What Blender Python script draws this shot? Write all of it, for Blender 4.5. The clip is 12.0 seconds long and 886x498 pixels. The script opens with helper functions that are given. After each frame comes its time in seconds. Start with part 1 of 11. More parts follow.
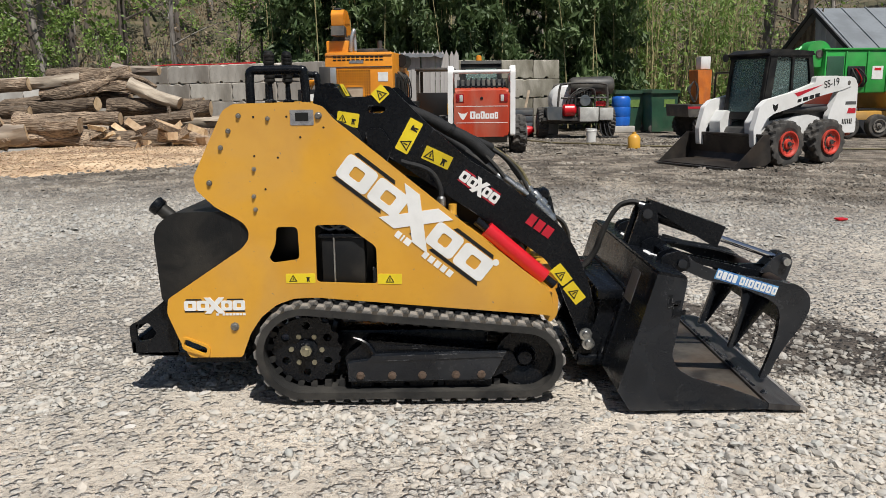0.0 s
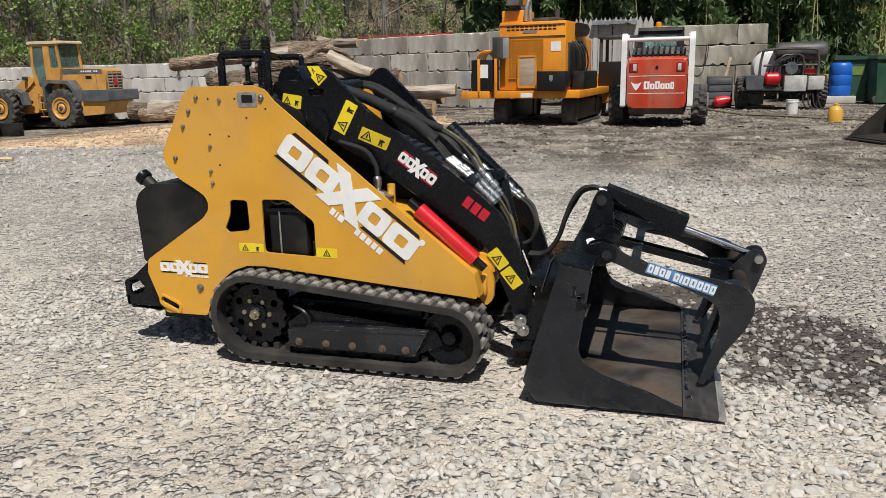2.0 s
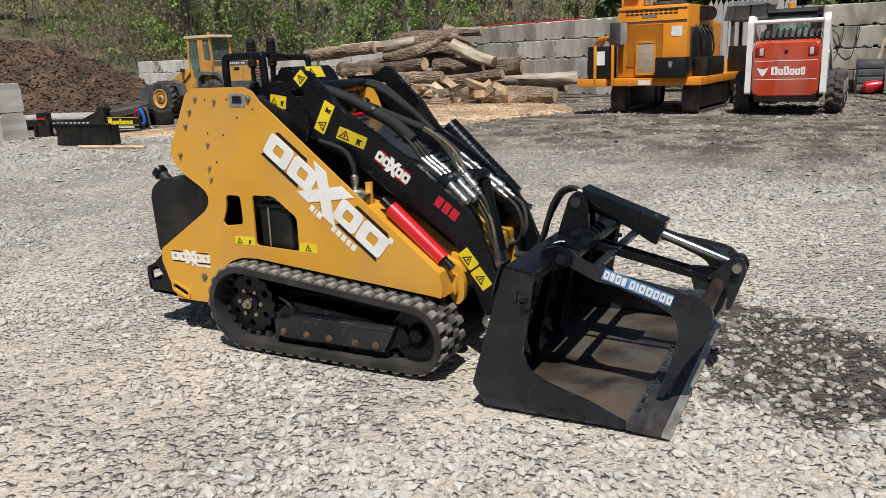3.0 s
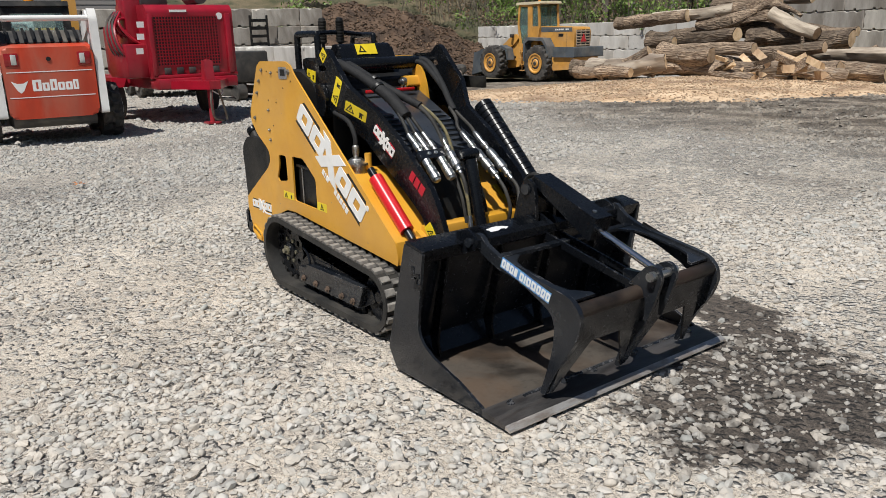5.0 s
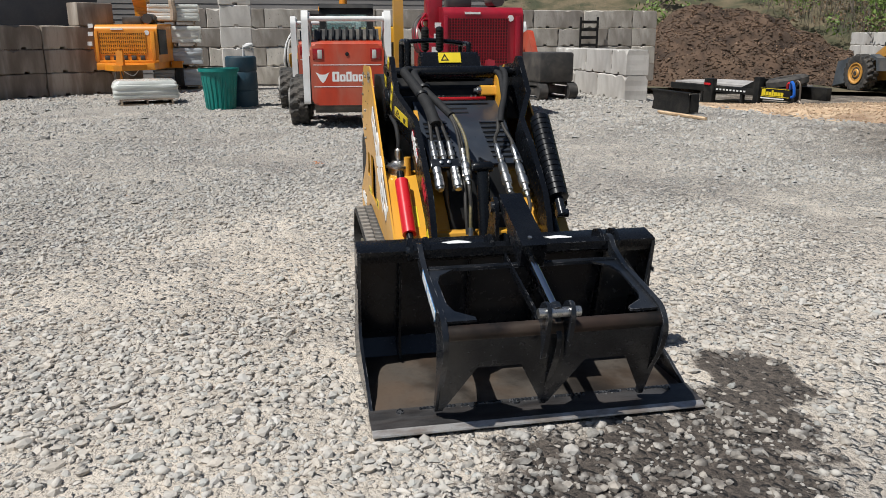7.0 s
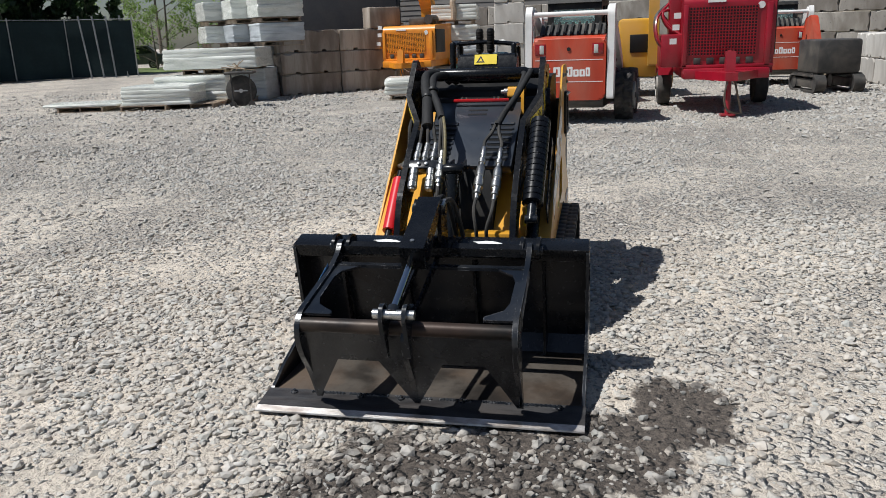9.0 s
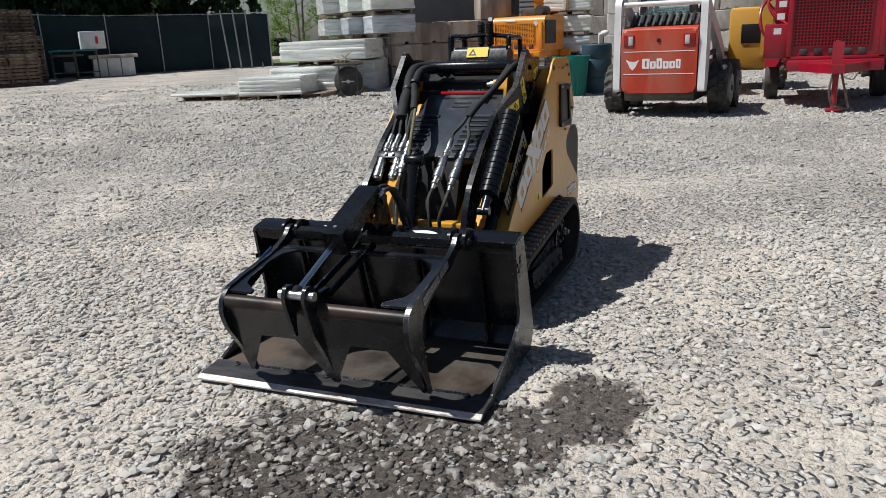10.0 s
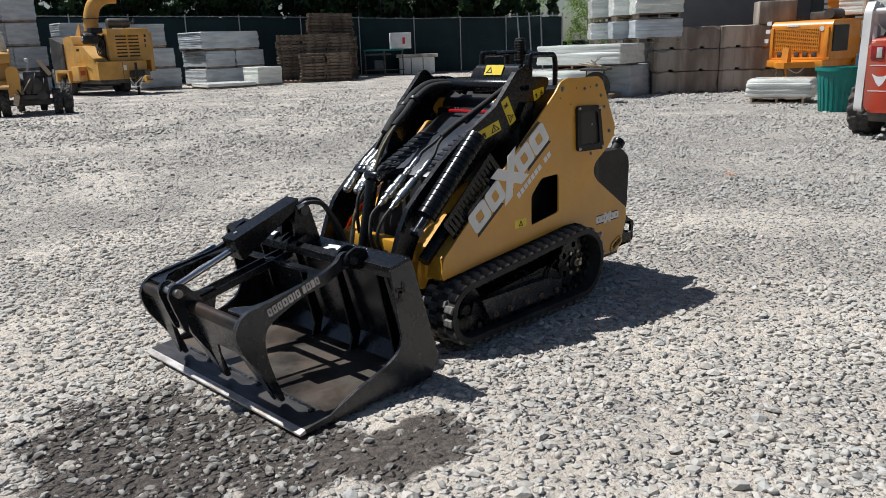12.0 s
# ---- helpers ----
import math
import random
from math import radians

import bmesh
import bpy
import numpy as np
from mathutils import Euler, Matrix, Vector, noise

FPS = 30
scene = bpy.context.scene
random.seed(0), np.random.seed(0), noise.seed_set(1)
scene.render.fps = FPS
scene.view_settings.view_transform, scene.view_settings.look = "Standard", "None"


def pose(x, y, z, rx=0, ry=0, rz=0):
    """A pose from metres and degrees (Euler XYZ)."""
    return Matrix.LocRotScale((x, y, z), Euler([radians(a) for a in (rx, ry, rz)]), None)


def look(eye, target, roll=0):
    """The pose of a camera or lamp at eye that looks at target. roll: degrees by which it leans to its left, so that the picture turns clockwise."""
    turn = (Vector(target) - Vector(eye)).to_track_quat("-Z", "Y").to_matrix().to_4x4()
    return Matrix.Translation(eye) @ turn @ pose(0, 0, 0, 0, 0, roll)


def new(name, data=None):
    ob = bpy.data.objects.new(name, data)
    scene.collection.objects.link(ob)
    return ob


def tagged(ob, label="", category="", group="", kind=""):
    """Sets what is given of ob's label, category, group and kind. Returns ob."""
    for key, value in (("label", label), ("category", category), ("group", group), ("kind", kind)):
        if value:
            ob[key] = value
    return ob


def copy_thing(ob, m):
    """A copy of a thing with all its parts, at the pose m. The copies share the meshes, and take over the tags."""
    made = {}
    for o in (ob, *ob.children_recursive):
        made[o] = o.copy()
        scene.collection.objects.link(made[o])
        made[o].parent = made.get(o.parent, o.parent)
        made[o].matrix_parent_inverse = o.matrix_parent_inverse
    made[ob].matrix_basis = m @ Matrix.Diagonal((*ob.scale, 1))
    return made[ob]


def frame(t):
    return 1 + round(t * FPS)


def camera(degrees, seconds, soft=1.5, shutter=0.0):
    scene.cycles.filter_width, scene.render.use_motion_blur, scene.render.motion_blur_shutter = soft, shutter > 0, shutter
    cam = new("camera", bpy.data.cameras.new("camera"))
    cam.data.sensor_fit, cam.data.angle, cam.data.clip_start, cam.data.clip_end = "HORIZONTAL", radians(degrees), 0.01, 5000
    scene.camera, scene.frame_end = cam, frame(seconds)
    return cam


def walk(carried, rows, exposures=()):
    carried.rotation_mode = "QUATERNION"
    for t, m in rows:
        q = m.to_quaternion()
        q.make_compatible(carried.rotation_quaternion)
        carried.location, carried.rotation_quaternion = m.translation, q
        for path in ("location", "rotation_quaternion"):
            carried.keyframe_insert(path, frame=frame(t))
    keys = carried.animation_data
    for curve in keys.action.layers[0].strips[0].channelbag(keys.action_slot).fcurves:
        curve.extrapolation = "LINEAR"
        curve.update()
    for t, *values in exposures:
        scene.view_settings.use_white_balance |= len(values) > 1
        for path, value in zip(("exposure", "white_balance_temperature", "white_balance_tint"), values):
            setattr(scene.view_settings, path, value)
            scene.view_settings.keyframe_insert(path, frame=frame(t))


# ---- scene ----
cam = camera(59.4, 12.0, soft=0.6)
METRES, EYE, TILT, LEAN, TURN = 10.0, 1.345, 0.0, 0.0, 0.0
ROWS = [
    (0.0, 0.0, 0.0, 0.0, -0.14, -11.24, 0.7),
    (0.5, 0.0275, -0.0059, 0.0006, 4.21, -11.42, 1.51),
    (1.0, 0.0578, -0.0049, 0.0024, 8.38, -12.07, 1.54),
    (1.5, 0.0892, 0.0105, 0.0036, 11.24, -13.25, 1.08),
    (2.0, 0.1286, 0.0113, 0.0044, 16.28, -13.28, 1.23),
    (2.5, 0.1676, 0.017, 0.0077, 21.71, -13.22, 1.9),
    (3.0, 0.2025, 0.0392, 0.0082, 26.94, -13.95, 2.18),
    (5.0, 0.3459, 0.1345, 0.0104, 52.41, -15.53, 1.43),
    (5.5, 0.3704, 0.1678, 0.0116, 58.32, -15.26, 0.43),
    (6.0, 0.3844, 0.2089, 0.0143, 64.3, -15.6, -0.02),
    (6.5, 0.41, 0.2481, 0.0127, 71.72, -15.63, -0.1),
    (7.0, 0.42, 0.2843, 0.0138, 78.83, -15.17, 0.06),
    (9.0, 0.4293, 0.4541, 0.0171, 101.82, -15.32, 2.03),
    (9.5, 0.4298, 0.5023, 0.0167, 107.06, -15.54, 3.06),
    (10.0, 0.4139, 0.5414, 0.0152, 111.71, -15.57, 2.4),
    (10.5, 0.3912, 0.5799, 0.0193, 117.96, -15.63, 1.7),
    (11.0, 0.372, 0.626, 0.0174, 125.36, -15.06, 2.7),
    (11.5, 0.3436, 0.6596, 0.0149, 129.66, -14.79, 2.21),
    (12.0, 0.3125, 0.6912, 0.0177, 134.52, -14.66, 1.84),
]
walk(cam, [(t, pose(0, 0, EYE, TILT, LEAN, TURN) @ pose(METRES * x, METRES * y, METRES * z, 90 + pitch, roll, yaw)) for t, x, y, z, yaw, pitch, roll in ROWS],
     [(0.0, 0.0, 6380, 10), (3.0, -0.02, 6350, 10), (6.5, -0.05, 6220, 10), (9.5, 0.0, 6060, 10), (12.0, 0.10, 6000, 10)])

# ---- world and sun ----
SUN_WAY = Vector((0.25, -0.50, 1.0)).normalized()
world = bpy.data.worlds.new("world")
scene.world = world
world.use_nodes = True
wn = world.node_tree.nodes
sky = wn.new("ShaderNodeTexSky")
sky.sky_type, sky.sun_disc = "NISHITA", False
sky.sun_elevation = math.asin(SUN_WAY.z)
sky.sun_rotation = math.atan2(SUN_WAY.x, SUN_WAY.y)
world.node_tree.links.new(sky.outputs[0], wn["Background"].inputs[0])
wn["Background"].inputs[1].default_value = 0.050
sun = new("sun", bpy.data.lights.new("sun", "SUN"))
sun.data.energy, sun.data.angle, sun.data.color = 5.25, radians(0.53), (1.0, 0.955, 0.88)
sun.matrix_basis = look(SUN_WAY * 60, (0, 0, 0))
scene.view_settings.exposure = 0.0

# ---- materials ----
def mix_node(nt, a, b, fac, blend="MIX"):
    n = nt.nodes.new("ShaderNodeMix")
    n.data_type, n.blend_type = "RGBA", blend
    for socket, value in ((n.inputs[0], fac), (n.inputs[6], a), (n.inputs[7], b)):
        if isinstance(value, bpy.types.NodeSocket):
            nt.links.new(value, socket)
        elif isinstance(value, (int, float)):
            socket.default_value = value
        else:
            socket.default_value = (*value, 1.0)
    return n.outputs[2]


def ramp_node(nt, value, lo, hi):
    n = nt.nodes.new("ShaderNodeMapRange")
    n.interpolation_type = "SMOOTHSTEP"
    n.inputs[1].default_value, n.inputs[2].default_value = lo, hi
    nt.links.new(value, n.inputs[0])
    return n.outputs[0]


def noise_node(nt, scale, detail=4.0, coords=None, distortion=0.0, rough=0.55):
    n = nt.nodes.new("ShaderNodeTexNoise")
    n.inputs["Scale"].default_value, n.inputs["Detail"].default_value = scale, detail
    n.inputs["Distortion"].default_value, n.inputs["Roughness"].default_value = distortion, rough
    nt.links.new(coords, n.inputs["Vector"])
    return n.outputs[0]


def blank(name):
    m = bpy.data.materials.new(name)
    m.use_nodes = True
    nt = m.node_tree
    return m, nt, nt.nodes["Principled BSDF"], nt.nodes.new("ShaderNodeTexCoord").outputs["Object"]


def bump_to(nt, bsdf, height, strength, distance):
    n = nt.nodes.new("ShaderNodeBump")
    n.inputs["Strength"].default_value, n.inputs["Distance"].default_value = strength, distance
    nt.links.new(height, n.inputs["Height"])
    nt.links.new(n.outputs[0], bsdf.inputs["Normal"])


def surf(name, base, second=None, scale=6.0, rough=0.5, metal=0.0, bump=0.0, bscale=60.0, dust=0.0,
         dust_colour=(0.33, 0.29, 0.23), coat=0.0, spread=0.0, stretch=None, island=False, specks=0.0, speck_colour=(0.3, 0.2, 0.12),
         wear=0.0, wear_colour=(0.16, 0.16, 0.165), wear_width=0.006):
    """A surface with a broad and a fine variation, dust in soft patches, small wear specks and fine relief."""
    m, nt, b, co = blank(name)
    if stretch:
        mp = nt.nodes.new("ShaderNodeMapping")
        mp.inputs["Scale"].default_value = stretch
        nt.links.new(co, mp.inputs[0])
        co = mp.outputs[0]
    second = second or tuple(c * 0.78 for c in base)
    broad = noise_node(nt, scale, 5.0, co, 0.3)
    fine = noise_node(nt, scale * 9.0, 3.0, co)
    col = mix_node(nt, base, second, ramp_node(nt, broad, 0.38, 0.66))
    col = mix_node(nt, col, second, mathn(nt, "MULTIPLY", ramp_node(nt, fine, 0.5, 0.8), 0.45))
    if spread:
        info = nt.nodes.new("ShaderNodeNewGeometry" if island else "ShaderNodeObjectInfo")
        rnd = info.outputs["Random Per Island" if island else "Random"]
        hsv = nt.nodes.new("ShaderNodeHueSaturation")
        nt.links.new(mathn(nt, "MULTIPLY_ADD", rnd, 2 * spread, 1.0 - spread), hsv.inputs["Value"])
        nt.links.new(mathn(nt, "MULTIPLY_ADD", rnd, 0.06 * spread, 0.5 - 0.03 * spread), hsv.inputs["Hue"])
        nt.links.new(col, hsv.inputs["Color"])
        col = hsv.outputs[0]
    r = mathn(nt, "MULTIPLY_ADD", fine, 0.22, rough - 0.11)
    if specks:
        sp = ramp_node(nt, noise_node(nt, scale * 22.0, 2.0, co), 0.74 - 0.12 * specks, 0.80 - 0.12 * specks)
        col = mix_node(nt, col, speck_colour, sp)
    if dust:
        patch = mathn(nt, "MULTIPLY", ramp_node(nt, noise_node(nt, scale * 0.7, 6.0, co, 0.6), 0.40, 0.72), dust)
        col = mix_node(nt, col, dust_colour, patch)
        r = mathn(nt, "ADD", r, mathn(nt, "MULTIPLY", patch, 0.35))
    if wear:
        # paint rubbed thin along the edges
        soft = nt.nodes.new("ShaderNodeBevel")
        soft.samples = 4
        soft.inputs["Radius"].default_value = wear_width
        dot = nt.nodes.new("ShaderNodeVectorMath")
        dot.operation = "DOT_PRODUCT"
        nt.links.new(soft.outputs[0], dot.inputs[0])
        nt.links.new(nt.nodes.new("ShaderNodeNewGeometry").outputs["True Normal"], dot.inputs[1])
        rub = mathn(nt, "MULTIPLY", ramp_node(nt, dot.outputs["Value"], 0.985, 0.90), ramp_node(nt, noise_node(nt, 14.0, 5.0, co, 0.0, 0.7), 0.60 - 0.2 * wear, 0.66 - 0.12 * wear))
        col = mix_node(nt, col, wear_colour, rub)
    nt.links.new(col, b.inputs["Base Color"])
    nt.links.new(r, b.inputs["Roughness"])
    b.inputs["Metallic"].default_value = metal
    b.inputs["Coat Weight"].default_value = coat
    b.inputs["Coat Roughness"].default_value = 0.15
    if bump:
        bump_to(nt, b, noise_node(nt, bscale, 4.0, co), bump, 0.01)
    return m


def mathn(nt, op, a, b=0.0, c=None):
    n = nt.nodes.new("ShaderNodeMath")
    n.operation = op
    for socket, value in zip(n.inputs, (a, b, c)):
        if value is None:
            continue
        if isinstance(value, bpy.types.NodeSocket):
            nt.links.new(value, socket)
        else:
            socket.default_value = value
    return n.outputs[0]


def glass_mat(name, tint, rough=0.04):
    m, nt, b, co = blank(name)
    b.inputs["Base Color"].default_value = (*tint, 1)
    b.inputs["Roughness"].default_value = rough
    b.inputs["Transmission Weight"].default_value = 0.85
    b.inputs["IOR"].default_value = 1.45
    return m


def leaf_mat(name, a, b_col, spread=0.35):
    m, nt, b, co = blank(name)
    geo = nt.nodes.new("ShaderNodeNewGeometry")
    rnd = geo.outputs["Random Per Island"]
    col = mix_node(nt, a, b_col, rnd)
    big = ramp_node(nt, noise_node(nt, 0.55, 3.0, co), 0.35, 0.7)
    col = mix_node(nt, col, tuple(c * 0.55 for c in a), mathn(nt, "MULTIPLY", big, spread))
    nt.links.new(col, b.inputs["Base Color"])
    b.inputs["Roughness"].default_value = 0.55
    tr = nt.nodes.new("ShaderNodeBsdfTranslucent")
    nt.links.new(col, tr.inputs[0])
    mx = nt.nodes.new("ShaderNodeMixShader")
    mx.inputs[0].default_value = 0.3
    nt.links.new(b.outputs[0], mx.inputs[1])
    nt.links.new(tr.outputs[0], mx.inputs[2])
    nt.links.new(mx.outputs[0], nt.nodes["Material Output"].inputs[0])
    return m


M = {}
M["yellow"] = surf("yellow_paint", (0.66, 0.335, 0.030), (0.60, 0.295, 0.026), 3.0, 0.34, coat=0.25, dust=0.16, bump=0.03, bscale=9, specks=0.15)
# both black paints carry a bluish sky sheen in their base colour
M["black"] = surf("black_paint", (0.0036, 0.0044, 0.0062), (0.0055, 0.0066, 0.0088), 5.0, 0.27, dust=0.008, dust_colour=(0.22, 0.22, 0.22), bump=0.05, bscale=35, wear=0.25)
M["black_worn"] = surf("worn_black_paint", (0.0060, 0.0078, 0.0112), (0.0125, 0.0150, 0.0195), 4.0, 0.23, dust=0.09, dust_colour=(0.19, 0.19, 0.19), bump=0.16, bscale=16, specks=0.35, speck_colour=(0.05, 0.048, 0.045), wear=0.38)
M["plastic"] = surf("black_plastic", (0.0065, 0.007, 0.0078), (0.0095, 0.010, 0.0105), 6.0, 0.5, dust=0.07, bump=0.12, bscale=220)
M["sheath"] = surf("woven_sheath", (0.006, 0.0062, 0.007), (0.011, 0.0112, 0.012), 30.0, 0.75, bump=0.35, bscale=320)
M["rubber"] = surf("track_rubber", (0.010, 0.010, 0.010), (0.022, 0.021, 0.019), 7.0, 0.68, dust=0.16, dust_colour=(0.20, 0.18, 0.15), bump=0.3, bscale=70)
M["rubber_worn"] = surf("worn_rubber_lug", (0.035, 0.034, 0.033), (0.13, 0.125, 0.115), 14.0, 0.62, dust=0.75, dust_colour=(0.33, 0.31, 0.28), bump=0.4, bscale=80)
M["tyre"] = surf("tyre_rubber", (0.028, 0.027, 0.026), (0.05, 0.047, 0.043), 6.0, 0.75, dust=0.5, dust_colour=(0.16, 0.14, 0.12), bump=0.2, bscale=60)
M["steel"] = surf("worn_steel", (0.20, 0.175, 0.15), (0.10, 0.07, 0.05), 5.0, 0.45, metal=0.6, dust=0.35, dust_colour=(0.16, 0.12, 0.09), bump=0.12, bscale=45, stretch=(1, 3, 1))
M["floor_steel"] = surf("bucket_floor_steel", (0.105, 0.092, 0.078), (0.028, 0.024, 0.021), 3.6, 0.40, metal=0.2, dust=0.6, dust_colour=(0.12, 0.076, 0.046), bump=0.10, bscale=40)
M["edge_steel"] = surf("cutting_edge_steel", (0.070, 0.068, 0.068), (0.030, 0.029, 0.030), 5.0, 0.38, metal=0.3, dust=0.15, dust_colour=(0.14, 0.10, 0.075), bump=0.12, bscale=60, stretch=(4, 1, 1))
M["lip_steel"] = surf("scraped_bright_steel", (0.62, 0.60, 0.57), (0.38, 0.33, 0.29), 9.0, 0.34, metal=0.7, bump=0.15, bscale=60, stretch=(3, 1, 1), specks=0.3, speck_colour=(0.16, 0.10, 0.07))
M["chrome"] = surf("chrome_rod", (0.72, 0.72, 0.73), (0.62, 0.62, 0.64), 3.0, 0.14, metal=1.0)
M["zinc"] = surf("zinc_fitting", (0.60, 0.60, 0.58), (0.42, 0.42, 0.41), 20.0, 0.30, metal=0.95, bump=0.15, bscale=150)
# glossy black hood; the sky's reflection is put into its base colour
M["hood_grey"] = surf("grey_hood_paint", (0.024, 0.030, 0.041), (0.034, 0.041, 0.053), 4.0, 0.32, dust=0.05, coat=0.3)
M["red_paint"] = surf("red_paint", (0.56, 0.010, 0.018), (0.48, 0.010, 0.014), 5.0, 0.32, coat=0.3)
M["decal_yellow"] = surf("yellow_decal", (0.78, 0.60, 0.020), (0.70, 0.53, 0.02), 9.0, 0.4)
M["decal_white"] = surf("white_decal", (0.80, 0.80, 0.79), (0.74, 0.74, 0.72), 9.0, 0.42, dust=0.08)
M["decal_black"] = surf("black_decal", (0.006, 0.006, 0.006), None, 9.0, 0.45)
M["decal_red"] = surf("red_decal", (0.50, 0.012, 0.03), None, 9.0, 0.4)
M["decal_blue"] = surf("blue_decal", (0.05, 0.16, 0.42), (0.10, 0.30, 0.55), 30.0, 0.4)
M["decal_dim"] = surf("dim_grey_decal", (0.10, 0.10, 0.105), None, 9.0, 0.4)
M["silver_label"] = surf("silver_label", (0.45, 0.45, 0.46), (0.3, 0.3, 0.32), 30.0, 0.3, metal=0.6)
M["bag_white"] = surf("white_wrap", (0.72, 0.72, 0.70), (0.60, 0.60, 0.57), 4.0, 0.35, bump=0.5, bscale=12)

# ---- mesh tools ----
I4 = Matrix.Identity(4)


def finish(name, bm, mat, smooth=False):
    bmesh.ops.recalc_face_normals(bm, faces=bm.faces)
    me = bpy.data.meshes.new(name)
    bm.to_mesh(me)
    bm.free()
    me.materials.append(mat)
    if smooth:
        me.shade_smooth()
        me.set_sharp_from_angle(angle=radians(38))
    return me


def part(name, bm, mat, parent, label="", smooth=True):
    ob = new(name, finish(name, bm, mat, smooth))
    ob.parent = parent
    return tagged(ob, label) if label else ob


def piece(name, me, parent, m):
    """One of many alike parts that share a mesh."""
    ob = new(name, me)
    ob.parent = parent
    ob.matrix_basis = m
    return ob


def thing(name, m, label, category, group="", kind=""):
    ob = new(name)
    ob.empty_display_size = 0.2
    ob.matrix_basis = m
    return tagged(ob, label, category, group, kind)


def solo(name, bm, mat, m, label, category, group="", kind="", smooth=True):
    ob = new(name, finish(name, bm, mat, smooth))
    ob.matrix_basis = m
    return tagged(ob, label, category, group, kind)


def box(bm, x0, x1, y0, y1, z0, z1, bevel=0.0, m=None):
    g = bmesh.ops.create_cube(bm, size=1.0)["verts"]
    for v in g:
        v.co = Vector(((x0 + x1) / 2 + v.co.x * (x1 - x0), (y0 + y1) / 2 + v.co.y * (y1 - y0), (z0 + z1) / 2 + v.co.z * (z1 - z0)))
    if bevel:
        edges = {e for v in g for e in v.link_edges}
        made = bmesh.ops.bevel(bm, geom=list(edges), offset=bevel, segments=2, affect="EDGES", profile=0.5)
        g = {v for f in made["faces"] for v in f.verts} | {v for v in g if v.is_valid}
        todo, seen = list(g), set(g)
        while todo:
            for e in todo.pop().link_edges:
                for v in e.verts:
                    if v not in seen:
                        seen.add(v)
                        todo.append(v)
        g = seen
    if m is not None:
        for v in g:
            v.co = m @ v.co
    return bm


def rnd_poly(pts, r, n=4):
    """A closed outline with its corners rounded."""
    out = []
    k = len(pts)
    for i in range(k):
        p, a, b = Vector(pts[i]), Vector(pts[i - 1]), Vector(pts[(i + 1) % k])
        u, w = a - p, b - p
        cut = min(r, u.length * 0.45, w.length * 0.45)
        s, e = p + u.normalized() * cut, p + w.normalized() * cut
        for j in range(n + 1):
            f = j / n
            out.append(tuple((1 - f) ** 2 * s + 2 * f * (1 - f) * p + f * f * e))
    return out


def prism(bm, outer, a, b, holes=(), plane="xz", m=None):
    """An outline in the plane (x, z), pushed from y = a to y = b; holes go through. plane "xy": pushed along z, "yz": along x."""
    def put(p, d):
        if plane == "xz":
            q = Vector((p[0], d, p[1]))
        elif plane == "xy":
            q = Vector((p[0], p[1], d))
        else:
            q = Vector((d, p[0], p[1]))
        return m @ q if m is not None else q
    edges, rims = [], []
    for ring in (outer, *holes):
        va = [bm.verts.new(put(p, a)) for p in ring]
        vb = [bm.verts.new(put(p, b)) for p in ring]
        rims.append((va, vb))
        edges += [bm.edges.new((va[i - 1], va[i])) for i in range(len(va))]
    if holes:
        f = bmesh.ops.triangle_fill(bm, use_beauty=True, edges=edges)
        faces = [g for g in f["geom"] if isinstance(g, bmesh.types.BMFace)]
        twin = {v: w for va, vb in rims for v, w in zip(va, vb)}
        for fc in faces:
            bm.faces.new([twin[v] for v in reversed(fc.verts)])
    else:
        bm.faces.new(rims[0][0])
        bm.faces.new(list(reversed(rims[0][1])))
    for va, vb in rims:
        for i in range(len(va)):
            bm.faces.new((va[i - 1], va[i], vb[i], vb[i - 1]))
    return bm


def cyl(bm, p0, p1, r0, r1=None, n=16, caps=True):
    p0, p1 = Vector(p0), Vector(p1)
    r1 = r0 if r1 is None else r1
    w = (p1 - p0).normalized()
    u = w.orthogonal().normalized()
    v = w.cross(u)
    rings = [[bm.verts.new(p + (u * math.cos(t) + v * math.sin(t)) * r) for t in [2 * math.pi * i / n for i in range(n)]] for p, r in ((p0, r0), (p1, r1))]
    for i in range(n):
        bm.faces.new((rings[0][i - 1], rings[0][i], rings[1][i], rings[1][i - 1]))
    if caps:
        bm.faces.new(list(reversed(rings[0])))
        bm.faces.new(rings[1])
    return bm


def lathe(bm, p0, way, profile, n=20):
    """Rings of (distance along the axis, radius)."""
    p0, w = Vector(p0), Vector(way).normalized()
    u = w.orthogonal().normalized()
    v = w.cross(u)
    rings = [[bm.verts.new(p0 + w * d + (u * math.cos(2 * math.pi * i / n) + v * math.sin(2 * math.pi * i / n)) * max(r, 1e-4)) for i in range(n)] for d, r in profile]
    for a, b in zip(rings, rings[1:]):
        for i in range(n):
            bm.faces.new((a[i - 1], a[i], b[i], b[i - 1]))
    bm.faces.new(list(reversed(rings[0])))
    bm.faces.new(rings[-1])
    return bm


def spline(pts, steps=6):
    pts = [Vector(p) for p in pts]
    out = []
    for i in range(len(pts) - 1):
        a, b, c, d = pts[max(i - 1, 0)], pts[i], pts[i + 1], pts[min(i + 2, len(pts) - 1)]
        for j in range(steps):
            t = j / steps
            out.append(0.5 * ((2 * b) + (c - a) * t + (2 * a - 5 * b + 4 * c - d) * t * t + (3 * b - a - 3 * c + d) * t ** 3))
    return out + [pts[-1]]


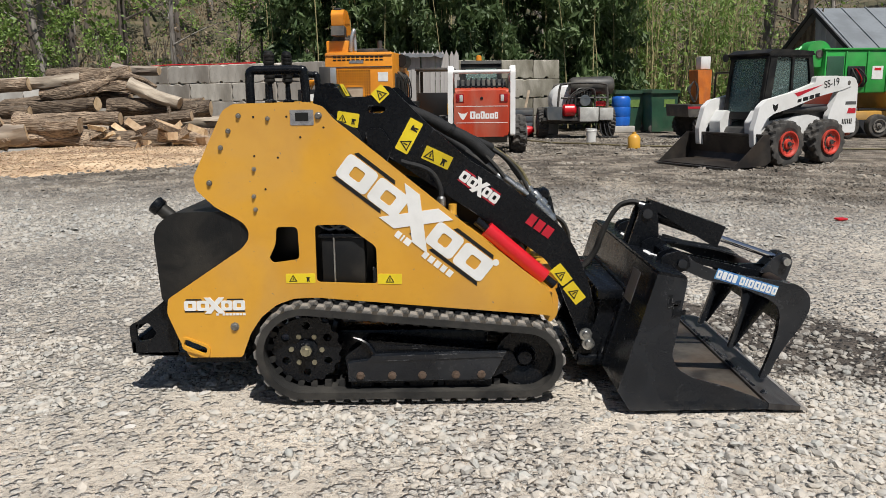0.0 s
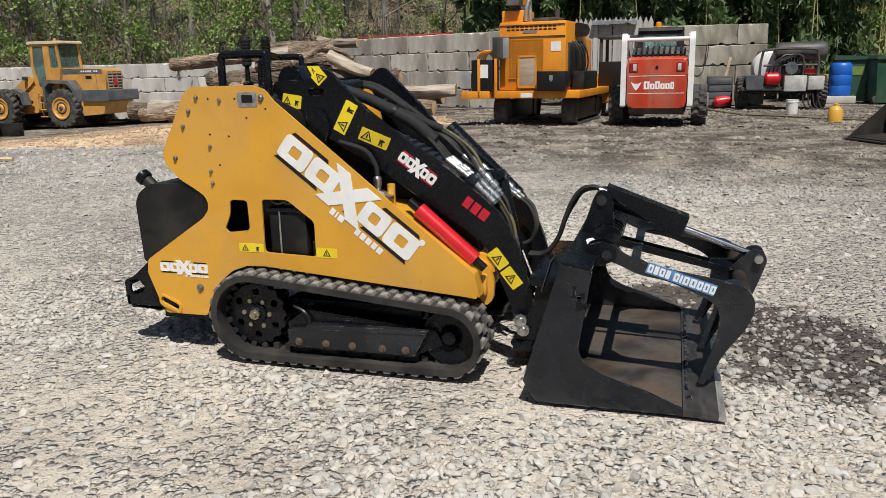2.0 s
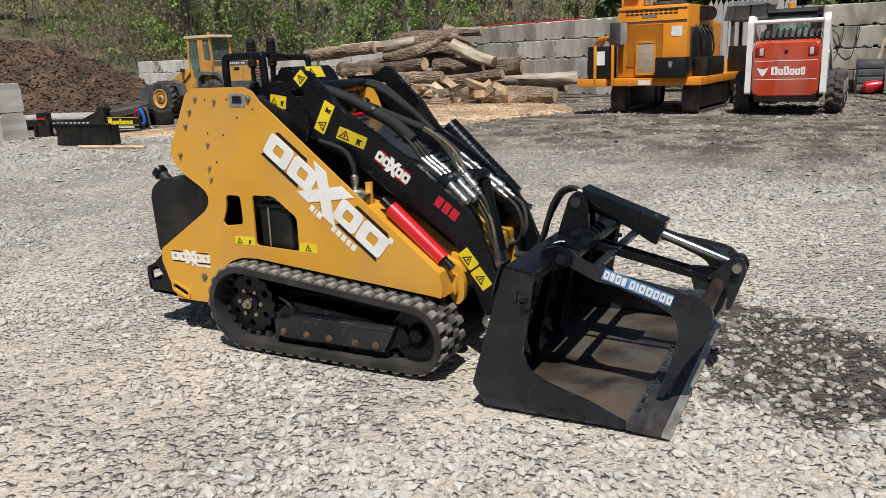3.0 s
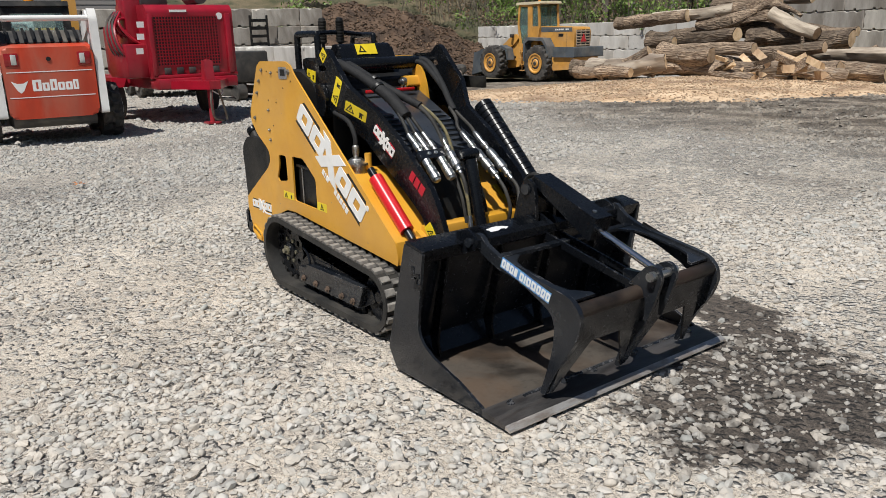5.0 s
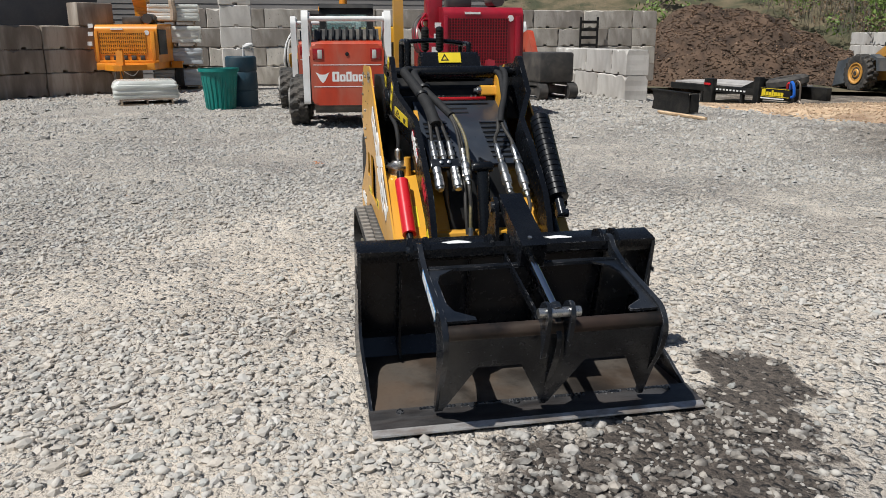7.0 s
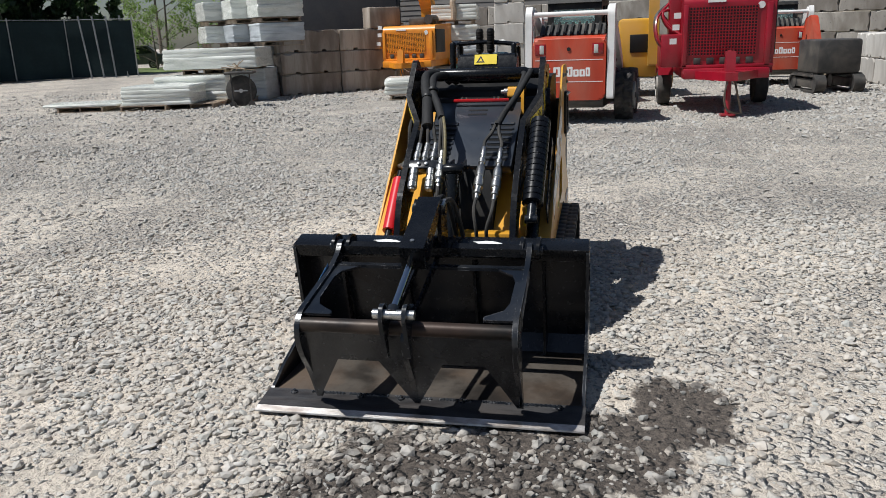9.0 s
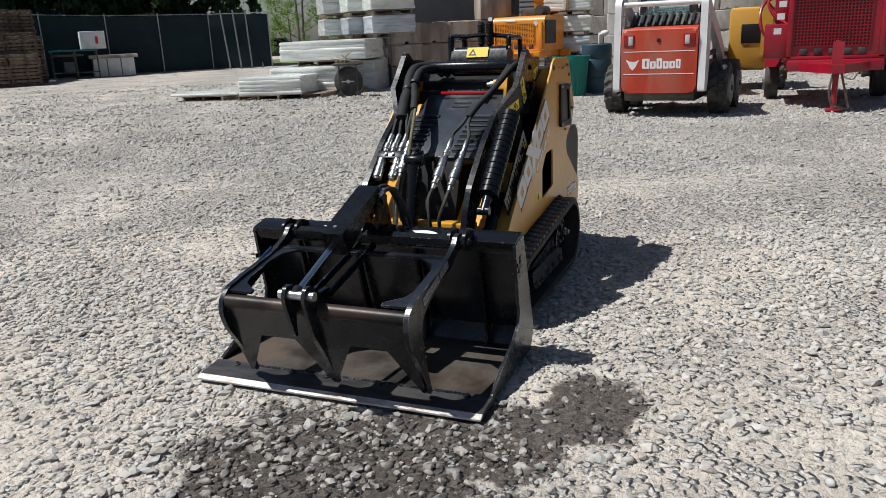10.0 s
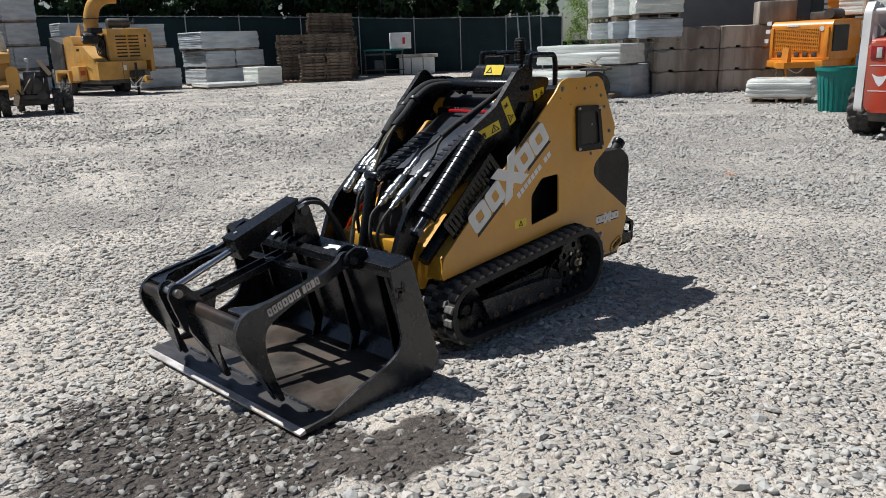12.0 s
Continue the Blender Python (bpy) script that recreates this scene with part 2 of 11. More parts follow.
def tube(bm, pts, r, n=8, steps=6, smooth=True):
    path = spline(pts, steps) if smooth else [Vector(p) for p in pts]
    rings, u = [], None
    for i, p in enumerate(path):
        w = (path[min(i + 1, len(path) - 1)] - path[max(i - 1, 0)]).normalized()
        u = w.orthogonal().normalized() if u is None else (u - w * u.dot(w)).normalized()
        v = w.cross(u)
        rr = r(i / (len(path) - 1)) if callable(r) else r
        rings.append([bm.verts.new(p + (u * math.cos(2 * math.pi * k / n) + v * math.sin(2 * math.pi * k / n)) * rr) for k in range(n)])
    for a, b in zip(rings, rings[1:]):
        for k in range(n):
            bm.faces.new((a[k - 1], a[k], b[k], b[k - 1]))
    bm.faces.new(list(reversed(rings[0])))
    bm.faces.new(rings[-1])
    return bm


B = bmesh.new
M["hose_tan"] = surf("tan_hose_wrap", (0.17, 0.14, 0.06), (0.09, 0.08, 0.05), 60.0, 0.6)
M["bolt_brass"] = surf("zinc_yellow_bolt", (0.40, 0.37, 0.26), (0.28, 0.26, 0.20), 30.0, 0.4, metal=0.8)
M["dull_bolt"] = surf("dull_zinc_bolt", (0.34, 0.33, 0.30), (0.20, 0.19, 0.17), 40.0, 0.42, metal=0.8)
M["rusty_bolt"] = surf("rusty_bolt", (0.17, 0.12, 0.09), (0.10, 0.07, 0.05), 40.0, 0.6, metal=0.5)
M["tube_worn"] = surf("rubbed_tube_paint", (0.010, 0.010, 0.010), (0.045, 0.03, 0.024), 3.0, 0.42, metal=0.3, dust=0.15, bump=0.05)

# the black enamel has little sheen
for k in ("black", "black_worn", "tube_worn", "plastic"):
    for nd in M[k].node_tree.nodes:
        if nd.type == "BSDF_PRINCIPLED":
            nd.inputs["Specular IOR Level"].default_value = 0.5 if k == "black_worn" else 0.27

# ---- ground ----
def damp(nt, co, x, y):
    """Where dark soil was spilled before the bucket."""
    def blob(cx, cy, rx, ry):
        dx = mathn(nt, "MULTIPLY", mathn(nt, "SUBTRACT", x, cx), 1 / rx)
        dy = mathn(nt, "MULTIPLY", mathn(nt, "SUBTRACT", y, cy), 1 / ry)
        return mathn(nt, "ADD", mathn(nt, "MULTIPLY", dx, dx), mathn(nt, "MULTIPLY", dy, dy))
    ragged = mathn(nt, "MULTIPLY", mathn(nt, "SUBTRACT", noise_node(nt, 3.2, 9, co, 0.0, 0.72), 0.5), 4.6)
    d = mathn(nt, "MINIMUM", blob(1.98, 4.07, 0.42, 0.56), blob(1.64, 4.56, 0.30, 0.26))
    d = mathn(nt, "MINIMUM", d, blob(1.30, 4.86, 0.30, 0.19))
    return ramp_node(nt, mathn(nt, "ADD", d, ragged), 1.45, 0.95)


def driven(nt, co, x, y):
    """The dark, driven-over ground towards the logs and the parked machines."""
    drift = noise_node(nt, 0.22, 5, co)
    return ramp_node(nt, mathn(nt, "ADD", mathn(nt, "MULTIPLY_ADD", x, 0.35, y), mathn(nt, "MULTIPLY", drift, 9.0)), 12.2, 17.2)


def worn_grey(nt, co, x, y):
    """Greyer gravel round the pale middle of the yard, most of all on the side of the machines."""
    dx, dy = mathn(nt, "SUBTRACT", x, 1.0), mathn(nt, "SUBTRACT", y, 3.4)
    off = mathn(nt, "SQRT", mathn(nt, "ADD", mathn(nt, "MULTIPLY", dx, dx), mathn(nt, "MULTIPLY", dy, dy)))
    far = ramp_node(nt, mathn(nt, "ADD", off, mathn(nt, "MULTIPLY", noise_node(nt, 0.4, 4, co), 5.0)), 5.2, 9.0)
    side = ramp_node(nt, mathn(nt, "MULTIPLY_ADD", x, -0.5, y), -7.0, 3.0)
    return mathn(nt, "MULTIPLY", far, mathn(nt, "MULTIPLY_ADD", side, 0.75, 0.35))


def mud(nt, co):
    return mix_node(nt, (0.78, 0.73, 0.67), (0.28, 0.25, 0.222), ramp_node(nt, noise_node(nt, 1.3, 8, co, 0.0, 0.70), 0.40, 0.58))


def ground_mat():
    m, nt, b, co = blank("gravel_yard")
    sep = nt.nodes.new("ShaderNodeSeparateXYZ")
    nt.links.new(co, sep.inputs[0])
    x, y = sep.outputs[0], sep.outputs[1]
    dirt = mix_node(nt, (0.62, 0.555, 0.475), (0.52, 0.465, 0.398), ramp_node(nt, noise_node(nt, 0.8, 5, co), 0.38, 0.62))
    dirt = mix_node(nt, dirt, (0.43, 0.395, 0.35), ramp_node(nt, noise_node(nt, 5.0, 6, co, 0.0, 0.7), 0.50, 0.66))
    pits = noise_node(nt, 34, 4, co, 0.0, 0.65)
    # dark flecks: the shade of small gaps painted into the dirt
    dirt = mix_node(nt, dirt, (0.17, 0.15, 0.13), mathn(nt, "MULTIPLY", ramp_node(nt, pits, 0.55, 0.66), 0.9))
    dirt = mix_node(nt, dirt, (0.64, 0.60, 0.545), mathn(nt, "MULTIPLY", ramp_node(nt, pits, 0.44, 0.34), 0.5))
    # pebbles pressed into the dirt
    warp = nt.nodes.new("ShaderNodeTexNoise")
    warp.inputs["Scale"].default_value, warp.inputs["Detail"].default_value = 22.0, 2.0
    nt.links.new(co, warp.inputs["Vector"])
    pushed = nt.nodes.new("ShaderNodeVectorMath")
    pushed.operation = "MULTIPLY_ADD"
    pushed.inputs[1].default_value = (0.045, 0.045, 0.0)
    nt.links.new(warp.outputs["Color"], pushed.inputs[0])
    nt.links.new(co, pushed.inputs[2])
    def pebbles(scale):
        v = nt.nodes.new("ShaderNodeTexVoronoi")
        v.inputs["Scale"].default_value = scale
        nt.links.new(pushed.outputs[0], v.inputs["Vector"])
        g = nt.nodes.new("ShaderNodeSeparateColor")
        nt.links.new(v.outputs["Color"], g.inputs[0])
        return v.outputs["Distance"], g.outputs[0], g.outputs[1]
    d1, r1, k1 = pebbles(27.0)
    stone = mix_node(nt, (0.64, 0.61, 0.56), (0.38, 0.36, 0.335), r1)
    # dark rim round each pebble: crevice shade put into the colour
    stone = mix_node(nt, (0.20, 0.178, 0.155), stone, ramp_node(nt, d1, 0.60, 0.46))
    cover = ramp_node(nt, noise_node(nt, 0.62, 6, co, 0.0, 0.62), 0.36, 0.60)
    shown = mathn(nt, "MULTIPLY", mathn(nt, "LESS_THAN", mathn(nt, "MULTIPLY", k1, 0.85), mathn(nt, "MULTIPLY_ADD", cover, 0.60, 0.22)), ramp_node(nt, d1, 0.66, 0.50))
    col = mix_node(nt, dirt, stone, mathn(nt, "MULTIPLY", shown, 0.88))
    patch = ramp_node(nt, noise_node(nt, 0.55, 4, co, 0.0, 0.6), 0.42, 0.60)
    col = mix_node(nt, col, mix_node(nt, (1.20, 1.19, 1.17), (0.96, 0.95, 0.942), patch), 1.0, "MULTIPLY")
    grey = worn_grey(nt, co, x, y)
    col = mix_node(nt, col, (0.80, 0.815, 0.83), grey, "MULTIPLY")
    # darker, damp and driven-over ground towards the wall of logs and machines
    col = mix_node(nt, col, mud(nt, co), mathn(nt, "MULTIPLY", driven(nt, co, x, y), 1.0), "MULTIPLY")
    # oily soil in front of the bucket
    wet = damp(nt, co, x, y)
    col = mix_node(nt, col, mix_node(nt, (0.046, 0.036, 0.030), (0.13, 0.106, 0.088), ramp_node(nt, pits, 0.42, 0.64)), mathn(nt, "MULTIPLY", wet, 0.94))
    nt.links.new(col, b.inputs["Base Color"])
    b.inputs["Roughness"].default_value = 0.92
    h = mathn(nt, "MULTIPLY", mathn(nt, "MULTIPLY", shown, ramp_node(nt, d1, 0.66, 0.22)), 0.95)
    h = mathn(nt, "ADD", h, mathn(nt, "MULTIPLY", noise_node(nt, 38, 5, co, 0.0, 0.65), 0.9))
    h = mathn(nt, "ADD", h, mathn(nt, "MULTIPLY", noise_node(nt, 7, 3, co), 1.2))
    bump_to(nt, b, h, 1.0, 0.042)
    return m


def ease(f):
    f = max(0.0, min(1.0, f))
    return f * f * (3 - 2 * f)


def height(x, y):
    """Gentle unevenness of the yard."""
    v = 0.020 * noise.noise((x * 0.5, y * 0.5, 0.3)) + 0.008 * noise.noise((x * 2.1, y * 2.1, 1.7))
    f = max(0.0, 1.0 - math.hypot((x - 0.2) / 1.9, (y - 3.8) / 1.2) ** 4)
    drop = max(0.0, 0.7 * (y - x) - 20.0)
    dip = 0.5 * max(0.0, min(1.0, (-x - 9.5) / 8.0)) * max(0.0, min(1.0, (y - 11.0) / 4.5)) * (1.0 - 0.7 * ease((y - 20.0) / 7.0))
    return v * (1 - min(1.0, f)) - 0.002 - 0.042 * min(drop, 18.0) - dip


def spaced(lo, a, b, hi, fine, far):
    left = [a - (a - lo) * (i / far) ** 2 for i in range(far, 0, -1)]
    mid = list(np.linspace(a, b, fine))
    return left + mid + [b + (hi - b) * (i / far) ** 2 for i in range(1, far + 1)]


gx, gy = spaced(-420, -12, 6, 420, 130, 14), spaced(-420, -3, 16, 420, 130, 14)
bm = B()
grid = [[bm.verts.new((x, y, height(max(-60, min(60, x)), max(-60, min(60, y))))) for x in gx] for y in gy]
for j in range(len(gy) - 1):
    for i in range(len(gx) - 1):
        bm.faces.new((grid[j][i], grid[j][i + 1], grid[j + 1][i + 1], grid[j + 1][i]))
M["ground"] = ground_mat()
solo("ground", bm, M["ground"], I4, "pale gravel and dirt yard with dark damp patches", "ground", kind="structure")

# loose stones on the yard
def stone_mat():
    m, nt, b, co = blank("grey_stone")
    rnd = nt.nodes.new("ShaderNodeNewGeometry").outputs["Random Per Island"]
    sep = nt.nodes.new("ShaderNodeSeparateXYZ")
    nt.links.new(co, sep.inputs[0])
    shade = nt.nodes.new("ShaderNodeValToRGB")
    el = shade.color_ramp.elements
    el[0].position, el[0].color = 0.0, (0.24, 0.228, 0.205, 1)
    el[1].position, el[1].color = 1.0, (0.54, 0.52, 0.485, 1)
    for p, c in ((0.10, (0.355, 0.342, 0.318, 1)), (0.35, (0.425, 0.408, 0.376, 1)), (0.5, (0.385, 0.39, 0.368, 1)), (0.65, (0.475, 0.448, 0.405, 1)), (0.88, (0.485, 0.468, 0.435, 1))):
        el.new(p).color = c
    nt.links.new(rnd, shade.inputs[0])
    col = mix_node(nt, shade.outputs[0], (0.54, 0.48, 0.405), mathn(nt, "MULTIPLY", ramp_node(nt, noise_node(nt, 11, 4, co), 0.38, 0.64), 0.66))
    col = mix_node(nt, col, (0.05, 0.041, 0.035), mathn(nt, "MULTIPLY", damp(nt, co, sep.outputs[0], sep.outputs[1]), mathn(nt, "MULTIPLY_ADD", ramp_node(nt, noise_node(nt, 13, 3, co), 0.42, 0.62), 0.52, 0.26)))
    col = mix_node(nt, col, (0.80, 0.815, 0.83), worn_grey(nt, co, sep.outputs[0], sep.outputs[1]), "MULTIPLY")
    col = mix_node(nt, col, mud(nt, co), driven(nt, co, sep.outputs[0], sep.outputs[1]), "MULTIPLY")
    nt.links.new(col, b.inputs["Base Color"])
    b.inputs["Roughness"].default_value = 0.85
    bump_to(nt, b, noise_node(nt, 90, 4, co), 0.35, 0.01)
    return m


M["stone"] = stone_mat()


def stone_bed(name, x0, x1, y0, y1, count, r_lo, r_hi, seed, keep, label, fine=False):
    rs = np.random.RandomState(seed)
    if fine:
        phi = (1 + 5 ** 0.5) / 2
        base = np.array([(-1, phi, 0), (1, phi, 0), (-1, -phi, 0), (1, -phi, 0), (0, -1, phi), (0, 1, phi), (0, -1, -phi), (0, 1, -phi), (phi, 0, -1), (phi, 0, 1), (-phi, 0, -1), (-phi, 0, 1)]) / 1.9
        tri = np.array([(0, 11, 5), (0, 5, 1), (0, 1, 7), (0, 7, 10), (0, 10, 11), (1, 5, 9), (5, 11, 4), (11, 10, 2), (10, 7, 6), (7, 1, 8), (3, 9, 4), (3, 4, 2), (3, 2, 6), (3, 6, 8), (3, 8, 9), (4, 9, 5), (2, 4, 11), (6, 2, 10), (8, 6, 7), (9, 8, 1)])
    else:
        # a six-sided foot and a broken three-cornered top
        ring = [i * math.pi / 3 for i in range(6)]
        base = np.array([(math.cos(a), math.sin(a), -0.55) for a in ring] + [(0.62 * math.cos(a), 0.62 * math.sin(a), 0.62) for a in (0.5, 2.6, 4.7)])
        tri = np.array([(6, 7, 8), (0, 1, 6), (1, 2, 7), (1, 7, 6), (2, 3, 7), (3, 4, 8), (3, 8, 7), (4, 5, 8), (5, 0, 6), (5, 6, 8)])
    k = len(base)
    xs, ys = rs.uniform(x0, x1, count), rs.uniform(y0, y1, count)
    ok = np.array([keep(x, y, rs.rand()) for x, y in zip(xs, ys)])
    xs, ys = xs[ok], ys[ok]
    n = len(xs)
    r = r_lo + (r_hi - r_lo) * rs.rand(n) ** 1.9
    shape = base[None] * (1 + rs.uniform(-0.36, 0.30, (n, k, 3)))
    shape *= np.stack([rs.uniform(0.8, 1.55, n), rs.uniform(0.6, 1.1, n), rs.uniform(0.46, 0.82, n)], 1)[:, None]
    a, t = rs.uniform(0, 6.283, n), rs.uniform(-0.6, 0.6, n)
    x, y, z = shape[..., 0], shape[..., 1], shape[..., 2]
    y, z = y * np.cos(t)[:, None] - z * np.sin(t)[:, None], y * np.sin(t)[:, None] + z * np.cos(t)[:, None]
    x, y = x * np.cos(a)[:, None] - y * np.sin(a)[:, None], x * np.sin(a)[:, None] + y * np.cos(a)[:, None]
    h = np.array([height(p, q) for p, q in zip(xs, ys)])
    v = np.stack([x * r[:, None] + xs[:, None], y * r[:, None] + ys[:, None], z * r[:, None] + (h + r * rs.uniform(-0.12, 0.46, n))[:, None]], 2).reshape(-1, 3)
    f = (tri[None] + k * np.arange(n)[:, None, None]).reshape(-1)
    me = bpy.data.meshes.new(name)
    me.vertices.add(len(v))
    me.vertices.foreach_set("co", v.ravel())
    me.loops.add(len(f))
    me.loops.foreach_set("vertex_index", f)
    me.polygons.add(len(f) // 3)
    me.polygons.foreach_set("loop_start", np.arange(0, len(f), 3))
    me.update(calc_edges=True)
    me.materials.append(M["stone"])
    soft = np.repeat(rs.rand(n) < 0.12, len(tri))
    me.polygons.foreach_set("use_smooth", soft)
    return tagged(new(name, me), label, "gravel", kind="stuff")


def bare(x, y):
    """Under the bucket and the tracks no loose stone lies."""
    return (0.70 < x < 1.56 and 3.07 < y < 4.50) or (-0.85 < x < 0.6 and (3.20 < y < 3.48 or 4.12 < y < 4.40))


def away(x, y):
    return math.hypot((x - 0.2) / 1.15, y - 3.9)


def spread_of(x, y):
    return 0.24 + 2.3 * noise.noise((x * 0.55, y * 0.55, 4.2)) + 1.1 * noise.noise((x * 0.24, y * 0.24, 2.6)) + 0.75 * noise.noise((x * 1.7, y * 1.7, 7.7)) + 0.4 * noise.noise((x * 4.5, y * 4.5, 1.7))


def near_stones(x, y, u):
    if bare(x, y):
        return False
    d = away(x, y)
    f = max(0.07, min(1.0, spread_of(x, y))) * (1.0 if d < 3.3 else max(0.0, 1.0 - (d - 3.3) / 1.7))
    f *= 1.0 - 0.36 * ease((x - 1.5) / 0.9)
    if math.hypot((x - 1.95) / 0.5, (y - 4.1) / 0.6) < 1:
        f = max(f * 0.7, 0.34)
    if math.hypot((x - 1.36) / 0.36, (y - 4.8) / 0.24) < 1:
        f *= 0.12
    return u < f


def mid_stones(x, y, u):
    d = away(x, y)
    if d < 3.3 or d > 11.5:
        return False
    return u < max(0.12, min(1.0, spread_of(x, y))) * min(1.0, (d - 3.3) / 1.7) * min(1.0, (11.5 - d) / 4.5)


def far_stones(x, y, u):
    d = away(x, y)
    if d < 7.0:
        return False
    cover = 0.5 + 1.0 * noise.noise((x * 0.42, y * 0.42, 9.2)) + 0.4 * noise.noise((x * 1.5, y * 1.5, 2.2))
    return u < max(0.08, min(1.0, cover)) * min(1.0, (d - 7.0) / 4.0) * (1.0 if d < 15 else max(0.25, 1.0 - (d - 15) / 16.0))


stone_bed("gravel", -5.8, 6.2, -1.3, 9.1, 120000, 0.008, 0.027, 3, near_stones, "loose pale grey crushed stone", True)
stone_bed("gravel", -6.5, 6.5, -2.0, 9.6, 90000, 0.005, 0.013, 4, near_stones, "fine pale grey stone chips")
stone_bed("gravel", -12.5, 8.0, -7.0, 13.0, 165000, 0.012, 0.036, 6, mid_stones, "loose pale grey crushed stone")
stone_bed("gravel", -20, 8, -25, 25, 135000, 0.020, 0.058, 5, far_stones, "loose pale grey crushed stone")

# ---- the stand-on mini skid steer ----
MACHINE = pose(0, 3.795, 0)
machine = thing("mini_track_loader", MACHINE, "yellow and black stand-on mini track loader parked on gravel", "mini loader")
SIDE = 0.465          # half the width between the yellow side plates

BODY = [(-0.878, 1.318), (-0.560, 1.322), (-0.500, 1.302), (-0.457, 1.250), (0.470, 0.487), (0.488, 0.410), (0.480, 0.372), (0.455, 0.378),
        (-0.560, 0.471), (-0.660, 0.468), (-0.740, 0.440), (-0.810, 0.385), (-0.862, 0.311), (-0.905, 0.200), (-1.140, 0.200), (-1.180, 0.276),
        (-1.228, 0.405), (-1.220, 0.472), (-0.880, 0.695), (-0.848, 0.735), (-0.844, 0.772), (-0.862, 0.806), (-0.900, 0.832), (-0.984, 0.880),
        (-1.060, 0.955), (-1.068, 1.010), (-0.925, 1.290)]
WIN_A = rnd_poly([(-0.725, 0.790), (-0.632, 0.790), (-0.628, 0.645), (-0.745, 0.630), (-0.762, 0.650), (-0.730, 0.715)], 0.022)
WIN_B = rnd_poly([(-0.556, 0.796), (-0.425, 0.797), (-0.291, 0.697), (-0.291, 0.530), (-0.558, 0.541)], 0.02)
WIN_FAR = rnd_poly([(-0.236, 0.700), (-0.330, 0.785), (-0.487, 0.790), (-0.490, 0.565), (-0.236, 0.530)], 0.02)
SLOT = rnd_poly([(-1.155, 0.290), (-1.055, 0.245), (-1.070, 0.215), (-1.165, 0.258)], 0.016)


def side_y(s, a, b):
    return (s * a, s * b) if s * a < s * b else (s * b, s * a)


def bolt_head(bm, x, z, s, y, r=0.012):
    lathe(bm, (x, s * y, z), (0, s, 0), [(0, r * 1.35), (0.003, r * 1.35), (0.003, r), (0.009, r), (0.011, r * 0.8)], 8)


def blocks_logo(parent, x, z, angle, length, height, s, y, bars, ink, name, under=None, flip=False):
    """A maker's mark as plain blocks: four slotted blocks and a large crossing in the middle, with two stripes behind."""
    turn = Matrix.Translation((x, 0, z)) @ Matrix.Rotation(radians(-angle), 4, "Y")
    if flip:
        turn = turn @ Matrix.Scale(-1, 4, (1, 0, 0)) @ Matrix.Translation((-length, 0, 0))
    a, b = side_y(s, y, y + 0.0016)
    c, d = side_y(s, y, y + 0.0028)
    if bars:
        for x0, x1, z0 in ((0.0, 0.33, -0.16), (0.02, 0.30, 1.04), (0.66, 1.0, -0.16), (0.70, 0.98, 1.04), (0.40, 0.47, 1.0), (0.52, 0.58, -0.12)):
            bm = B()
            prism(bm, [(x0 * length, z0 * height), (x1 * length, z0 * height), ((x1 - 0.015) * length, (z0 + 0.14) * height), ((x0 + 0.015) * length, (z0 + 0.14) * height)], a, b, m=turn)
            part("mark_stripe", bm, under or M["decal_black"], parent, smooth=False)
    for x0, x1 in ((0.0, 0.20), (0.21, 0.41), (0.61, 0.79), (0.80, 1.0)):
        w = (x1 - x0) * length
        ring = rnd_poly([(x0 * length, 0), (x1 * length, 0), (x1 * length, height), (x0 * length, height)], height * 0.2)
        hole = rnd_poly([(x0 * length + w * 0.32, height * 0.28), (x1 * length - w * 0.32, height * 0.28), (x1 * length - w * 0.32, height * 0.72), (x0 * length + w * 0.32, height * 0.72)], height * 0.1)
        bm = B()
        prism(bm, ring, c, d, [hole], m=turn)
        part("mark_block", bm, ink, parent, smooth=False)
    bm = B()
    q = 0.5 * length
    for k in (1, -1):
        e, f = side_y(s, y, y + (0.0030 if k > 0 else 0.0034))
        h0, h1, half = -0.30 * height, 1.32 * height, 0.115 * length
        t = 0.052 * length
        prism(bm, [(q - k * half - t, h0), (q - k * half + t, h0), (q + k * half + t, h1), (q + k * half - t, h1)], e, f, m=turn)
    return part("mark_crossing", bm, ink, parent, smooth=False)


def bar_text(parent, x, z, angle, widths, height, gap, s, y, ink, name):
    """Small writing as a row of plain bars."""
    turn = Matrix.Translation((x, 0, z)) @ Matrix.Rotation(radians(-angle), 4, "Y")
    a, b = side_y(s, y, y + 0.0022)
    at, ob = 0.0, None
    for w in widths:
        if w > 0:
            ob = part(name, prism(B(), [(at, 0), (at + w, 0), (at + w, height), (at, height)], a, b, m=turn), ink, parent, smooth=False)
        at += abs(w) + gap
    return ob


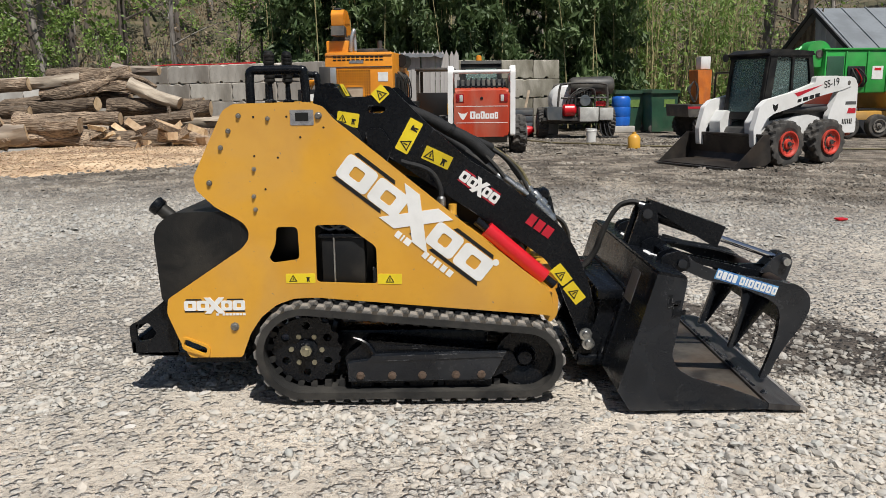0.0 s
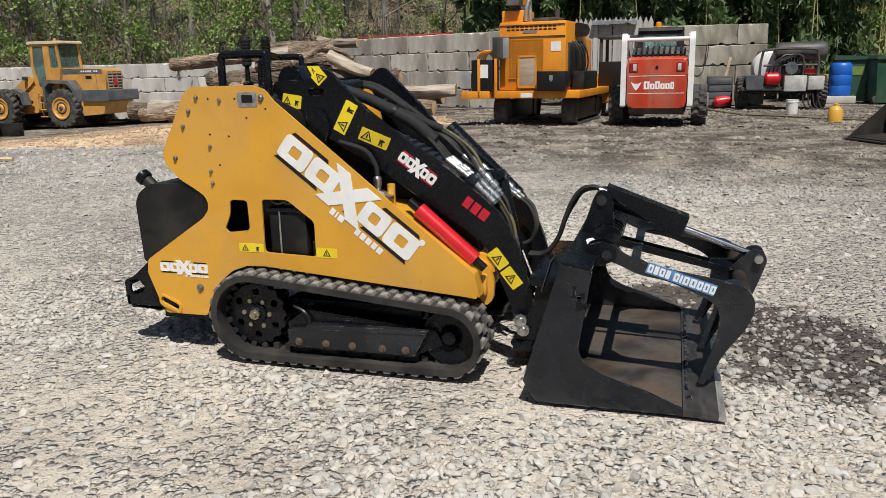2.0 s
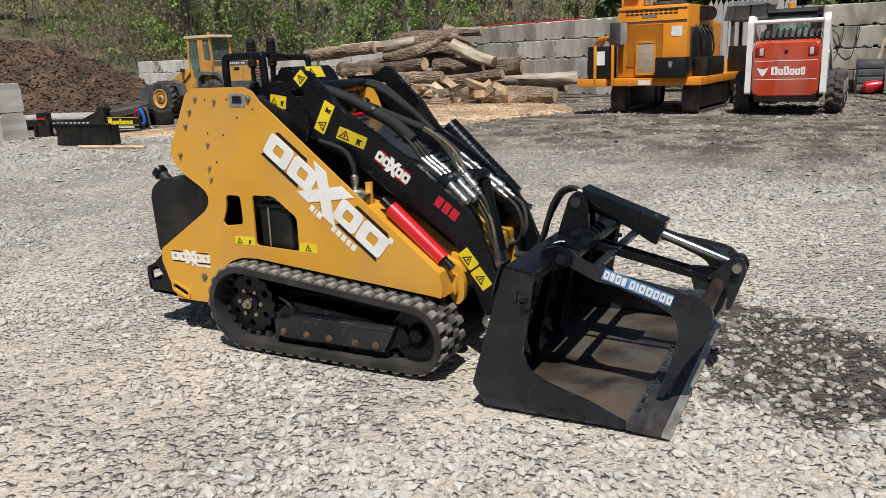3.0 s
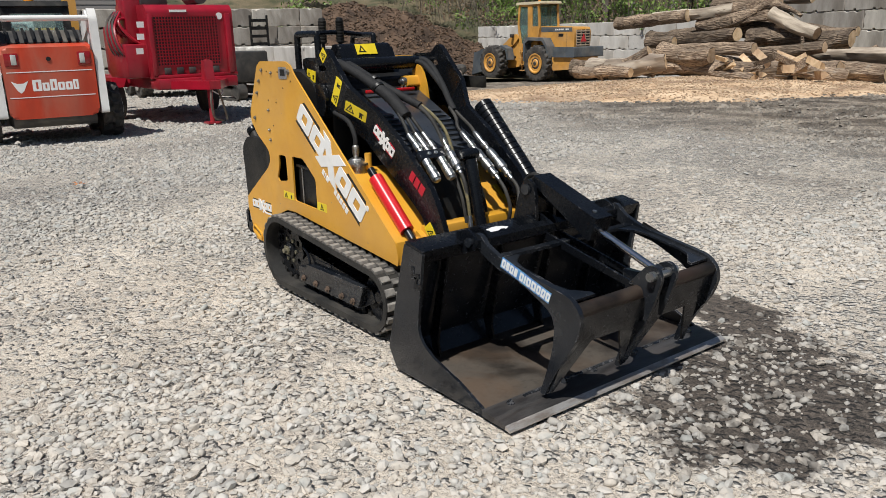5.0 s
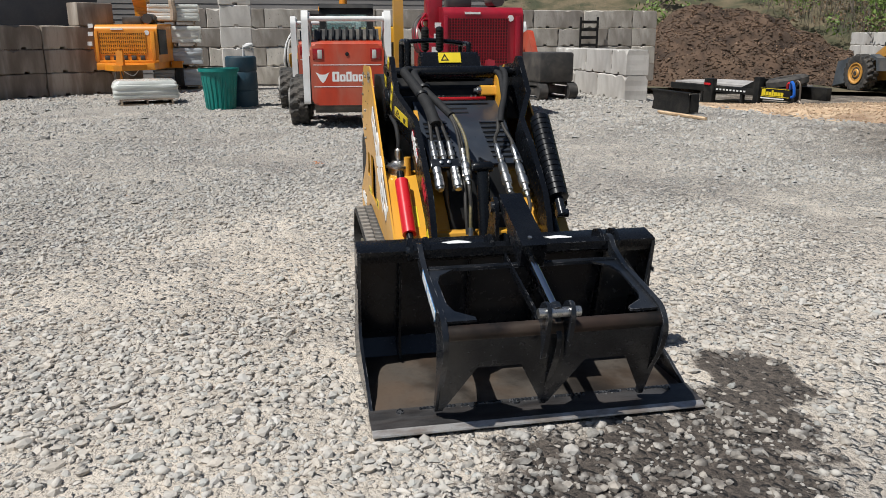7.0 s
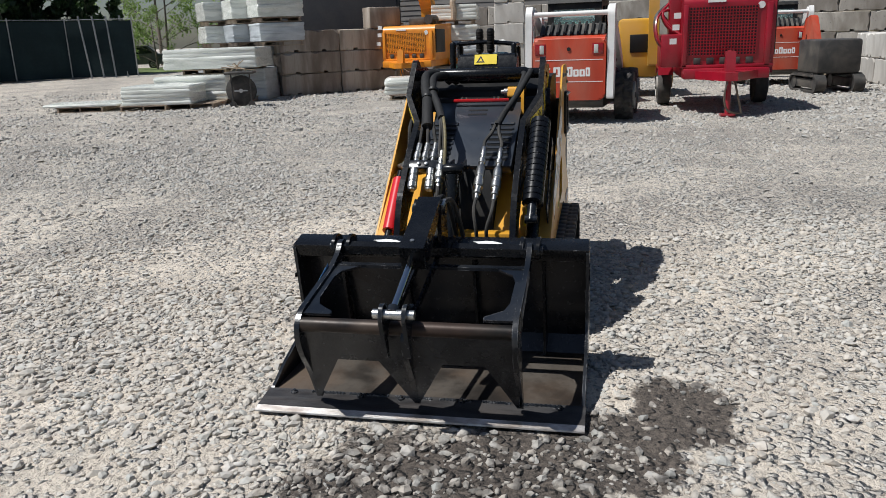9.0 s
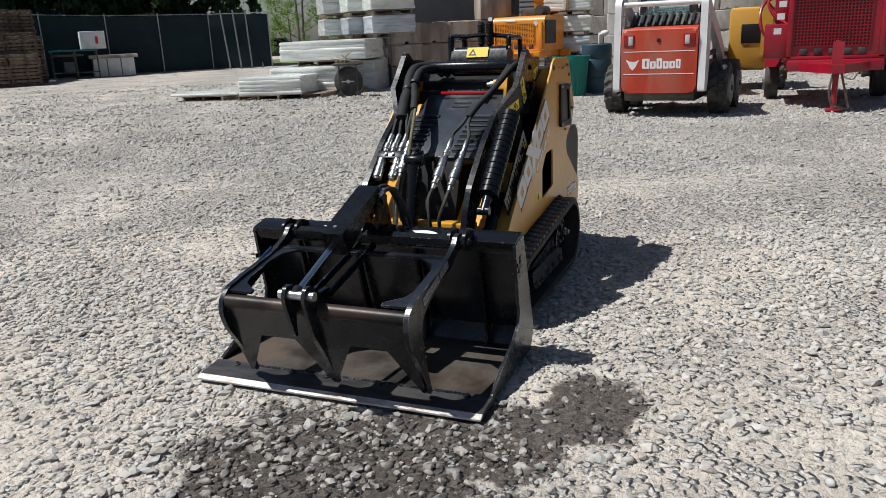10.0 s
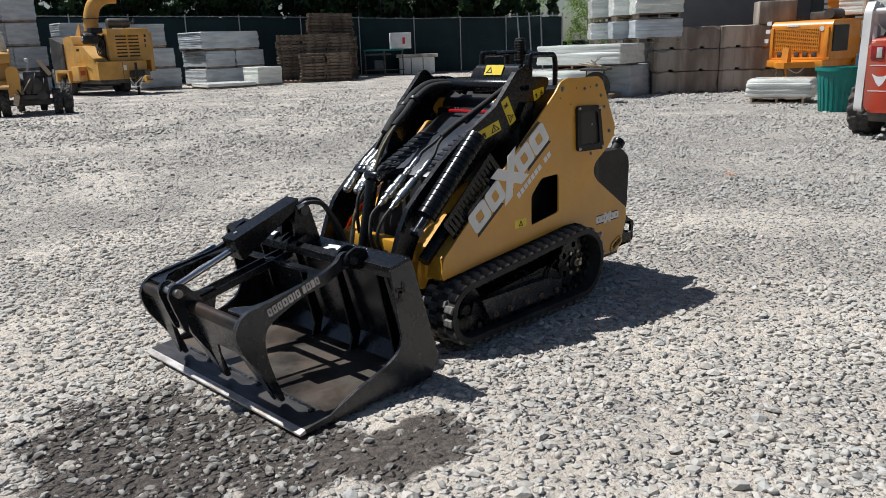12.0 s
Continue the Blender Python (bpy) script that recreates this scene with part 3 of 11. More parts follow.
def warning_label(parent, x, z, angle, length, height, s, y, marks=2):
    turn = Matrix.Translation((x, 0, z)) @ Matrix.Rotation(radians(-angle), 4, "Y")
    a, b = side_y(s, y, y + 0.0016)
    c, d = side_y(s, y, y + 0.0026)
    bm = B()
    prism(bm, rnd_poly([(-length / 2, -height / 2), (length / 2, -height / 2), (length / 2, height / 2), (-length / 2, height / 2)], 0.004, 2), a, b, m=turn)
    lab = part("warning_label", bm, M["decal_yellow"], parent, "yellow warning label with black triangles", smooth=False)
    for i in range(marks):
        cx, r = -length / 2 + length * (i + 0.5) / marks, min(height, length / marks) * 0.42
        if marks > 1 and i == marks - 1:
            # a dark figure beside the sign
            part("figure", lathe(B(), turn @ Vector((cx, c if s > 0 else d, r * 0.62)), (0, s, 0), [(0, r * 0.24), (0.001, r * 0.24)], 8), M["decal_black"], lab, smooth=False)
            part("figure", prism(B(), [(cx - r * 0.42, r * 0.28), (cx - r * 0.30, -r * 0.12), (cx - r * 0.34, -r * 0.9), (cx - r * 0.08, -r * 0.9), (cx, -r * 0.3), (cx + r * 0.16, -r * 0.9), (cx + r * 0.42, -r * 0.9), (cx + r * 0.26, -r * 0.1), (cx + r * 0.62, r * 0.05), (cx + r * 0.56, r * 0.2), (cx + r * 0.2, r * 0.3)], c, d, m=turn), M["decal_black"], lab, smooth=False)
            continue
        tri = [(cx - r, -r * 0.8), (cx + r, -r * 0.8), (cx, r * 0.95)]
        hole = [(cx - r * 0.66, -r * 0.60), (cx + r * 0.66, -r * 0.60), (cx, r * 0.60)]
        part("symbol", prism(B(), tri, c, d, [hole], m=turn), M["decal_black"], lab, smooth=False)
        part("symbol_mark", prism(B(), [(cx - r * 0.12, -r * 0.45), (cx + r * 0.12, -r * 0.45), (cx + r * 0.1, r * 0.25), (cx - r * 0.1, r * 0.25)], c, d, m=turn), M["decal_black"], lab, smooth=False)
    return lab


# side plates
for s, holes, nm in ((-1, [WIN_A, WIN_B, SLOT], "side_panel"), (1, [WIN_FAR, SLOT], "side_panel")):
    bm = B()
    prism(bm, rnd_poly(BODY, 0.012, 2), *side_y(s, SIDE - 0.010, SIDE), holes=holes)
    panel = part(nm, bm, M["yellow"], machine, "yellow painted steel side plate", smooth=False)
    for x, z, r in ((-0.858, 1.268, 0.0085), (-0.735, 1.255, 0.0075), (-0.905, 1.205, 0.0085), (-0.942, 1.135, 0.0085), (-1.00, 0.985, 0.0095), (-0.805, 1.042, 0.0075), (-0.812, 0.925, 0.0075),
                    (-0.808, 0.868, 0.0075), (-0.520, 1.265, 0.012), (-0.931, 0.343, 0.015)):
        bm = B()
        bolt_head(bm, x, z, s, SIDE, r)
        part("bolt", bm, M["dull_bolt"], panel)
    # holes as flat black discs: their inner shade is painted, nothing is cut
    for x, z in ((-0.795, 1.262), (-0.655, 1.262), (-0.60, 1.175), (-0.70, 1.09), (-0.800, 1.098), (-0.76, 0.955), (-0.50, 1.215)):
        part("bolt_hole", lathe(B(), (x, s * SIDE, z), (0, s, 0), [(0, 0.0048), (0.0014, 0.0048)], 8), M["decal_black"], panel)
    bm = B()
    prism(bm, rnd_poly([(-1.170, 0.305), (-1.045, 0.255), (-1.050, 0.198), (-1.175, 0.242)], 0.03), *side_y(s, SIDE, SIDE + 0.008), holes=[SLOT])
    part("tie_down_lug", bm, M["yellow"], panel)
    if s < 0:
        bm = B()
        prism(bm, rnd_poly([(-0.640, 1.225), (-0.540, 1.225), (-0.540, 1.290), (-0.640, 1.290)], 0.006, 2), *side_y(s, SIDE, SIDE + 0.002))
        lab = part("data_plate", bm, M["silver_label"], panel, "silver data plate")
        bm = B()
        box(bm, -0.618, -0.562, *side_y(s, SIDE + 0.002, SIDE + 0.0032), 1.243, 1.278)
        part("print", bm, M["decal_black"], lab)
        blocks_logo(panel, -0.462, 1.018, -38.2, 0.79, 0.115, s, SIDE, True, M["decal_white"], "maker_mark")
        bar_text(panel, -0.213, 0.745, -38.2, [0.024, 0.008, 0.030, -0.055, 0.024, 0.026, 0.026, 0.024, 0.026], 0.030, 0.008, s, SIDE, M["decal_white"], "small_print")
        bm = B()
        lathe(bm, (0.231, -SIDE, 0.620), (0, -1, 0), [(0, 0.015), (0.0022, 0.015)], 14)
        part("round_mark", bm, M["decal_white"], panel)
        blocks_logo(panel, -1.150, 0.418, 0, 0.270, 0.045, s, SIDE, True, M["decal_white"], "maker_mark")
        bar_text(panel, -1.01, 0.395, 0, [0.012, -0.01, 0.012, 0.012, 0.012, 0.012, 0.012, 0.012, 0.012], 0.010, 0.003, s, SIDE, M["decal_white"], "small_print")
        warning_label(panel, -0.628, 0.560, 0, 0.130, 0.042, s, SIDE)
        warning_label(panel, -0.235, 0.552, -1, 0.105, 0.046, s, SIDE, 1)
    else:
        blocks_logo(panel, -0.400, 1.000, -35.0, 0.76, 0.125, s, SIDE, True, M["decal_white"], "maker_mark", flip=False)
        bar_text(panel, -0.415, 0.905, -35.0, [0.03, 0.028, -0.02, 0.03, 0.028, 0.028, 0.028, 0.028, 0.028, 0.028], 0.030, 0.009, s, SIDE, M["decal_white"], "small_print")
        blocks_logo(panel, -1.130, 0.420, 0, 0.250, 0.042, s, SIDE, True, M["decal_white"], "maker_mark")
        warning_label(panel, -0.14, 0.560, 0, 0.10, 0.045, s, SIDE, 1)
        bm = B()
        frame_out = rnd_poly([(-0.645, 1.160), (-0.880, 1.150), (-0.930, 0.885), (-0.655, 0.895)], 0.03)
        frame_in = rnd_poly([(-0.685, 1.125), (-0.855, 1.118), (-0.885, 0.925), (-0.692, 0.930)], 0.025)
        prism(bm, frame_out, *side_y(s, SIDE, SIDE + 0.016), holes=[frame_in])
        vent = part("vent_frame", bm, M["plastic"], panel, "black vent frame with a dark screen")
        bm = B()
        prism(bm, frame_in, *side_y(s, SIDE, SIDE + 0.006))
        part("screen", bm, M["decal_black"], vent)
        for x, z in ((-0.662, 1.145), (-0.868, 1.137), (-0.908, 0.902), (-0.672, 0.910)):
            bm = B()
            bolt_head(bm, x, z, s, SIDE + 0.016, 0.007)
            part("bolt", bm, M["zinc"], vent)

# chassis between the plates
bm = B()
box(bm, -0.90, -0.30, -0.33, 0.33, 0.42, 1.16, 0.02)
box(bm, -0.95, 0.30, -0.453, 0.453, 0.405, 0.425)
box(bm, -0.92, -0.88, -0.453, 0.453, 0.42, 1.10)
box(bm, -1.12, -0.86, -0.30, 0.30, 0.18, 0.45)
part("engine_bay", bm, M["decal_black"], machine, "dark engine compartment")
bm = B()
box(bm, -0.535, -0.345, -0.440, -0.340, 0.53, 0.735, 0.006)
battery = part("battery", bm, M["plastic"], machine, "black battery behind the side opening")
bm = B()
cyl(bm, (-0.478, -0.446, 0.535), (-0.478, -0.446, 0.750), 0.004, n=6)
part("hold_down_rod", bm, M["zinc"], battery)
bm = B()
box(bm, -0.545, -0.335, -0.450, -0.345, 0.735, 0.752, 0.004)
part("hold_down_strap", bm, M["black"], battery)
part("cable_lug", box(B(), -0.31, -0.295, -0.45, -0.40, 0.53, 0.60), M["black"], battery)
bm = B()
for i in range(4):
    tube(bm, [(-0.55 + 0.05 * i, -0.40, 0.79), (-0.50 + 0.05 * i, -0.41, 0.765), (-0.44 + 0.04 * i, -0.40, 0.785), (-0.36 + 0.02 * i, -0.38, 0.76)], 0.006)
part("wire", bm, M["zinc"], battery)

# rear tank with its filler
bm = B()
prism(bm, rnd_poly([(-1.266, 0.755), (-1.245, 0.805), (-1.175, 0.856), (-0.96, 0.858), (-0.84, 0.80), (-0.84, 0.70), (-1.19, 0.455), (-1.250, 0.455)], 0.03), -0.452, 0.452)
bmesh.ops.recalc_face_normals(bm, faces=bm.faces)
tank = part("fuel_tank", bm, M["plastic"], machine, "black moulded plastic fuel tank")
for y in (-0.37, 0.37):
    bm = B()
    cyl(bm, (-1.195, y, 0.815), (-1.262, y, 0.872), 0.030)
    neck = part("filler_neck", bm, M["plastic"], tank)
    bm = B()
    lathe(bm, (-1.250, y, 0.862), (-0.76, 0, 0.65), [(0, 0.036), (0.006, 0.040), (0.034, 0.040), (0.040, 0.033)], 18)
    part("cap", bm, M["black"], neck)

# rear step
bm = B()
for s in (-1, 1):
    prism(bm, rnd_poly([(-1.430, 0.335), (-1.370, 0.360), (-1.255, 0.455), (-1.215, 0.455), (-1.215, 0.180), (-1.425, 0.205)], 0.02), *side_y(s, 0.385, 0.40),
          holes=[rnd_poly([(-1.400, 0.300), (-1.395, 0.335), (-1.345, 0.348), (-1.305, 0.300), (-1.33, 0.268), (-1.395, 0.255)], 0.015)])
box(bm, -1.428, -1.40, -0.40, 0.40, 0.200, 0.262, 0.008)
box(bm, -1.40, -1.05, -0.40, 0.40, 0.190, 0.205)
box(bm, -1.405, -1.385, -0.40, 0.40, 0.315, 0.345, 0.006)
part("rear_step", bm, M["black"], machine, "black folded steel operator platform")
bm = B()
prism(bm, [(-1.17, 0.17), (-0.90, 0.17), (-0.90, 0.23), (-1.17, 0.23)], -0.44, 0.44)
part("belly_plate", bm, M["black"], machine)

# console and control bars behind the hood
bm = B()
prism(bm, rnd_poly([(-0.90, 1.02), (-0.30, 1.02), (-0.36, 1.20), (-0.50, 1.265), (-0.86, 1.265)], 0.02), -0.40, 0.40)
part("console", bm, M["plastic"], machine, "black control console")
bm = B()
prism(bm, rnd_poly([(-0.60, 1.25), (-0.575, 1.395), (-0.490, 1.408), (-0.440, 1.325), (-0.420, 1.25)], 0.03, 6), -0.165, 0.195)
bmesh.ops.bevel(bm, geom=[e for e in bm.edges if abs(e.verts[0].co.y - e.verts[1].co.y) < 1e-5], offset=0.012, segments=2, affect="EDGES")
dash = part("dash_cover", bm, M["black"], machine, "black dash cover with a yellow label")
face = Matrix.Translation((-0.463, 0.008, 1.372)) @ Matrix.Rotation(radians(62), 4, "Y") @ Matrix.Rotation(radians(90), 4, "Z")
bm = B()
box(bm, -0.068, 0.068, -0.032, 0.032, 0.0, 0.003, m=face)
lab = part("warning_label", bm, M["decal_yellow"], dash, "yellow warning label")
bm = B()
prism(bm, [(-0.055, -0.02), (-0.005, -0.02), (-0.03, 0.024)], 0.003, 0.004, [[(-0.043, -0.013), (-0.017, -0.013), (-0.03, 0.010)]], plane="xy", m=face)
part("symbol", bm, M["decal_black"], lab)
bm = B()
lathe(bm, (-0.338, -0.375, 1.292), (0, 1, 0), [(0, 0.030), (0.10, 0.030), (0.115, 0.037), (0.635, 0.037), (0.65, 0.030), (0.75, 0.030)], 20)
part("cross_tube", bm, M["black"], machine, "black cross tube between the lift arms")
bm = B()
tube(bm, [(-0.86, -0.22, 1.26), (-0.86, -0.22, 1.42), (-0.85, -0.22, 1.458), (-0.80, -0.22, 1.462), (-0.64, -0.22, 1.462), (-0.615, -0.22, 1.44), (-0.61, -0.22, 1.26)], 0.020, n=10)
tube(bm, [(-0.86, 0.16, 1.26), (-0.86, 0.16, 1.40), (-0.84, 0.16, 1.445), (-0.78, 0.16, 1.45), (-0.64, 0.16, 1.45), (-0.615, 0.16, 1.43), (-0.61, 0.16, 1.26)], 0.016, n=10)
tube(bm, [(-0.74, -0.22, 1.462), (-0.74, -0.02, 1.470), (-0.74, 0.16, 1.452)], 0.014, n=8)
part("hand_rail", bm, M["black"], machine, "black bent control hand rail")
for x, y in ((-0.800, -0.08), (-0.732, 0.0)):
    bm = B()
    lathe(bm, (x, y, 1.26), (0, 0, 1), [(0, 0.060), (0.012, 0.052), (0.016, 0.044), (0.028, 0.048), (0.034, 0.036), (0.046, 0.040), (0.052, 0.026), (0.066, 0.028), (0.072, 0.014), (0.15, 0.011)], 14)
    lever = part("control_lever", bm, M["black"], machine, "black lever with a rubber boot")
    bm = B()
    lathe(bm, (x, y, 1.405), (0, 0, 1), [(0, 0.016)] + [(0.01 + 0.016 * k + d, r) for k in range(8) for d, r in ((0.0, 0.025), (0.010, 0.025), (0.012, 0.022))] + [(0.145, 0.020), (0.15, 0.010)], 12)
    part("grip", bm, M["plastic"], lever)

# sloping hood with louvres
HOOD_A, HOOD_B = Vector((-0.28, 0, 1.135)), Vector((0.30, 0, 0.855))
hx = (HOOD_B - HOOD_A).normalized()
hz = Vector((-hx.z, 0, hx.x))
HOOD = Matrix(((hx.x, 0, hz.x, HOOD_A.x), (0, 1, 0, 0), (hx.z, 0, hz.z, HOOD_A.z), (0, 0, 0, 1)))
LEN = (HOOD_B - HOOD_A).length
bm = B()
box(bm, 0, LEN, -0.25, 0.25, -0.05, 0.0, 0.008, m=HOOD)
hood = part("hood", bm, M["hood_grey"], machine, "dark grey sheet metal engine hood with louvres")
for i in range(8):
    for y in (-0.160, 0.160):
        x = 0.22 + 0.048 * i
        part("louvre", prism(B(), [(x, 0.0), (x + 0.030, 0.011), (x + 0.034, 0.008), (x + 0.034, 0.0)], y - 0.066, y + 0.066, m=HOOD), M["hood_grey"], hood)
        # black strip laid on the hood for the shade inside each slot
        part("slot", box(B(), x + 0.035, x + 0.046, y - 0.060, y + 0.060, -0.001, 0.0015, m=HOOD), M["decal_black"], hood)
for i in range(2):
    part("slot", box(B(), 0.085 + 0.045 * i, 0.100 + 0.045 * i, -0.055, 0.055, -0.001, 0.002, m=HOOD), M["decal_black"], hood)
bm = B()
box(bm, -0.243, -0.225, -0.150, 0.175, 1.140, 1.158, 0.004)
rim = part("hood_catch", bm, M["red_paint"], hood, "red hood catch bar")
for y in (-0.10, -0.075, 0.09, 0.115):
    bm = B()
    lathe(bm, (-0.234, y, 1.157), (0, 0, 1), [(0, 0.006), (0.012, 0.006)], 8)
    part("bolt", bm, M["zinc"], rim)
bm = B()
prism(bm, [(0.29, 0.835), (0.40, 0.60), (0.44, 0.44), (0.44, 0.30), (-0.20, 0.30), (-0.20, 0.95)], -0.162, 0.162)
part("front_cowl", bm, M["plastic"], machine, "black lower cowl between the arms")

# yellow front decks, crossmember and brackets
for s in (-1, 1):
    bm = B()
    prism(bm, [(-0.03, 0.775), (0.12, 0.752), (0.47, 0.488), (0.49, 0.380), (0.455, 0.378), (0.44, 0.475), (0.11, 0.732), (-0.03, 0.755)], *side_y(s, 0.165, SIDE - 0.010))
    deck = part("front_deck", bm, M["yellow"], machine, "yellow sloping deck plate beside the lift arm")
    bm = B()
    turn = Matrix.Translation((0.33, s * 0.335, 0.594)) @ Matrix.Rotation(radians(37), 4, "Y")
    box(bm, -0.07, 0.07, -0.016, 0.016, 0.001, 0.003, m=turn)
    part("warning_label", bm, M["decal_yellow"], deck, "yellow warning label")
    bm = B()
    prism(bm, rnd_poly([(0.445, 0.53), (0.50, 0.50), (0.530, 0.42), (0.525, 0.335), (0.490, 0.300), (0.455, 0.34)], 0.02), *side_y(s, 0.30, 0.33))
    part("pivot_bracket", bm, M["yellow"], machine, "yellow front bracket")
bm = B()
box(bm, 0.40, 0.50, -0.36, 0.36, 0.36, 0.455, 0.01)
box(bm, 0.45, 0.53, -0.30, 0.30, 0.455, 0.548, 0.008)
part("crossmember", bm, M["yellow"], machine, "yellow front crossmember")
bm = B()
prism(bm, rnd_poly([(-0.36, 1.13), (-0.35, 1.24), (-0.31, 1.285), (-0.26, 1.27), (-0.22, 1.17), (-0.20, 1.06)], 0.02), 0.245, 0.262)
prism(bm, rnd_poly([(-0.36, 1.16), (-0.35, 1.215), (-0.29, 1.22), (-0.27, 1.16)], 0.015), 0.16, 0.245)
part("hinge_bracket", bm, M["yellow"], machine, "yellow lift arm hinge bracket")
bm = B()
prism(bm, rnd_poly([(-0.43, 1.10), (-0.44, 1.20), (-0.34, 1.215), (-0.28, 1.15), (-0.34, 1.08)], 0.02), -0.342, -0.318)
prism(bm, rnd_poly([(-0.19, 1.09), (-0.145, 1.095), (-0.03, 0.99), (0.08, 0.925), (0.06, 0.895), (-0.06, 0.95)], 0.02), -0.262, -0.240)
part("hinge_bracket", bm, M["yellow"], machine, "yellow lift arm hinge bracket")
bm = B()
lathe(bm, (-0.30, 0.16, 1.19), (0, -1, 0), [(0, 0.022), (0.02, 0.022), (0.022, 0.013), (0.04, 0.012)], 10)
part("bolt", bm, M["zinc"], machine)
bm = B()
cyl(bm, (0.045, -0.330, 0.74), (0.045, -0.330, 0.862), 0.019)
part("post", bm, M["yellow"], machine)
bm = B()
lathe(bm, (0.0, -0.375, 0.752), (0, 0, 1), [(0, 0.055), (0.045, 0.055), (0.05, 0.070), (0.062, 0.070), (0.07, 0.045), (0.085, 0.03)], 18)
lathe(bm, (-0.005, -0.372, 0.835), (0, 0, 1), [(0, 0.012), (0.03, 0.02), (0.06, 0.02), (0.07, 0.01)], 10)
part("hydraulic_filter", bm, M["zinc"], machine, "grey hydraulic filter head")
bm = B()
tube(bm, [(-0.005, -0.372, 0.89), (-0.012, -0.37, 0.95), (-0.06, -0.375, 1.02), (-0.18, -0.385, 1.06)], 0.012)
part("hose", bm, M["sheath"], machine)

# lift arms
ARM = [(-0.500, 1.300), (-0.494, 1.328), (-0.450, 1.338), (-0.305, 1.342), (-0.262, 1.385), (-0.222, 1.386), (-0.100, 1.262), (0.060, 1.112), (0.130, 1.052),
       (0.298, 0.945), (0.465, 0.812), (0.548, 0.740), (0.609, 0.640), (0.664, 0.508), (0.704, 0.366), (0.715, 0.240), (0.700, 0.190), (0.672, 0.178),
       (0.640, 0.205), (0.604, 0.300), (0.563, 0.400), (0.521, 0.517), (0.468, 0.600), (0.351, 0.685), (0.222, 0.765), (0.018, 0.902), (-0.207, 1.066), (-0.330, 1.140), (-0.404, 1.205), (-0.476, 1.268)]
def flare(x, z):
    """The arms stand further apart above a bend across them."""
    u = 0.80 * x - 0.59 * z
    return 0.078 * max(0.0, min(1.0, (-0.545 - u) / 0.188))


HOLE = rnd_poly([(-0.318, 1.300), (-0.255, 1.302), (-0.235, 1.285), (-0.262, 1.268), (-0.322, 1.272)], 0.012)
for s in (-1, 1):
    bm = B()
    prism(bm, rnd_poly(ARM, 0.02, 2), *side_y(s, 0.277, 0.307), holes=[HOLE])
    for cut_u in (-0.545, -0.733):
        bmesh.ops.bisect_plane(bm, geom=bm.verts[:] + bm.edges[:] + bm.faces[:], plane_co=(0, 0, -cut_u / 0.59), plane_no=(0.80, 0, -0.59))
    arm = part("lift_arm", bm, M["black"], machine, "black steel lift arm", smooth=False)
    bm = B()
    for x, z, r in ((-0.270, 1.163, 0.030), (0.680, 0.238, 0.022), (0.681, 0.195, 0.018)):
        lathe(bm, (x, s * 0.307, z), (0, s, 0), [(0, r), (0.008, r), (0.010, r * 0.6), (0.018, r * 0.55)], 14)
        part("pin", bm, M["zinc"], arm)
        bm = B()
    bm.free()
    bm = B()
    prism(bm, rnd_poly([(-0.33, 1.20), (-0.26, 1.21), (-0.21, 1.13), (-0.25, 1.03), (-0.31, 1.06)], 0.02), *side_y(s, 0.388, 0.41))
    part("pivot_boss", bm, M["black"], machine)
    warning_label(arm, -0.405, 1.245, -9, 0.095, 0.060, s, 0.307)
    warning_label(arm, -0.142, 1.170, 61, 0.150, 0.062, s, 0.307)
    warning_label(arm, -0.020, 1.072, -27, 0.130, 0.062, s, 0.307)
    if s < 0:
        warning_label(arm, -0.262, 1.352, 42, 0.062, 0.055, s, 0.307, 1)
        warning_label(arm, 0.544, 0.524, -52, 0.095, 0.060, s, 0.307, 1)
        warning_label(arm, 0.606, 0.437, -52, 0.100, 0.060, s, 0.307, 1)
        turn = -36
        blocks_logo(arm, 0.072, 0.975, turn, 0.205, 0.046, s, 0.3075, True, M["decal_white"], "maker_mark", under=M["decal_red"])
        bar_text(arm, 0.375, 0.770, -36, [0.036, 0.036, 0.040], 0.052, 0.009, s, 0.3075, M["decal_red"], "model_mark")
    else:
        bar_text(arm, 0.10, 0.985, -38, [0.030, 0.032, 0.032], 0.046, 0.010, s, 0.3075, M["decal_dim"], "model_mark")
        blocks_logo(arm, 0.245, 0.860, -40, 0.190, 0.038, s, 0.3075, False, M["decal_dim"], "maker_mark")
        warning_label(arm, 0.60, 0.44, -60, 0.10, 0.05, s, 0.307, 1)
    for ob in [arm] + list(arm.children_recursive):
        for v in ob.data.vertices:
            v.co.y += s * flare(v.co.x, v.co.z)

# lift cylinder guard, red, and tilt cylinder
bm = B()
cyl(bm, (0.195, -0.385, 0.757), (0.455, -0.385, 0.533), 0.036, n=20)
guard = part("cylinder_lock", bm, M["red_paint"], machine, "red safety lock on the lift cylinder")
bm = B()
cyl(bm, (0.15, -0.385, 0.795), (0.50, -0.385, 0.495), 0.020)
part("cylinder_rod", bm, M["black"], guard)
bm = B()
cyl(bm, (0.30, 0.37, 0.66), (0.52, 0.37, 0.47), 0.034)
part("lift_cylinder", bm, M["black"], machine)
bm = B()
cyl(bm, (0.500, -0.022, 0.845), (0.580, -0.022, 0.50), 0.033, n=18)
lathe(bm, (0.492, -0.075, 0.868), (0, 1, 0), [(0, 0.020), (0.012, 0.028), (0.094, 0.028), (0.106, 0.020)], 16)
box(bm, 0.30, 0.50, -0.060, -0.048, 0.835, 0.89, 0.004)
box(bm, 0.30, 0.50, 0.004, 0.016, 0.835, 0.89, 0.004)
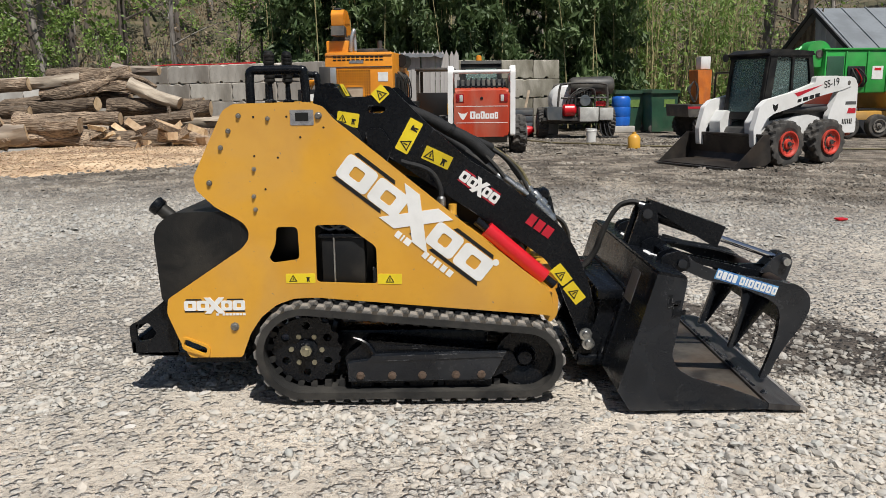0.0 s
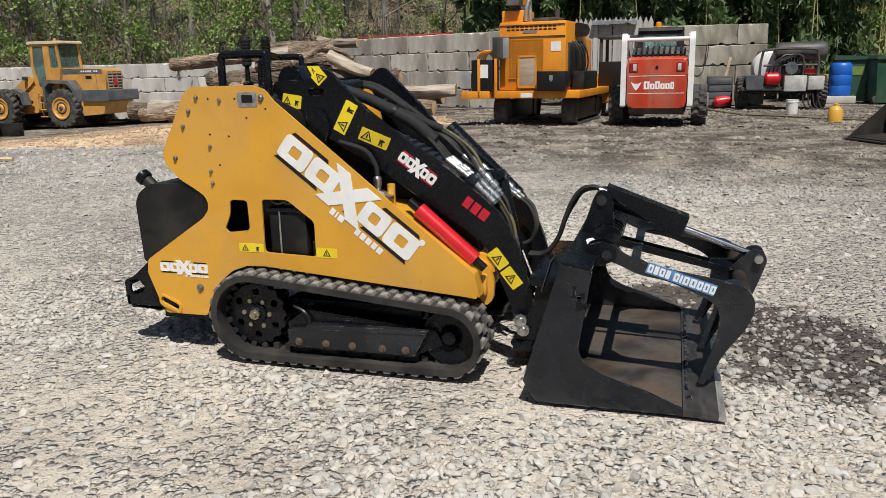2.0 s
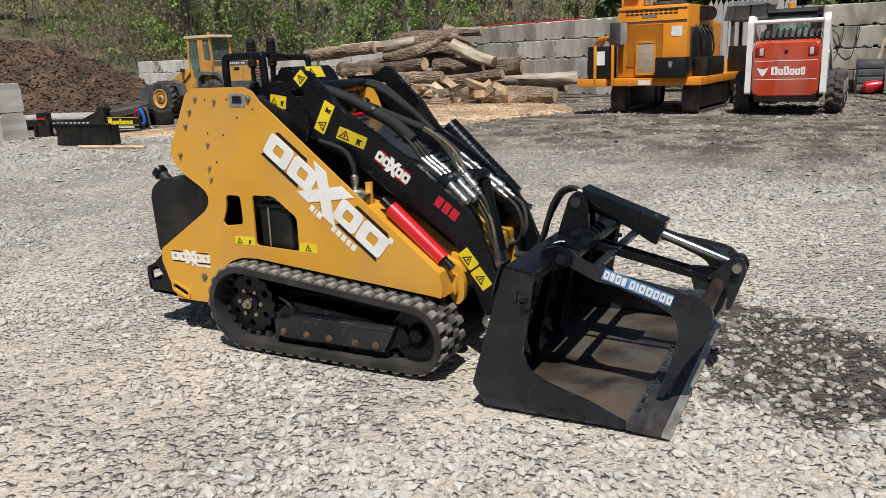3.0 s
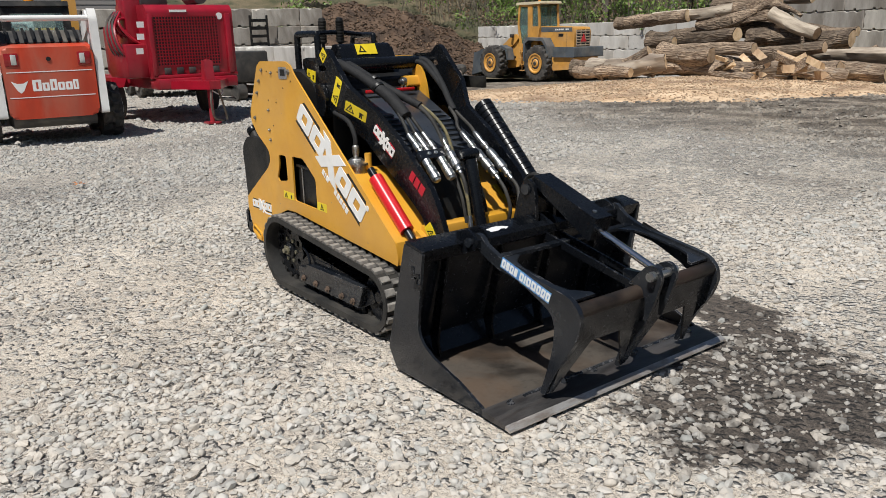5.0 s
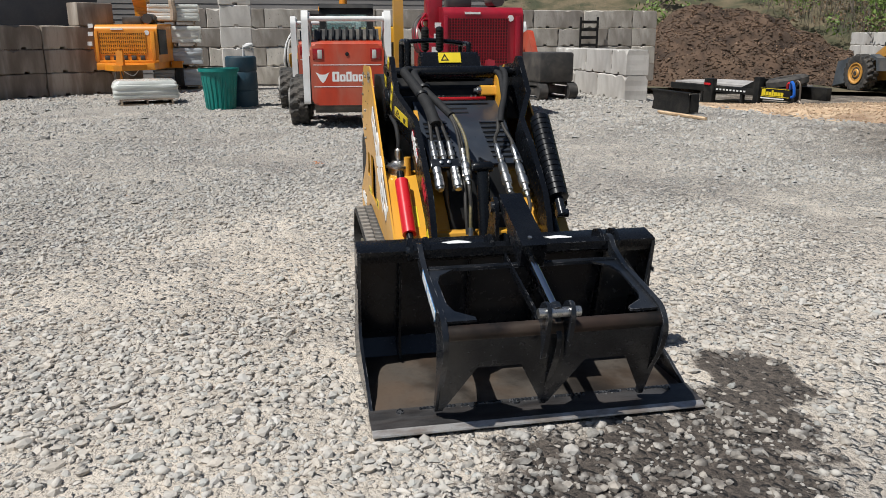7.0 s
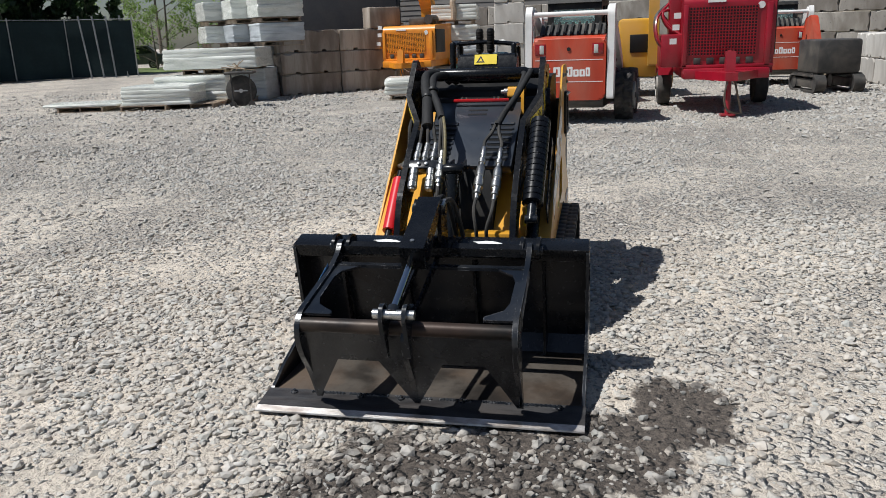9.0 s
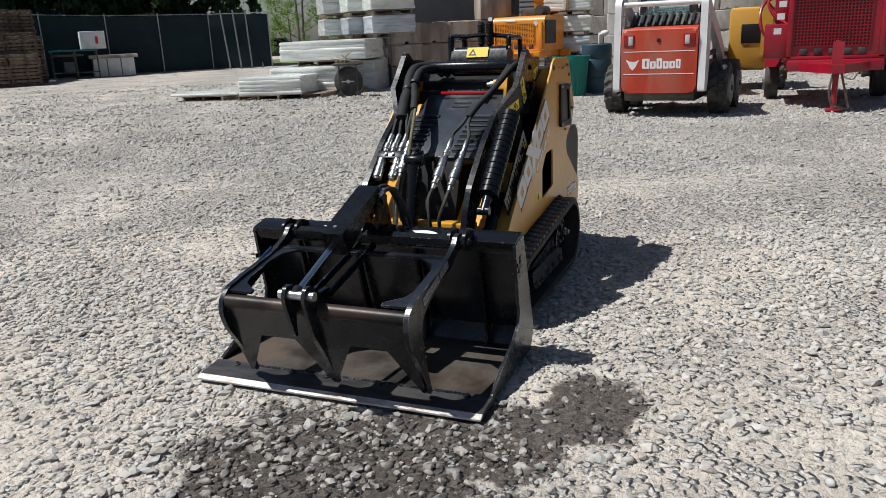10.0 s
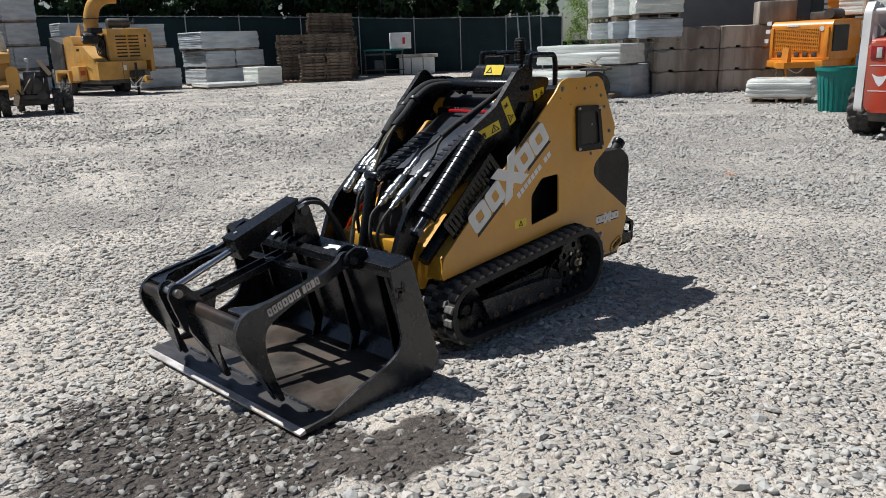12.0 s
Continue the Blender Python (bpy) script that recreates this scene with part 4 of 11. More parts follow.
tilt = part("tilt_cylinder", bm, M["black"], machine, "black tilt cylinder")
bm = B()
cyl(bm, (0.580, -0.022, 0.50), (0.66, -0.022, 0.29), 0.018)
part("rod", bm, M["chrome"], tilt)

# ribbed hose guard and comb plate beside the far arm
R0, R1 = Vector((0.120, 0.388, 1.060)), Vector((0.500, 0.378, 0.695))
bm = B()
n_rib, prof = 15, []
d = (R1 - R0).length / n_rib
for i in range(n_rib):
    prof += [(i * d, 0.0485), (i * d + 0.05 * d, 0.0530), (i * d + 0.90 * d, 0.0535), (i * d + 0.95 * d, 0.0485)]
lathe(bm, R0, R1 - R0, prof + [(n_rib * d, 0.045)], 24)
part("ribbed_cover", bm, M["black"], machine, "black ribbed cylinder cover")
bm = B()
cyl(bm, R1, R1 + (R1 - R0).normalized() * 0.10, 0.024)
lathe(bm, R1 + (R1 - R0).normalized() * 0.09 + Vector((0, -0.03, 0)), (0, 1, 0), [(0, 0.022), (0.06, 0.022)], 12)
part("cylinder_end", bm, M["black_worn"], machine)
C0, C1 = Vector((0.035, 0, 0.920)), Vector((0.400, 0, 0.600))
cxv = (C1 - C0).normalized()
COMB = Matrix(((cxv.x, 0, -cxv.z, C0.x), (0, 1, 0, 0), (cxv.z, 0, cxv.x, C0.z), (0, 0, 0, 1)))
bm = B()
gaps = [rnd_poly([(0.030 + 0.030 * i, -0.055), (0.040 + 0.030 * i, -0.055), (0.040 + 0.030 * i, 0.050), (0.030 + 0.030 * i, 0.050)], 0.004, 2) for i in range(15)]
prism(bm, rnd_poly([(0.0, -0.075), (0.485, -0.075), (0.485, 0.075), (0.0, 0.075)], 0.01), 0.440, 0.447, gaps, m=COMB)
part("louvre_plate", bm, M["black"], machine, "black slotted guard plate", smooth=False)

# hoses: a sheathed bundle inside the arm that forks, couplers, and a pair beside the other arm
def sheath(pts, r):
    bm = B()
    tube(bm, pts, r, n=12)
    return part("hose_sheath", bm, M["sheath"], machine, "black woven sheath round hydraulic hoses")


sheath([(-0.40, -0.20, 1.250), (-0.33, -0.25, 1.300), (-0.22, -0.30, 1.300), (-0.08, -0.28, 1.252), (0.04, -0.245, 1.185), (0.13, -0.225, 1.135), (0.222, -0.207, 1.052)], lambda f: 0.022 + 0.010 * f)
sheath([(-0.40, -0.16, 1.250), (-0.31, -0.21, 1.292), (-0.18, -0.25, 1.284), (-0.02, -0.225, 1.218), (0.10, -0.175, 1.160), (0.235, -0.125, 1.098)], lambda f: 0.023 - 0.003 * f)
sheath([(-0.40, 0.24, 1.280), (-0.33, 0.29, 1.305), (-0.22, 0.285, 1.278), (-0.05, 0.235, 1.178), (0.06, 0.190, 1.110), (0.150, 0.160, 1.048)], 0.017)
sheath([(-0.38, 0.20, 1.270), (-0.28, 0.26, 1.290), (-0.10, 0.240, 1.200), (0.02, 0.215, 1.120)], 0.016)
for p in ((0.04, -0.245, 1.188), (-0.02, -0.225, 1.220)):
    bm = B()
    lathe(bm, Vector(p) - Vector((0.007, 0, -0.006)), (0.75, 0.1, -0.65), [(0, 0.033), (0.016, 0.033)], 14)
    part("cable_tie", bm, M["decal_black"], machine)


def line(pts, r=0.0095, mat="rubber"):
    bm = B()
    tube(bm, pts, r, n=8)
    return part("hose", bm, M[mat], machine)


def fitting(parent, name, p0, p1, profile, label=""):
    p0, p1 = Vector(p0), Vector(p1)
    L = (p1 - p0).length
    bm = B()
    lathe(bm, p0, p1 - p0, [(a * L, r) for a, r in profile], 12)
    return part(name, bm, M["zinc"], parent, label)


SLEEVE = [(0, 0.0120), (0.02, 0.0150), (0.42, 0.0150), (0.44, 0.0120), (0.50, 0.0120), (0.52, 0.0186), (0.78, 0.0186), (0.80, 0.0132), (1.0, 0.0132)]
COUPLER = [(0, 0.0168), (0.04, 0.0228), (0.30, 0.0228), (0.32, 0.0198), (0.40, 0.0198), (0.42, 0.0246), (0.60, 0.0246), (0.62, 0.0216), (0.66, 0.0216), (0.68, 0.0252), (0.90, 0.0252), (0.93, 0.0192), (1.0, 0.0168)]
LONG = [(0, 0.0108), (0.02, 0.0144), (0.16, 0.0144), (0.18, 0.0108), (0.24, 0.0108), (0.25, 0.0180), (0.32, 0.0180), (0.33, 0.0132), (0.38, 0.0132), (0.40, 0.0192), (0.44, 0.0228), (0.58, 0.0228), (0.59, 0.0192), (0.63, 0.0192),
        (0.64, 0.0252), (0.78, 0.0252), (0.79, 0.0192), (0.82, 0.0156), (0.86, 0.0156), (0.87, 0.0192), (0.91, 0.0192), (0.92, 0.0120), (1.0, 0.0108)]
for y0, y1 in ((-0.235, -0.238), (-0.207, -0.195), (-0.180, -0.150)):
    h = line([(0.20, y0, 1.07), (0.25, (y0 + y1) / 2, 1.015), (0.285, y1, 0.968)])
    fitting(h, "hose_end", (0.285, y1, 0.968), (0.395, y1, 0.885), SLEEVE, "bright zinc hose end")
way = (Vector((0.51, 0, 0.77)) - Vector((0.395, 0, 0.885))).normalized()
bm = B()
box(bm, -0.025, 0.025, -0.075, 0.075, -0.018, 0.018, 0.004, m=Matrix(((way.x, 0, -way.z, 0.408), (0, 1, 0, -0.193), (way.z, 0, way.x, 0.872), (0, 0, 0, 1))))
block = part("coupler_block", bm, M["black_worn"], machine, "black hydraulic coupler block")
for y in (-0.215, -0.175):
    bm = B()
    lathe(bm, (0.422, y, 0.886), (-way.z, 0, way.x), [(0, 0.010), (0.006, 0.010), (0.008, 0.006)], 8)
    part("bolt", bm, M["zinc"], block)
for y in (-0.240, -0.150):
    fitting(block, "quick_coupler", (0.422, y, 0.858), (0.515, y + 0.004, 0.765), COUPLER, "bright zinc quick coupler")
h = line([(0.225, -0.128, 1.105), (0.30, -0.11, 1.045), (0.345, -0.10, 0.985), (0.375, -0.098, 0.945)])
fitting(h, "hose_end", (0.375, -0.098, 0.945), (0.520, -0.095, 0.785), LONG, "bright zinc hose end")
line([(0.520, -0.095, 0.785), (0.545, -0.095, 0.74), (0.56, -0.09, 0.66), (0.56, -0.08, 0.56)])
line([(0.22, -0.120, 1.110), (0.31, -0.095, 1.050), (0.385, -0.080, 0.975), (0.450, -0.078, 0.850), (0.520, -0.088, 0.745), (0.570, -0.098, 0.66), (0.590, -0.10, 0.56)], 0.0085, "hose_tan")
line([(0.22, -0.135, 1.100), (0.30, -0.120, 1.050), (0.37, -0.112, 0.970), (0.435, -0.105, 0.850), (0.505, -0.112, 0.745), (0.555, -0.118, 0.66), (0.580, -0.115, 0.55)], 0.0085)
bm = B()
cyl(bm, (0.585, -0.10, 0.585), (0.605, -0.103, 0.475), 0.013, n=10)
part("hose_fitting", bm, M["zinc"], machine)
for y, dz in ((0.106, 0.0), (0.194, -0.008)):
    h = line([(0.12, 0.16 + 0.2 * (y - 0.15), 1.065), (0.19, 0.4 * y + 0.095, 1.018), (0.245, y, 0.975 + dz), (0.275, y, 0.948 + dz)])
    fitting(h, "quick_coupler", (0.275, y, 0.948 + dz), (0.570, y, 0.735 + dz), LONG, "bright zinc quick coupler")
    line([(0.570, y, 0.735 + dz), (0.62, y - 0.004, 0.69 + dz), (0.645, 0.6 * y + 0.05, 0.60), (0.62, 0.5 * y + 0.065, 0.52), (0.56, 0.13, 0.49)])

# ---- tracks ----
C_R, R_R = Vector((-0.612, 0.240)), 0.208
C_F, R_F = Vector((0.358, 0.193)), 0.161


def belt_path(extra=0.0, n=16):
    """The closed line of the belt round the drive wheel and the front idler, with the way out from it."""
    d = C_R - C_F
    L = d.length
    out = []
    r0, r1 = R_R + extra, R_F + extra
    tilt_top = math.asin((r0 - r1) / L)
    base = math.atan2(C_F.y - C_R.y, C_F.x - C_R.x)
    a_top = base + math.pi / 2 - tilt_top
    a_bot = base - math.pi / 2 + tilt_top
    for i in range(n + 1):
        a = a_top + (2 * math.pi - (a_top - a_bot)) * i / n
        out.append((C_R + Vector((math.cos(a), math.sin(a))) * r0, Vector((math.cos(a), math.sin(a)))))
    for i in range(n + 1):
        a = a_bot + (a_top - a_bot) * i / n
        out.append((C_F + Vector((math.cos(a), math.sin(a))) * r1, Vector((math.cos(a), math.sin(a)))))
    return out


def along(path, count, start=0.0):
    pts = [p for p, _ in path] + [path[0][0]]
    seg = [(b - a).length for a, b in zip(pts, pts[1:])]
    total, out = sum(seg), []
    for k in range(count):
        s = (start + k / count) % 1.0 * total
        for i, q in enumerate(seg):
            if s <= q:
                w = (pts[i + 1] - pts[i]).normalized()
                out.append((pts[i] + w * s, w))
                break
            s -= q
    return out


lug_bm = B()
for y0, y1, dx in ((-0.108, -0.058, 0.010), (-0.054, -0.004, -0.012), (0.004, 0.054, 0.012), (0.058, 0.108, -0.010)):
    prism(lug_bm, [(dx - 0.022, 0.0), (dx + 0.022, 0.0), (dx + 0.015, 0.013), (dx - 0.015, 0.013)], y0, y1)
LUG = finish("lug", lug_bm, M["rubber_worn"])
wheel_y = 0.452
for s in (-1, 1):
    yc = s * wheel_y
    track = None
    bm = B()
    path = belt_path()
    inner = belt_path(-0.031)
    w = 0.112
    rings = []
    for (p, o), (q, _) in zip(path, inner):
        rings.append([bm.verts.new((q.x, yc - w, q.y)), bm.verts.new((p.x, yc - w, p.y)), bm.verts.new((p.x, yc + w, p.y)), bm.verts.new((q.x, yc + w, q.y))])
    for i in range(len(rings)):
        a, b = rings[i - 1], rings[i]
        for k in range(4):
            bm.faces.new((a[k - 1], a[k], b[k], b[k - 1]))
    track = part("track_belt", bm, M["rubber"], machine, "dusty black rubber track")
    for p, way in along(path, 46):
        mm = Matrix(((way.x, 0, way.y, p.x), (0, 1, 0, yc), (way.y, 0, -way.x, p.y), (0, 0, 0, 1)))
        piece("lug", LUG, track, mm)
    bm = B()
    for p, way in along(inner, 46, 0.01):
        mm = Matrix(((way.x, 0, way.y, p.x), (0, 1, 0, yc), (way.y, 0, -way.x, p.y), (0, 0, 0, 1)))
        box(bm, -0.014, 0.014, -0.035, 0.035, -0.030, 0.0, m=mm)
    tagged(part("guide_lug", bm, M["rubber"], track), kind="stuff")
    # drive wheel
    o = yc + s * 0.035
    bm = B()
    teeth = []
    for i in range(64):
        a = 2 * math.pi * i / 64
        r = 0.156 if i % 4 in (0, 1) else 0.144
        teeth.append((C_R.x + r * math.cos(a), C_R.y + r * math.sin(a)))
    holes = [[(C_R.x + 0.108 * math.cos(k) + 0.019 * math.cos(t), C_R.y + 0.108 * math.sin(k) + 0.019 * math.sin(t)) for t in [j * math.pi / 5 for j in range(10)]] for k in [0.52 + j * math.pi / 3 for j in range(6)]]
    prism(bm, teeth, *side_y(s, s * o - 0.02, s * o), holes=holes)
    drive = part("drive_sprocket", bm, M["black"], machine, "black drive sprocket with round holes", smooth=False)
    bm = B()
    lathe(bm, (C_R.x, o, C_R.y), (0, s, 0), [(0, 0.052), (0.010, 0.050), (0.014, 0.034), (0.02, 0.030)], 20)
    part("hub", bm, M["black"], drive)
    bm = B()
    lathe(bm, (C_R.x, o + s * 0.02, C_R.y), (0, s, 0), [(0, 0.026), (0.010, 0.026), (0.012, 0.016), (0.03, 0.015)], 8)
    part("axle_nut", bm, M["bolt_brass"], drive)
    for k in range(6):
        bm = B()
        a = math.pi / 6 + k * math.pi / 3 + 0.5
        lathe(bm, (C_R.x + 0.068 * math.cos(a), o, C_R.y + 0.068 * math.sin(a)), (0, s, 0), [(0, 0.012), (0.008, 0.012)], 6)
        part("bolt", bm, M["bolt_brass"], drive)
    bm = B()
    box(bm, C_R.x - 0.06, C_R.x + 0.06, *side_y(s, 0.25, wheel_y), 0.18, 0.30, 0.02)
    part("drive_motor", bm, M["black"], machine)
    # front idler
    bm = B()
    lathe(bm, (C_F.x, yc - s * 0.04, C_F.y), (0, s, 0), [(0, 0.10), (0.0, 0.128), (0.02, 0.130), (0.06, 0.130), (0.08, 0.128), (0.08, 0.09), (0.065, 0.05), (0.085, 0.04), (0.095, 0.03)], 28)
    part("idler_wheel", bm, M["black"], machine, "black front idler wheel")
    # track frame with rollers
    bm = B()
    prism(bm, rnd_poly([(-0.44, 0.21), (-0.34, 0.285), (0.30, 0.225), (0.33, 0.16), (0.18, 0.09), (-0.42, 0.085)], 0.01), *side_y(s, wheel_y - 0.07, wheel_y + 0.055))
    rail = part("track_frame", bm, M["black"], machine, "black steel track frame")
    bm = B()
    prism(bm, [(-0.425, 0.190), (-0.335, 0.200), (-0.320, 0.222), (0.272, 0.232), (0.205, 0.108), (-0.425, 0.105)], *side_y(s, wheel_y + 0.055, wheel_y + 0.085))
    prism(bm, [(-0.335, 0.196), (-0.320, 0.222), (0.272, 0.232), (0.262, 0.214)], *side_y(s, wheel_y + 0.085, wheel_y + 0.089))
    part("roller_guard", bm, M["black_worn"], rail, "scuffed black roller guard")
    bm = B()
    tube(bm, [(-0.40, s * (wheel_y + 0.06), 0.30), (-0.345, s * (wheel_y + 0.065), 0.275), (-0.315, s * (wheel_y + 0.07), 0.235), (-0.315, s * (wheel_y + 0.075), 0.20)], 0.008, n=6)
    box(bm, -0.26, -0.10, *side_y(s, wheel_y + 0.055, wheel_y + 0.06), 0.243, 0.258)
    part("tension_rod", bm, M["black"], rail)
    for x in (-0.371, -0.231, -0.098, 0.050, 0.163):
        bm = B()
        lathe(bm, (x, yc - s * 0.05, 0.090), (0, s, 0), [(0, 0.050), (0.025, 0.052), (0.027, 0.04), (0.075, 0.04), (0.077, 0.052), (0.10, 0.050)], 16)
        roller = part("roller", bm, M["black"], rail)
        bm = B()
        lathe(bm, (x, s * (wheel_y + 0.085), 0.132), (0, s, 0), [(0, 0.019), (0.006, 0.019), (0.007, 0.012), (0.016, 0.011)], 8)
        part("bolt", bm, M["rusty_bolt"], roller)
    bm = B()
    box(bm, -0.50, 0.20, *side_y(s, 0.25, wheel_y - 0.06), 0.17, 0.30, 0.02)
    part("axle_frame", bm, M["black"], machine)

# ---- grapple bucket ----
BY0, BY1 = 3.100, 4.466
bucket = thing("grapple_bucket", pose(0, 0, 0), "worn black steel grapple bucket resting on gravel", "bucket")
SIDE_PLATE = [(0.880, 0.612), (1.005, 0.590), (0.968, 0.340), (0.955, 0.262), (0.968, 0.223), (0.994, 0.190), (1.055, 0.157), (1.225, 0.107), (1.372, 0.046), (1.372, 0.018), (0.785, 0.018), (0.730, 0.106)]
for y0, y1, lab in ((BY0, BY0 + 0.014, "scuffed black side plate"), (BY1 - 0.014, BY1, "scuffed black side plate")):
    bm = B()
    prism(bm, rnd_poly(SIDE_PLATE, 0.008, 2), y0, y1)
    sp = part("side_plate", bm, M["black_worn"], bucket, lab, smooth=False)
    bm = B()
    s = -1 if y0 < 3.8 else 1
    yy = (y0 - 0.004, y0) if s < 0 else (y1, y1 + 0.004)
    for x0, z0 in ((0.925, 0.470), (0.945, 0.430)):
        prism(bm, [(x0, z0), (x0 + 0.055, z0 + 0.01), (x0 + 0.055, z0 + 0.030), (x0 + 0.018, z0 + 0.024), (x0 + 0.022, z0 + 0.055), (x0 + 0.004, z0 + 0.055)], *yy)
    part("cut_mark", bm, M["black"], sp)
bm = B()
prism(bm, [(0.880, 0.612), (0.730, 0.106), (0.785, 0.018), (0.800, 0.030), (0.748, 0.110), (0.895, 0.600)], BY0 + 0.014, BY1 - 0.014)
back = part("back_plate", bm, M["black_worn"], bucket, "black back plate with rust near its corner")
bm = B()
prism(bm, rnd_poly([(0.890, 0.560), (0.885, 0.625), (1.005, 0.600), (0.985, 0.540)], 0.008, 2), BY0 + 0.002, BY1 - 0.002)
part("top_bar", bm, M["black"], bucket, "black box section top bar")
bm = B()
prism(bm, [(0.785, 0.020), (1.385, 0.020), (1.385, 0.034), (0.800, 0.034)], BY0 + 0.014, BY1 - 0.014)
floor_plate = part("floor_plate", bm, M["floor_steel"], bucket, "brown worn steel floor plate")
bm = B()
prism(bm, [(1.372, 0.018), (1.505, 0.014), (1.508, 0.032), (1.372, 0.046)], BY0 - 0.004, BY1 + 0.004)
prism(bm, [(1.44, 0.004), (1.525, 0.004), (1.525, 0.012), (1.44, 0.016)], BY0 + 0.01, BY1 - 0.01)
cut_edge = part("cutting_edge", bm, M["edge_steel"], bucket, "dark scuffed cutting edge")
bm = B()
prism(bm, [(1.5055, 0.014), (1.534, 0.010), (1.538, 0.014), (1.536, 0.020), (1.5085, 0.032)], BY0 - 0.004, BY1 + 0.004)
part("lip", bm, M["lip_steel"], cut_edge, "bright scraped front lip")
rw = random.Random(12)
at = BY0 + 0.20
while at < BY1 - 0.10:
    n = rw.uniform(0.11, 0.19)
    bm = B()
    tube(bm, [(1.388 + rw.uniform(-0.002, 0.002), at + n * k / 14, 0.043) for k in range(15)], lambda f: 0.0075 + 0.0022 * math.sin(f * 61.0), n=6, steps=2)
    part("weld_bead", bm, M["black_worn"], bucket)
    at += n + rw.uniform(0.02, 0.05)
for y in (BY0 + 0.12, BY0 + 0.42, BY0 + 0.60, BY0 + 0.86, BY1 - 0.10):
    bm = B()
    lathe(bm, (1.40, y, 0.042), (0, 0, 1), [(0, 0.017), (0.007, 0.016), (0.008, 0.010), (0.015, 0.008)], 8)
    part("bolt", bm, M["black_worn"], bucket)
for y in (3.30, 3.62, 3.94, 4.26):
    bm = B()
    prism(bm, [(0.775, 0.13), (0.885, 0.53), (0.92, 0.53), (0.83, 0.10), (0.85, 0.036), (0.80, 0.036)], y - 0.006, y + 0.006)
    part("gusset", bm, M["black"], bucket)
bm = B()
prism(bm, rnd_poly([(0.600, 0.130), (0.640, 0.105), (0.745, 0.110), (0.835, 0.440), (0.80, 0.475), (0.735, 0.450), (0.70, 0.30)], 0.02), 3.46, 3.49)
prism(bm, rnd_poly([(0.600, 0.130), (0.640, 0.105), (0.745, 0.110), (0.835, 0.440), (0.80, 0.475), (0.735, 0.450), (0.70, 0.30)], 0.02), 4.10, 4.13)
prism(bm, [(0.725, 0.120), (0.745, 0.110), (0.850, 0.470), (0.825, 0.475)], 3.40, 4.19)
box(bm, 0.70, 0.82, 3.42, 4.17, 0.42, 0.47, 0.01)
box(bm, 0.62, 0.74, 3.44, 4.15, 0.10, 0.15, 0.01)
part("attach_plate", bm, M["black"], bucket, "black quick attach plate")
bm = B()
lathe(bm, (0.655, 3.452, 0.250), (0, -1, 0), [(0, 0.03), (0.012, 0.03), (0.014, 0.018), (0.03, 0.016)], 10)
part("bolt", bm, M["zinc"], bucket)
bm = B()
lathe(bm, (0.668, 3.452, 0.205), (0, -1, 0), [(0, 0.03), (0.012, 0.03), (0.014, 0.018), (0.03, 0.016)], 10)
part("bolt", bm, M["zinc"], bucket)
# labels and bare patches
bm = B()
slope = Matrix(((0.284, 0, -0.959, 0.803), (0, 1, 0, 3.24), (0.959, 0, 0.284, 0.40), (0, 0, 0, 1)))
for a, b, c, d in ((0.06, 0.20, -0.06, 0.06),):
    box(bm, a, b, c, d, 0.030, 0.032, m=slope)
part("label", bm, M["decal_dim"], bucket)
for y in (3.540, 4.010):
    bm = B()
    ring = [(0.935 + 0.06 * (0.5 + 0.5 * math.cos(a)) * (0.8 + 0.3 * math.sin(3 * a + y)), y + 0.07 * math.sin(a) * (0.8 + 0.25 * math.cos(5 * a + y))) for a in [k * math.pi / 9 for k in range(18)]]
    prism(bm, ring, 0.0, 0.0016, plane="xy", m=Matrix.Translation((0.895, 0, 0.624)) @ Matrix.Rotation(radians(11.8), 4, "Y") @ Matrix.Translation((-0.895, 0, 0)))
    part("torn_label", bm, M["decal_white"], bucket, "torn white label remains")

# grapple: two side arms, a middle tooth, cross tubes and plates
GY = (3.360, 3.790, 4.215)
G_ARM = [(1.020, 0.640), (1.075, 0.645), (1.110, 0.605), (1.219, 0.560), (1.498, 0.512), (1.585, 0.495), (1.632, 0.450), (1.640, 0.395), (1.613, 0.318), (1.532, 0.205), (1.458, 0.058), (1.432, 0.060),
         (1.470, 0.170), (1.500, 0.271), (1.506, 0.360), (1.490, 0.405), (1.445, 0.435), (1.296, 0.500), (1.171, 0.520), (1.090, 0.560), (1.030, 0.580)]
grapple = part("grapple", prism(B(), [(1.02, 0.585), (1.05, 0.57), (1.08, 0.585), (1.08, 0.62), (1.05, 0.635), (1.02, 0.62)], 3.33, 4.25), M["black"], bucket, "black grapple with three curved teeth")
for y in (GY[0], GY[2]):
    bm = B()
    prism(bm, rnd_poly(G_ARM, 0.05, 5), y - 0.011, y + 0.011)
    part("grapple_arm", bm, M["black_worn"], grapple, "black curved side arm with worn edges", smooth=False)
bm = B()
prism(bm, rnd_poly([(1.47, 0.50), (1.60, 0.50), (1.64, 0.40), (1.613, 0.318), (1.540, 0.205), (1.470, 0.058), (1.444, 0.060), (1.480, 0.170), (1.506, 0.271), (1.500, 0.360)], 0.015, 3), GY[1] - 0.011, GY[1] + 0.011)
part("middle_tooth", bm, M["black_worn"], grapple, smooth=False)
bm = B()
cyl(bm, (1.598, GY[0], 0.440), (1.598, GY[2], 0.440), 0.030, n=20)
part("front_tube", bm, M["tube_worn"], grapple, "front tube with its paint rubbed to rust")
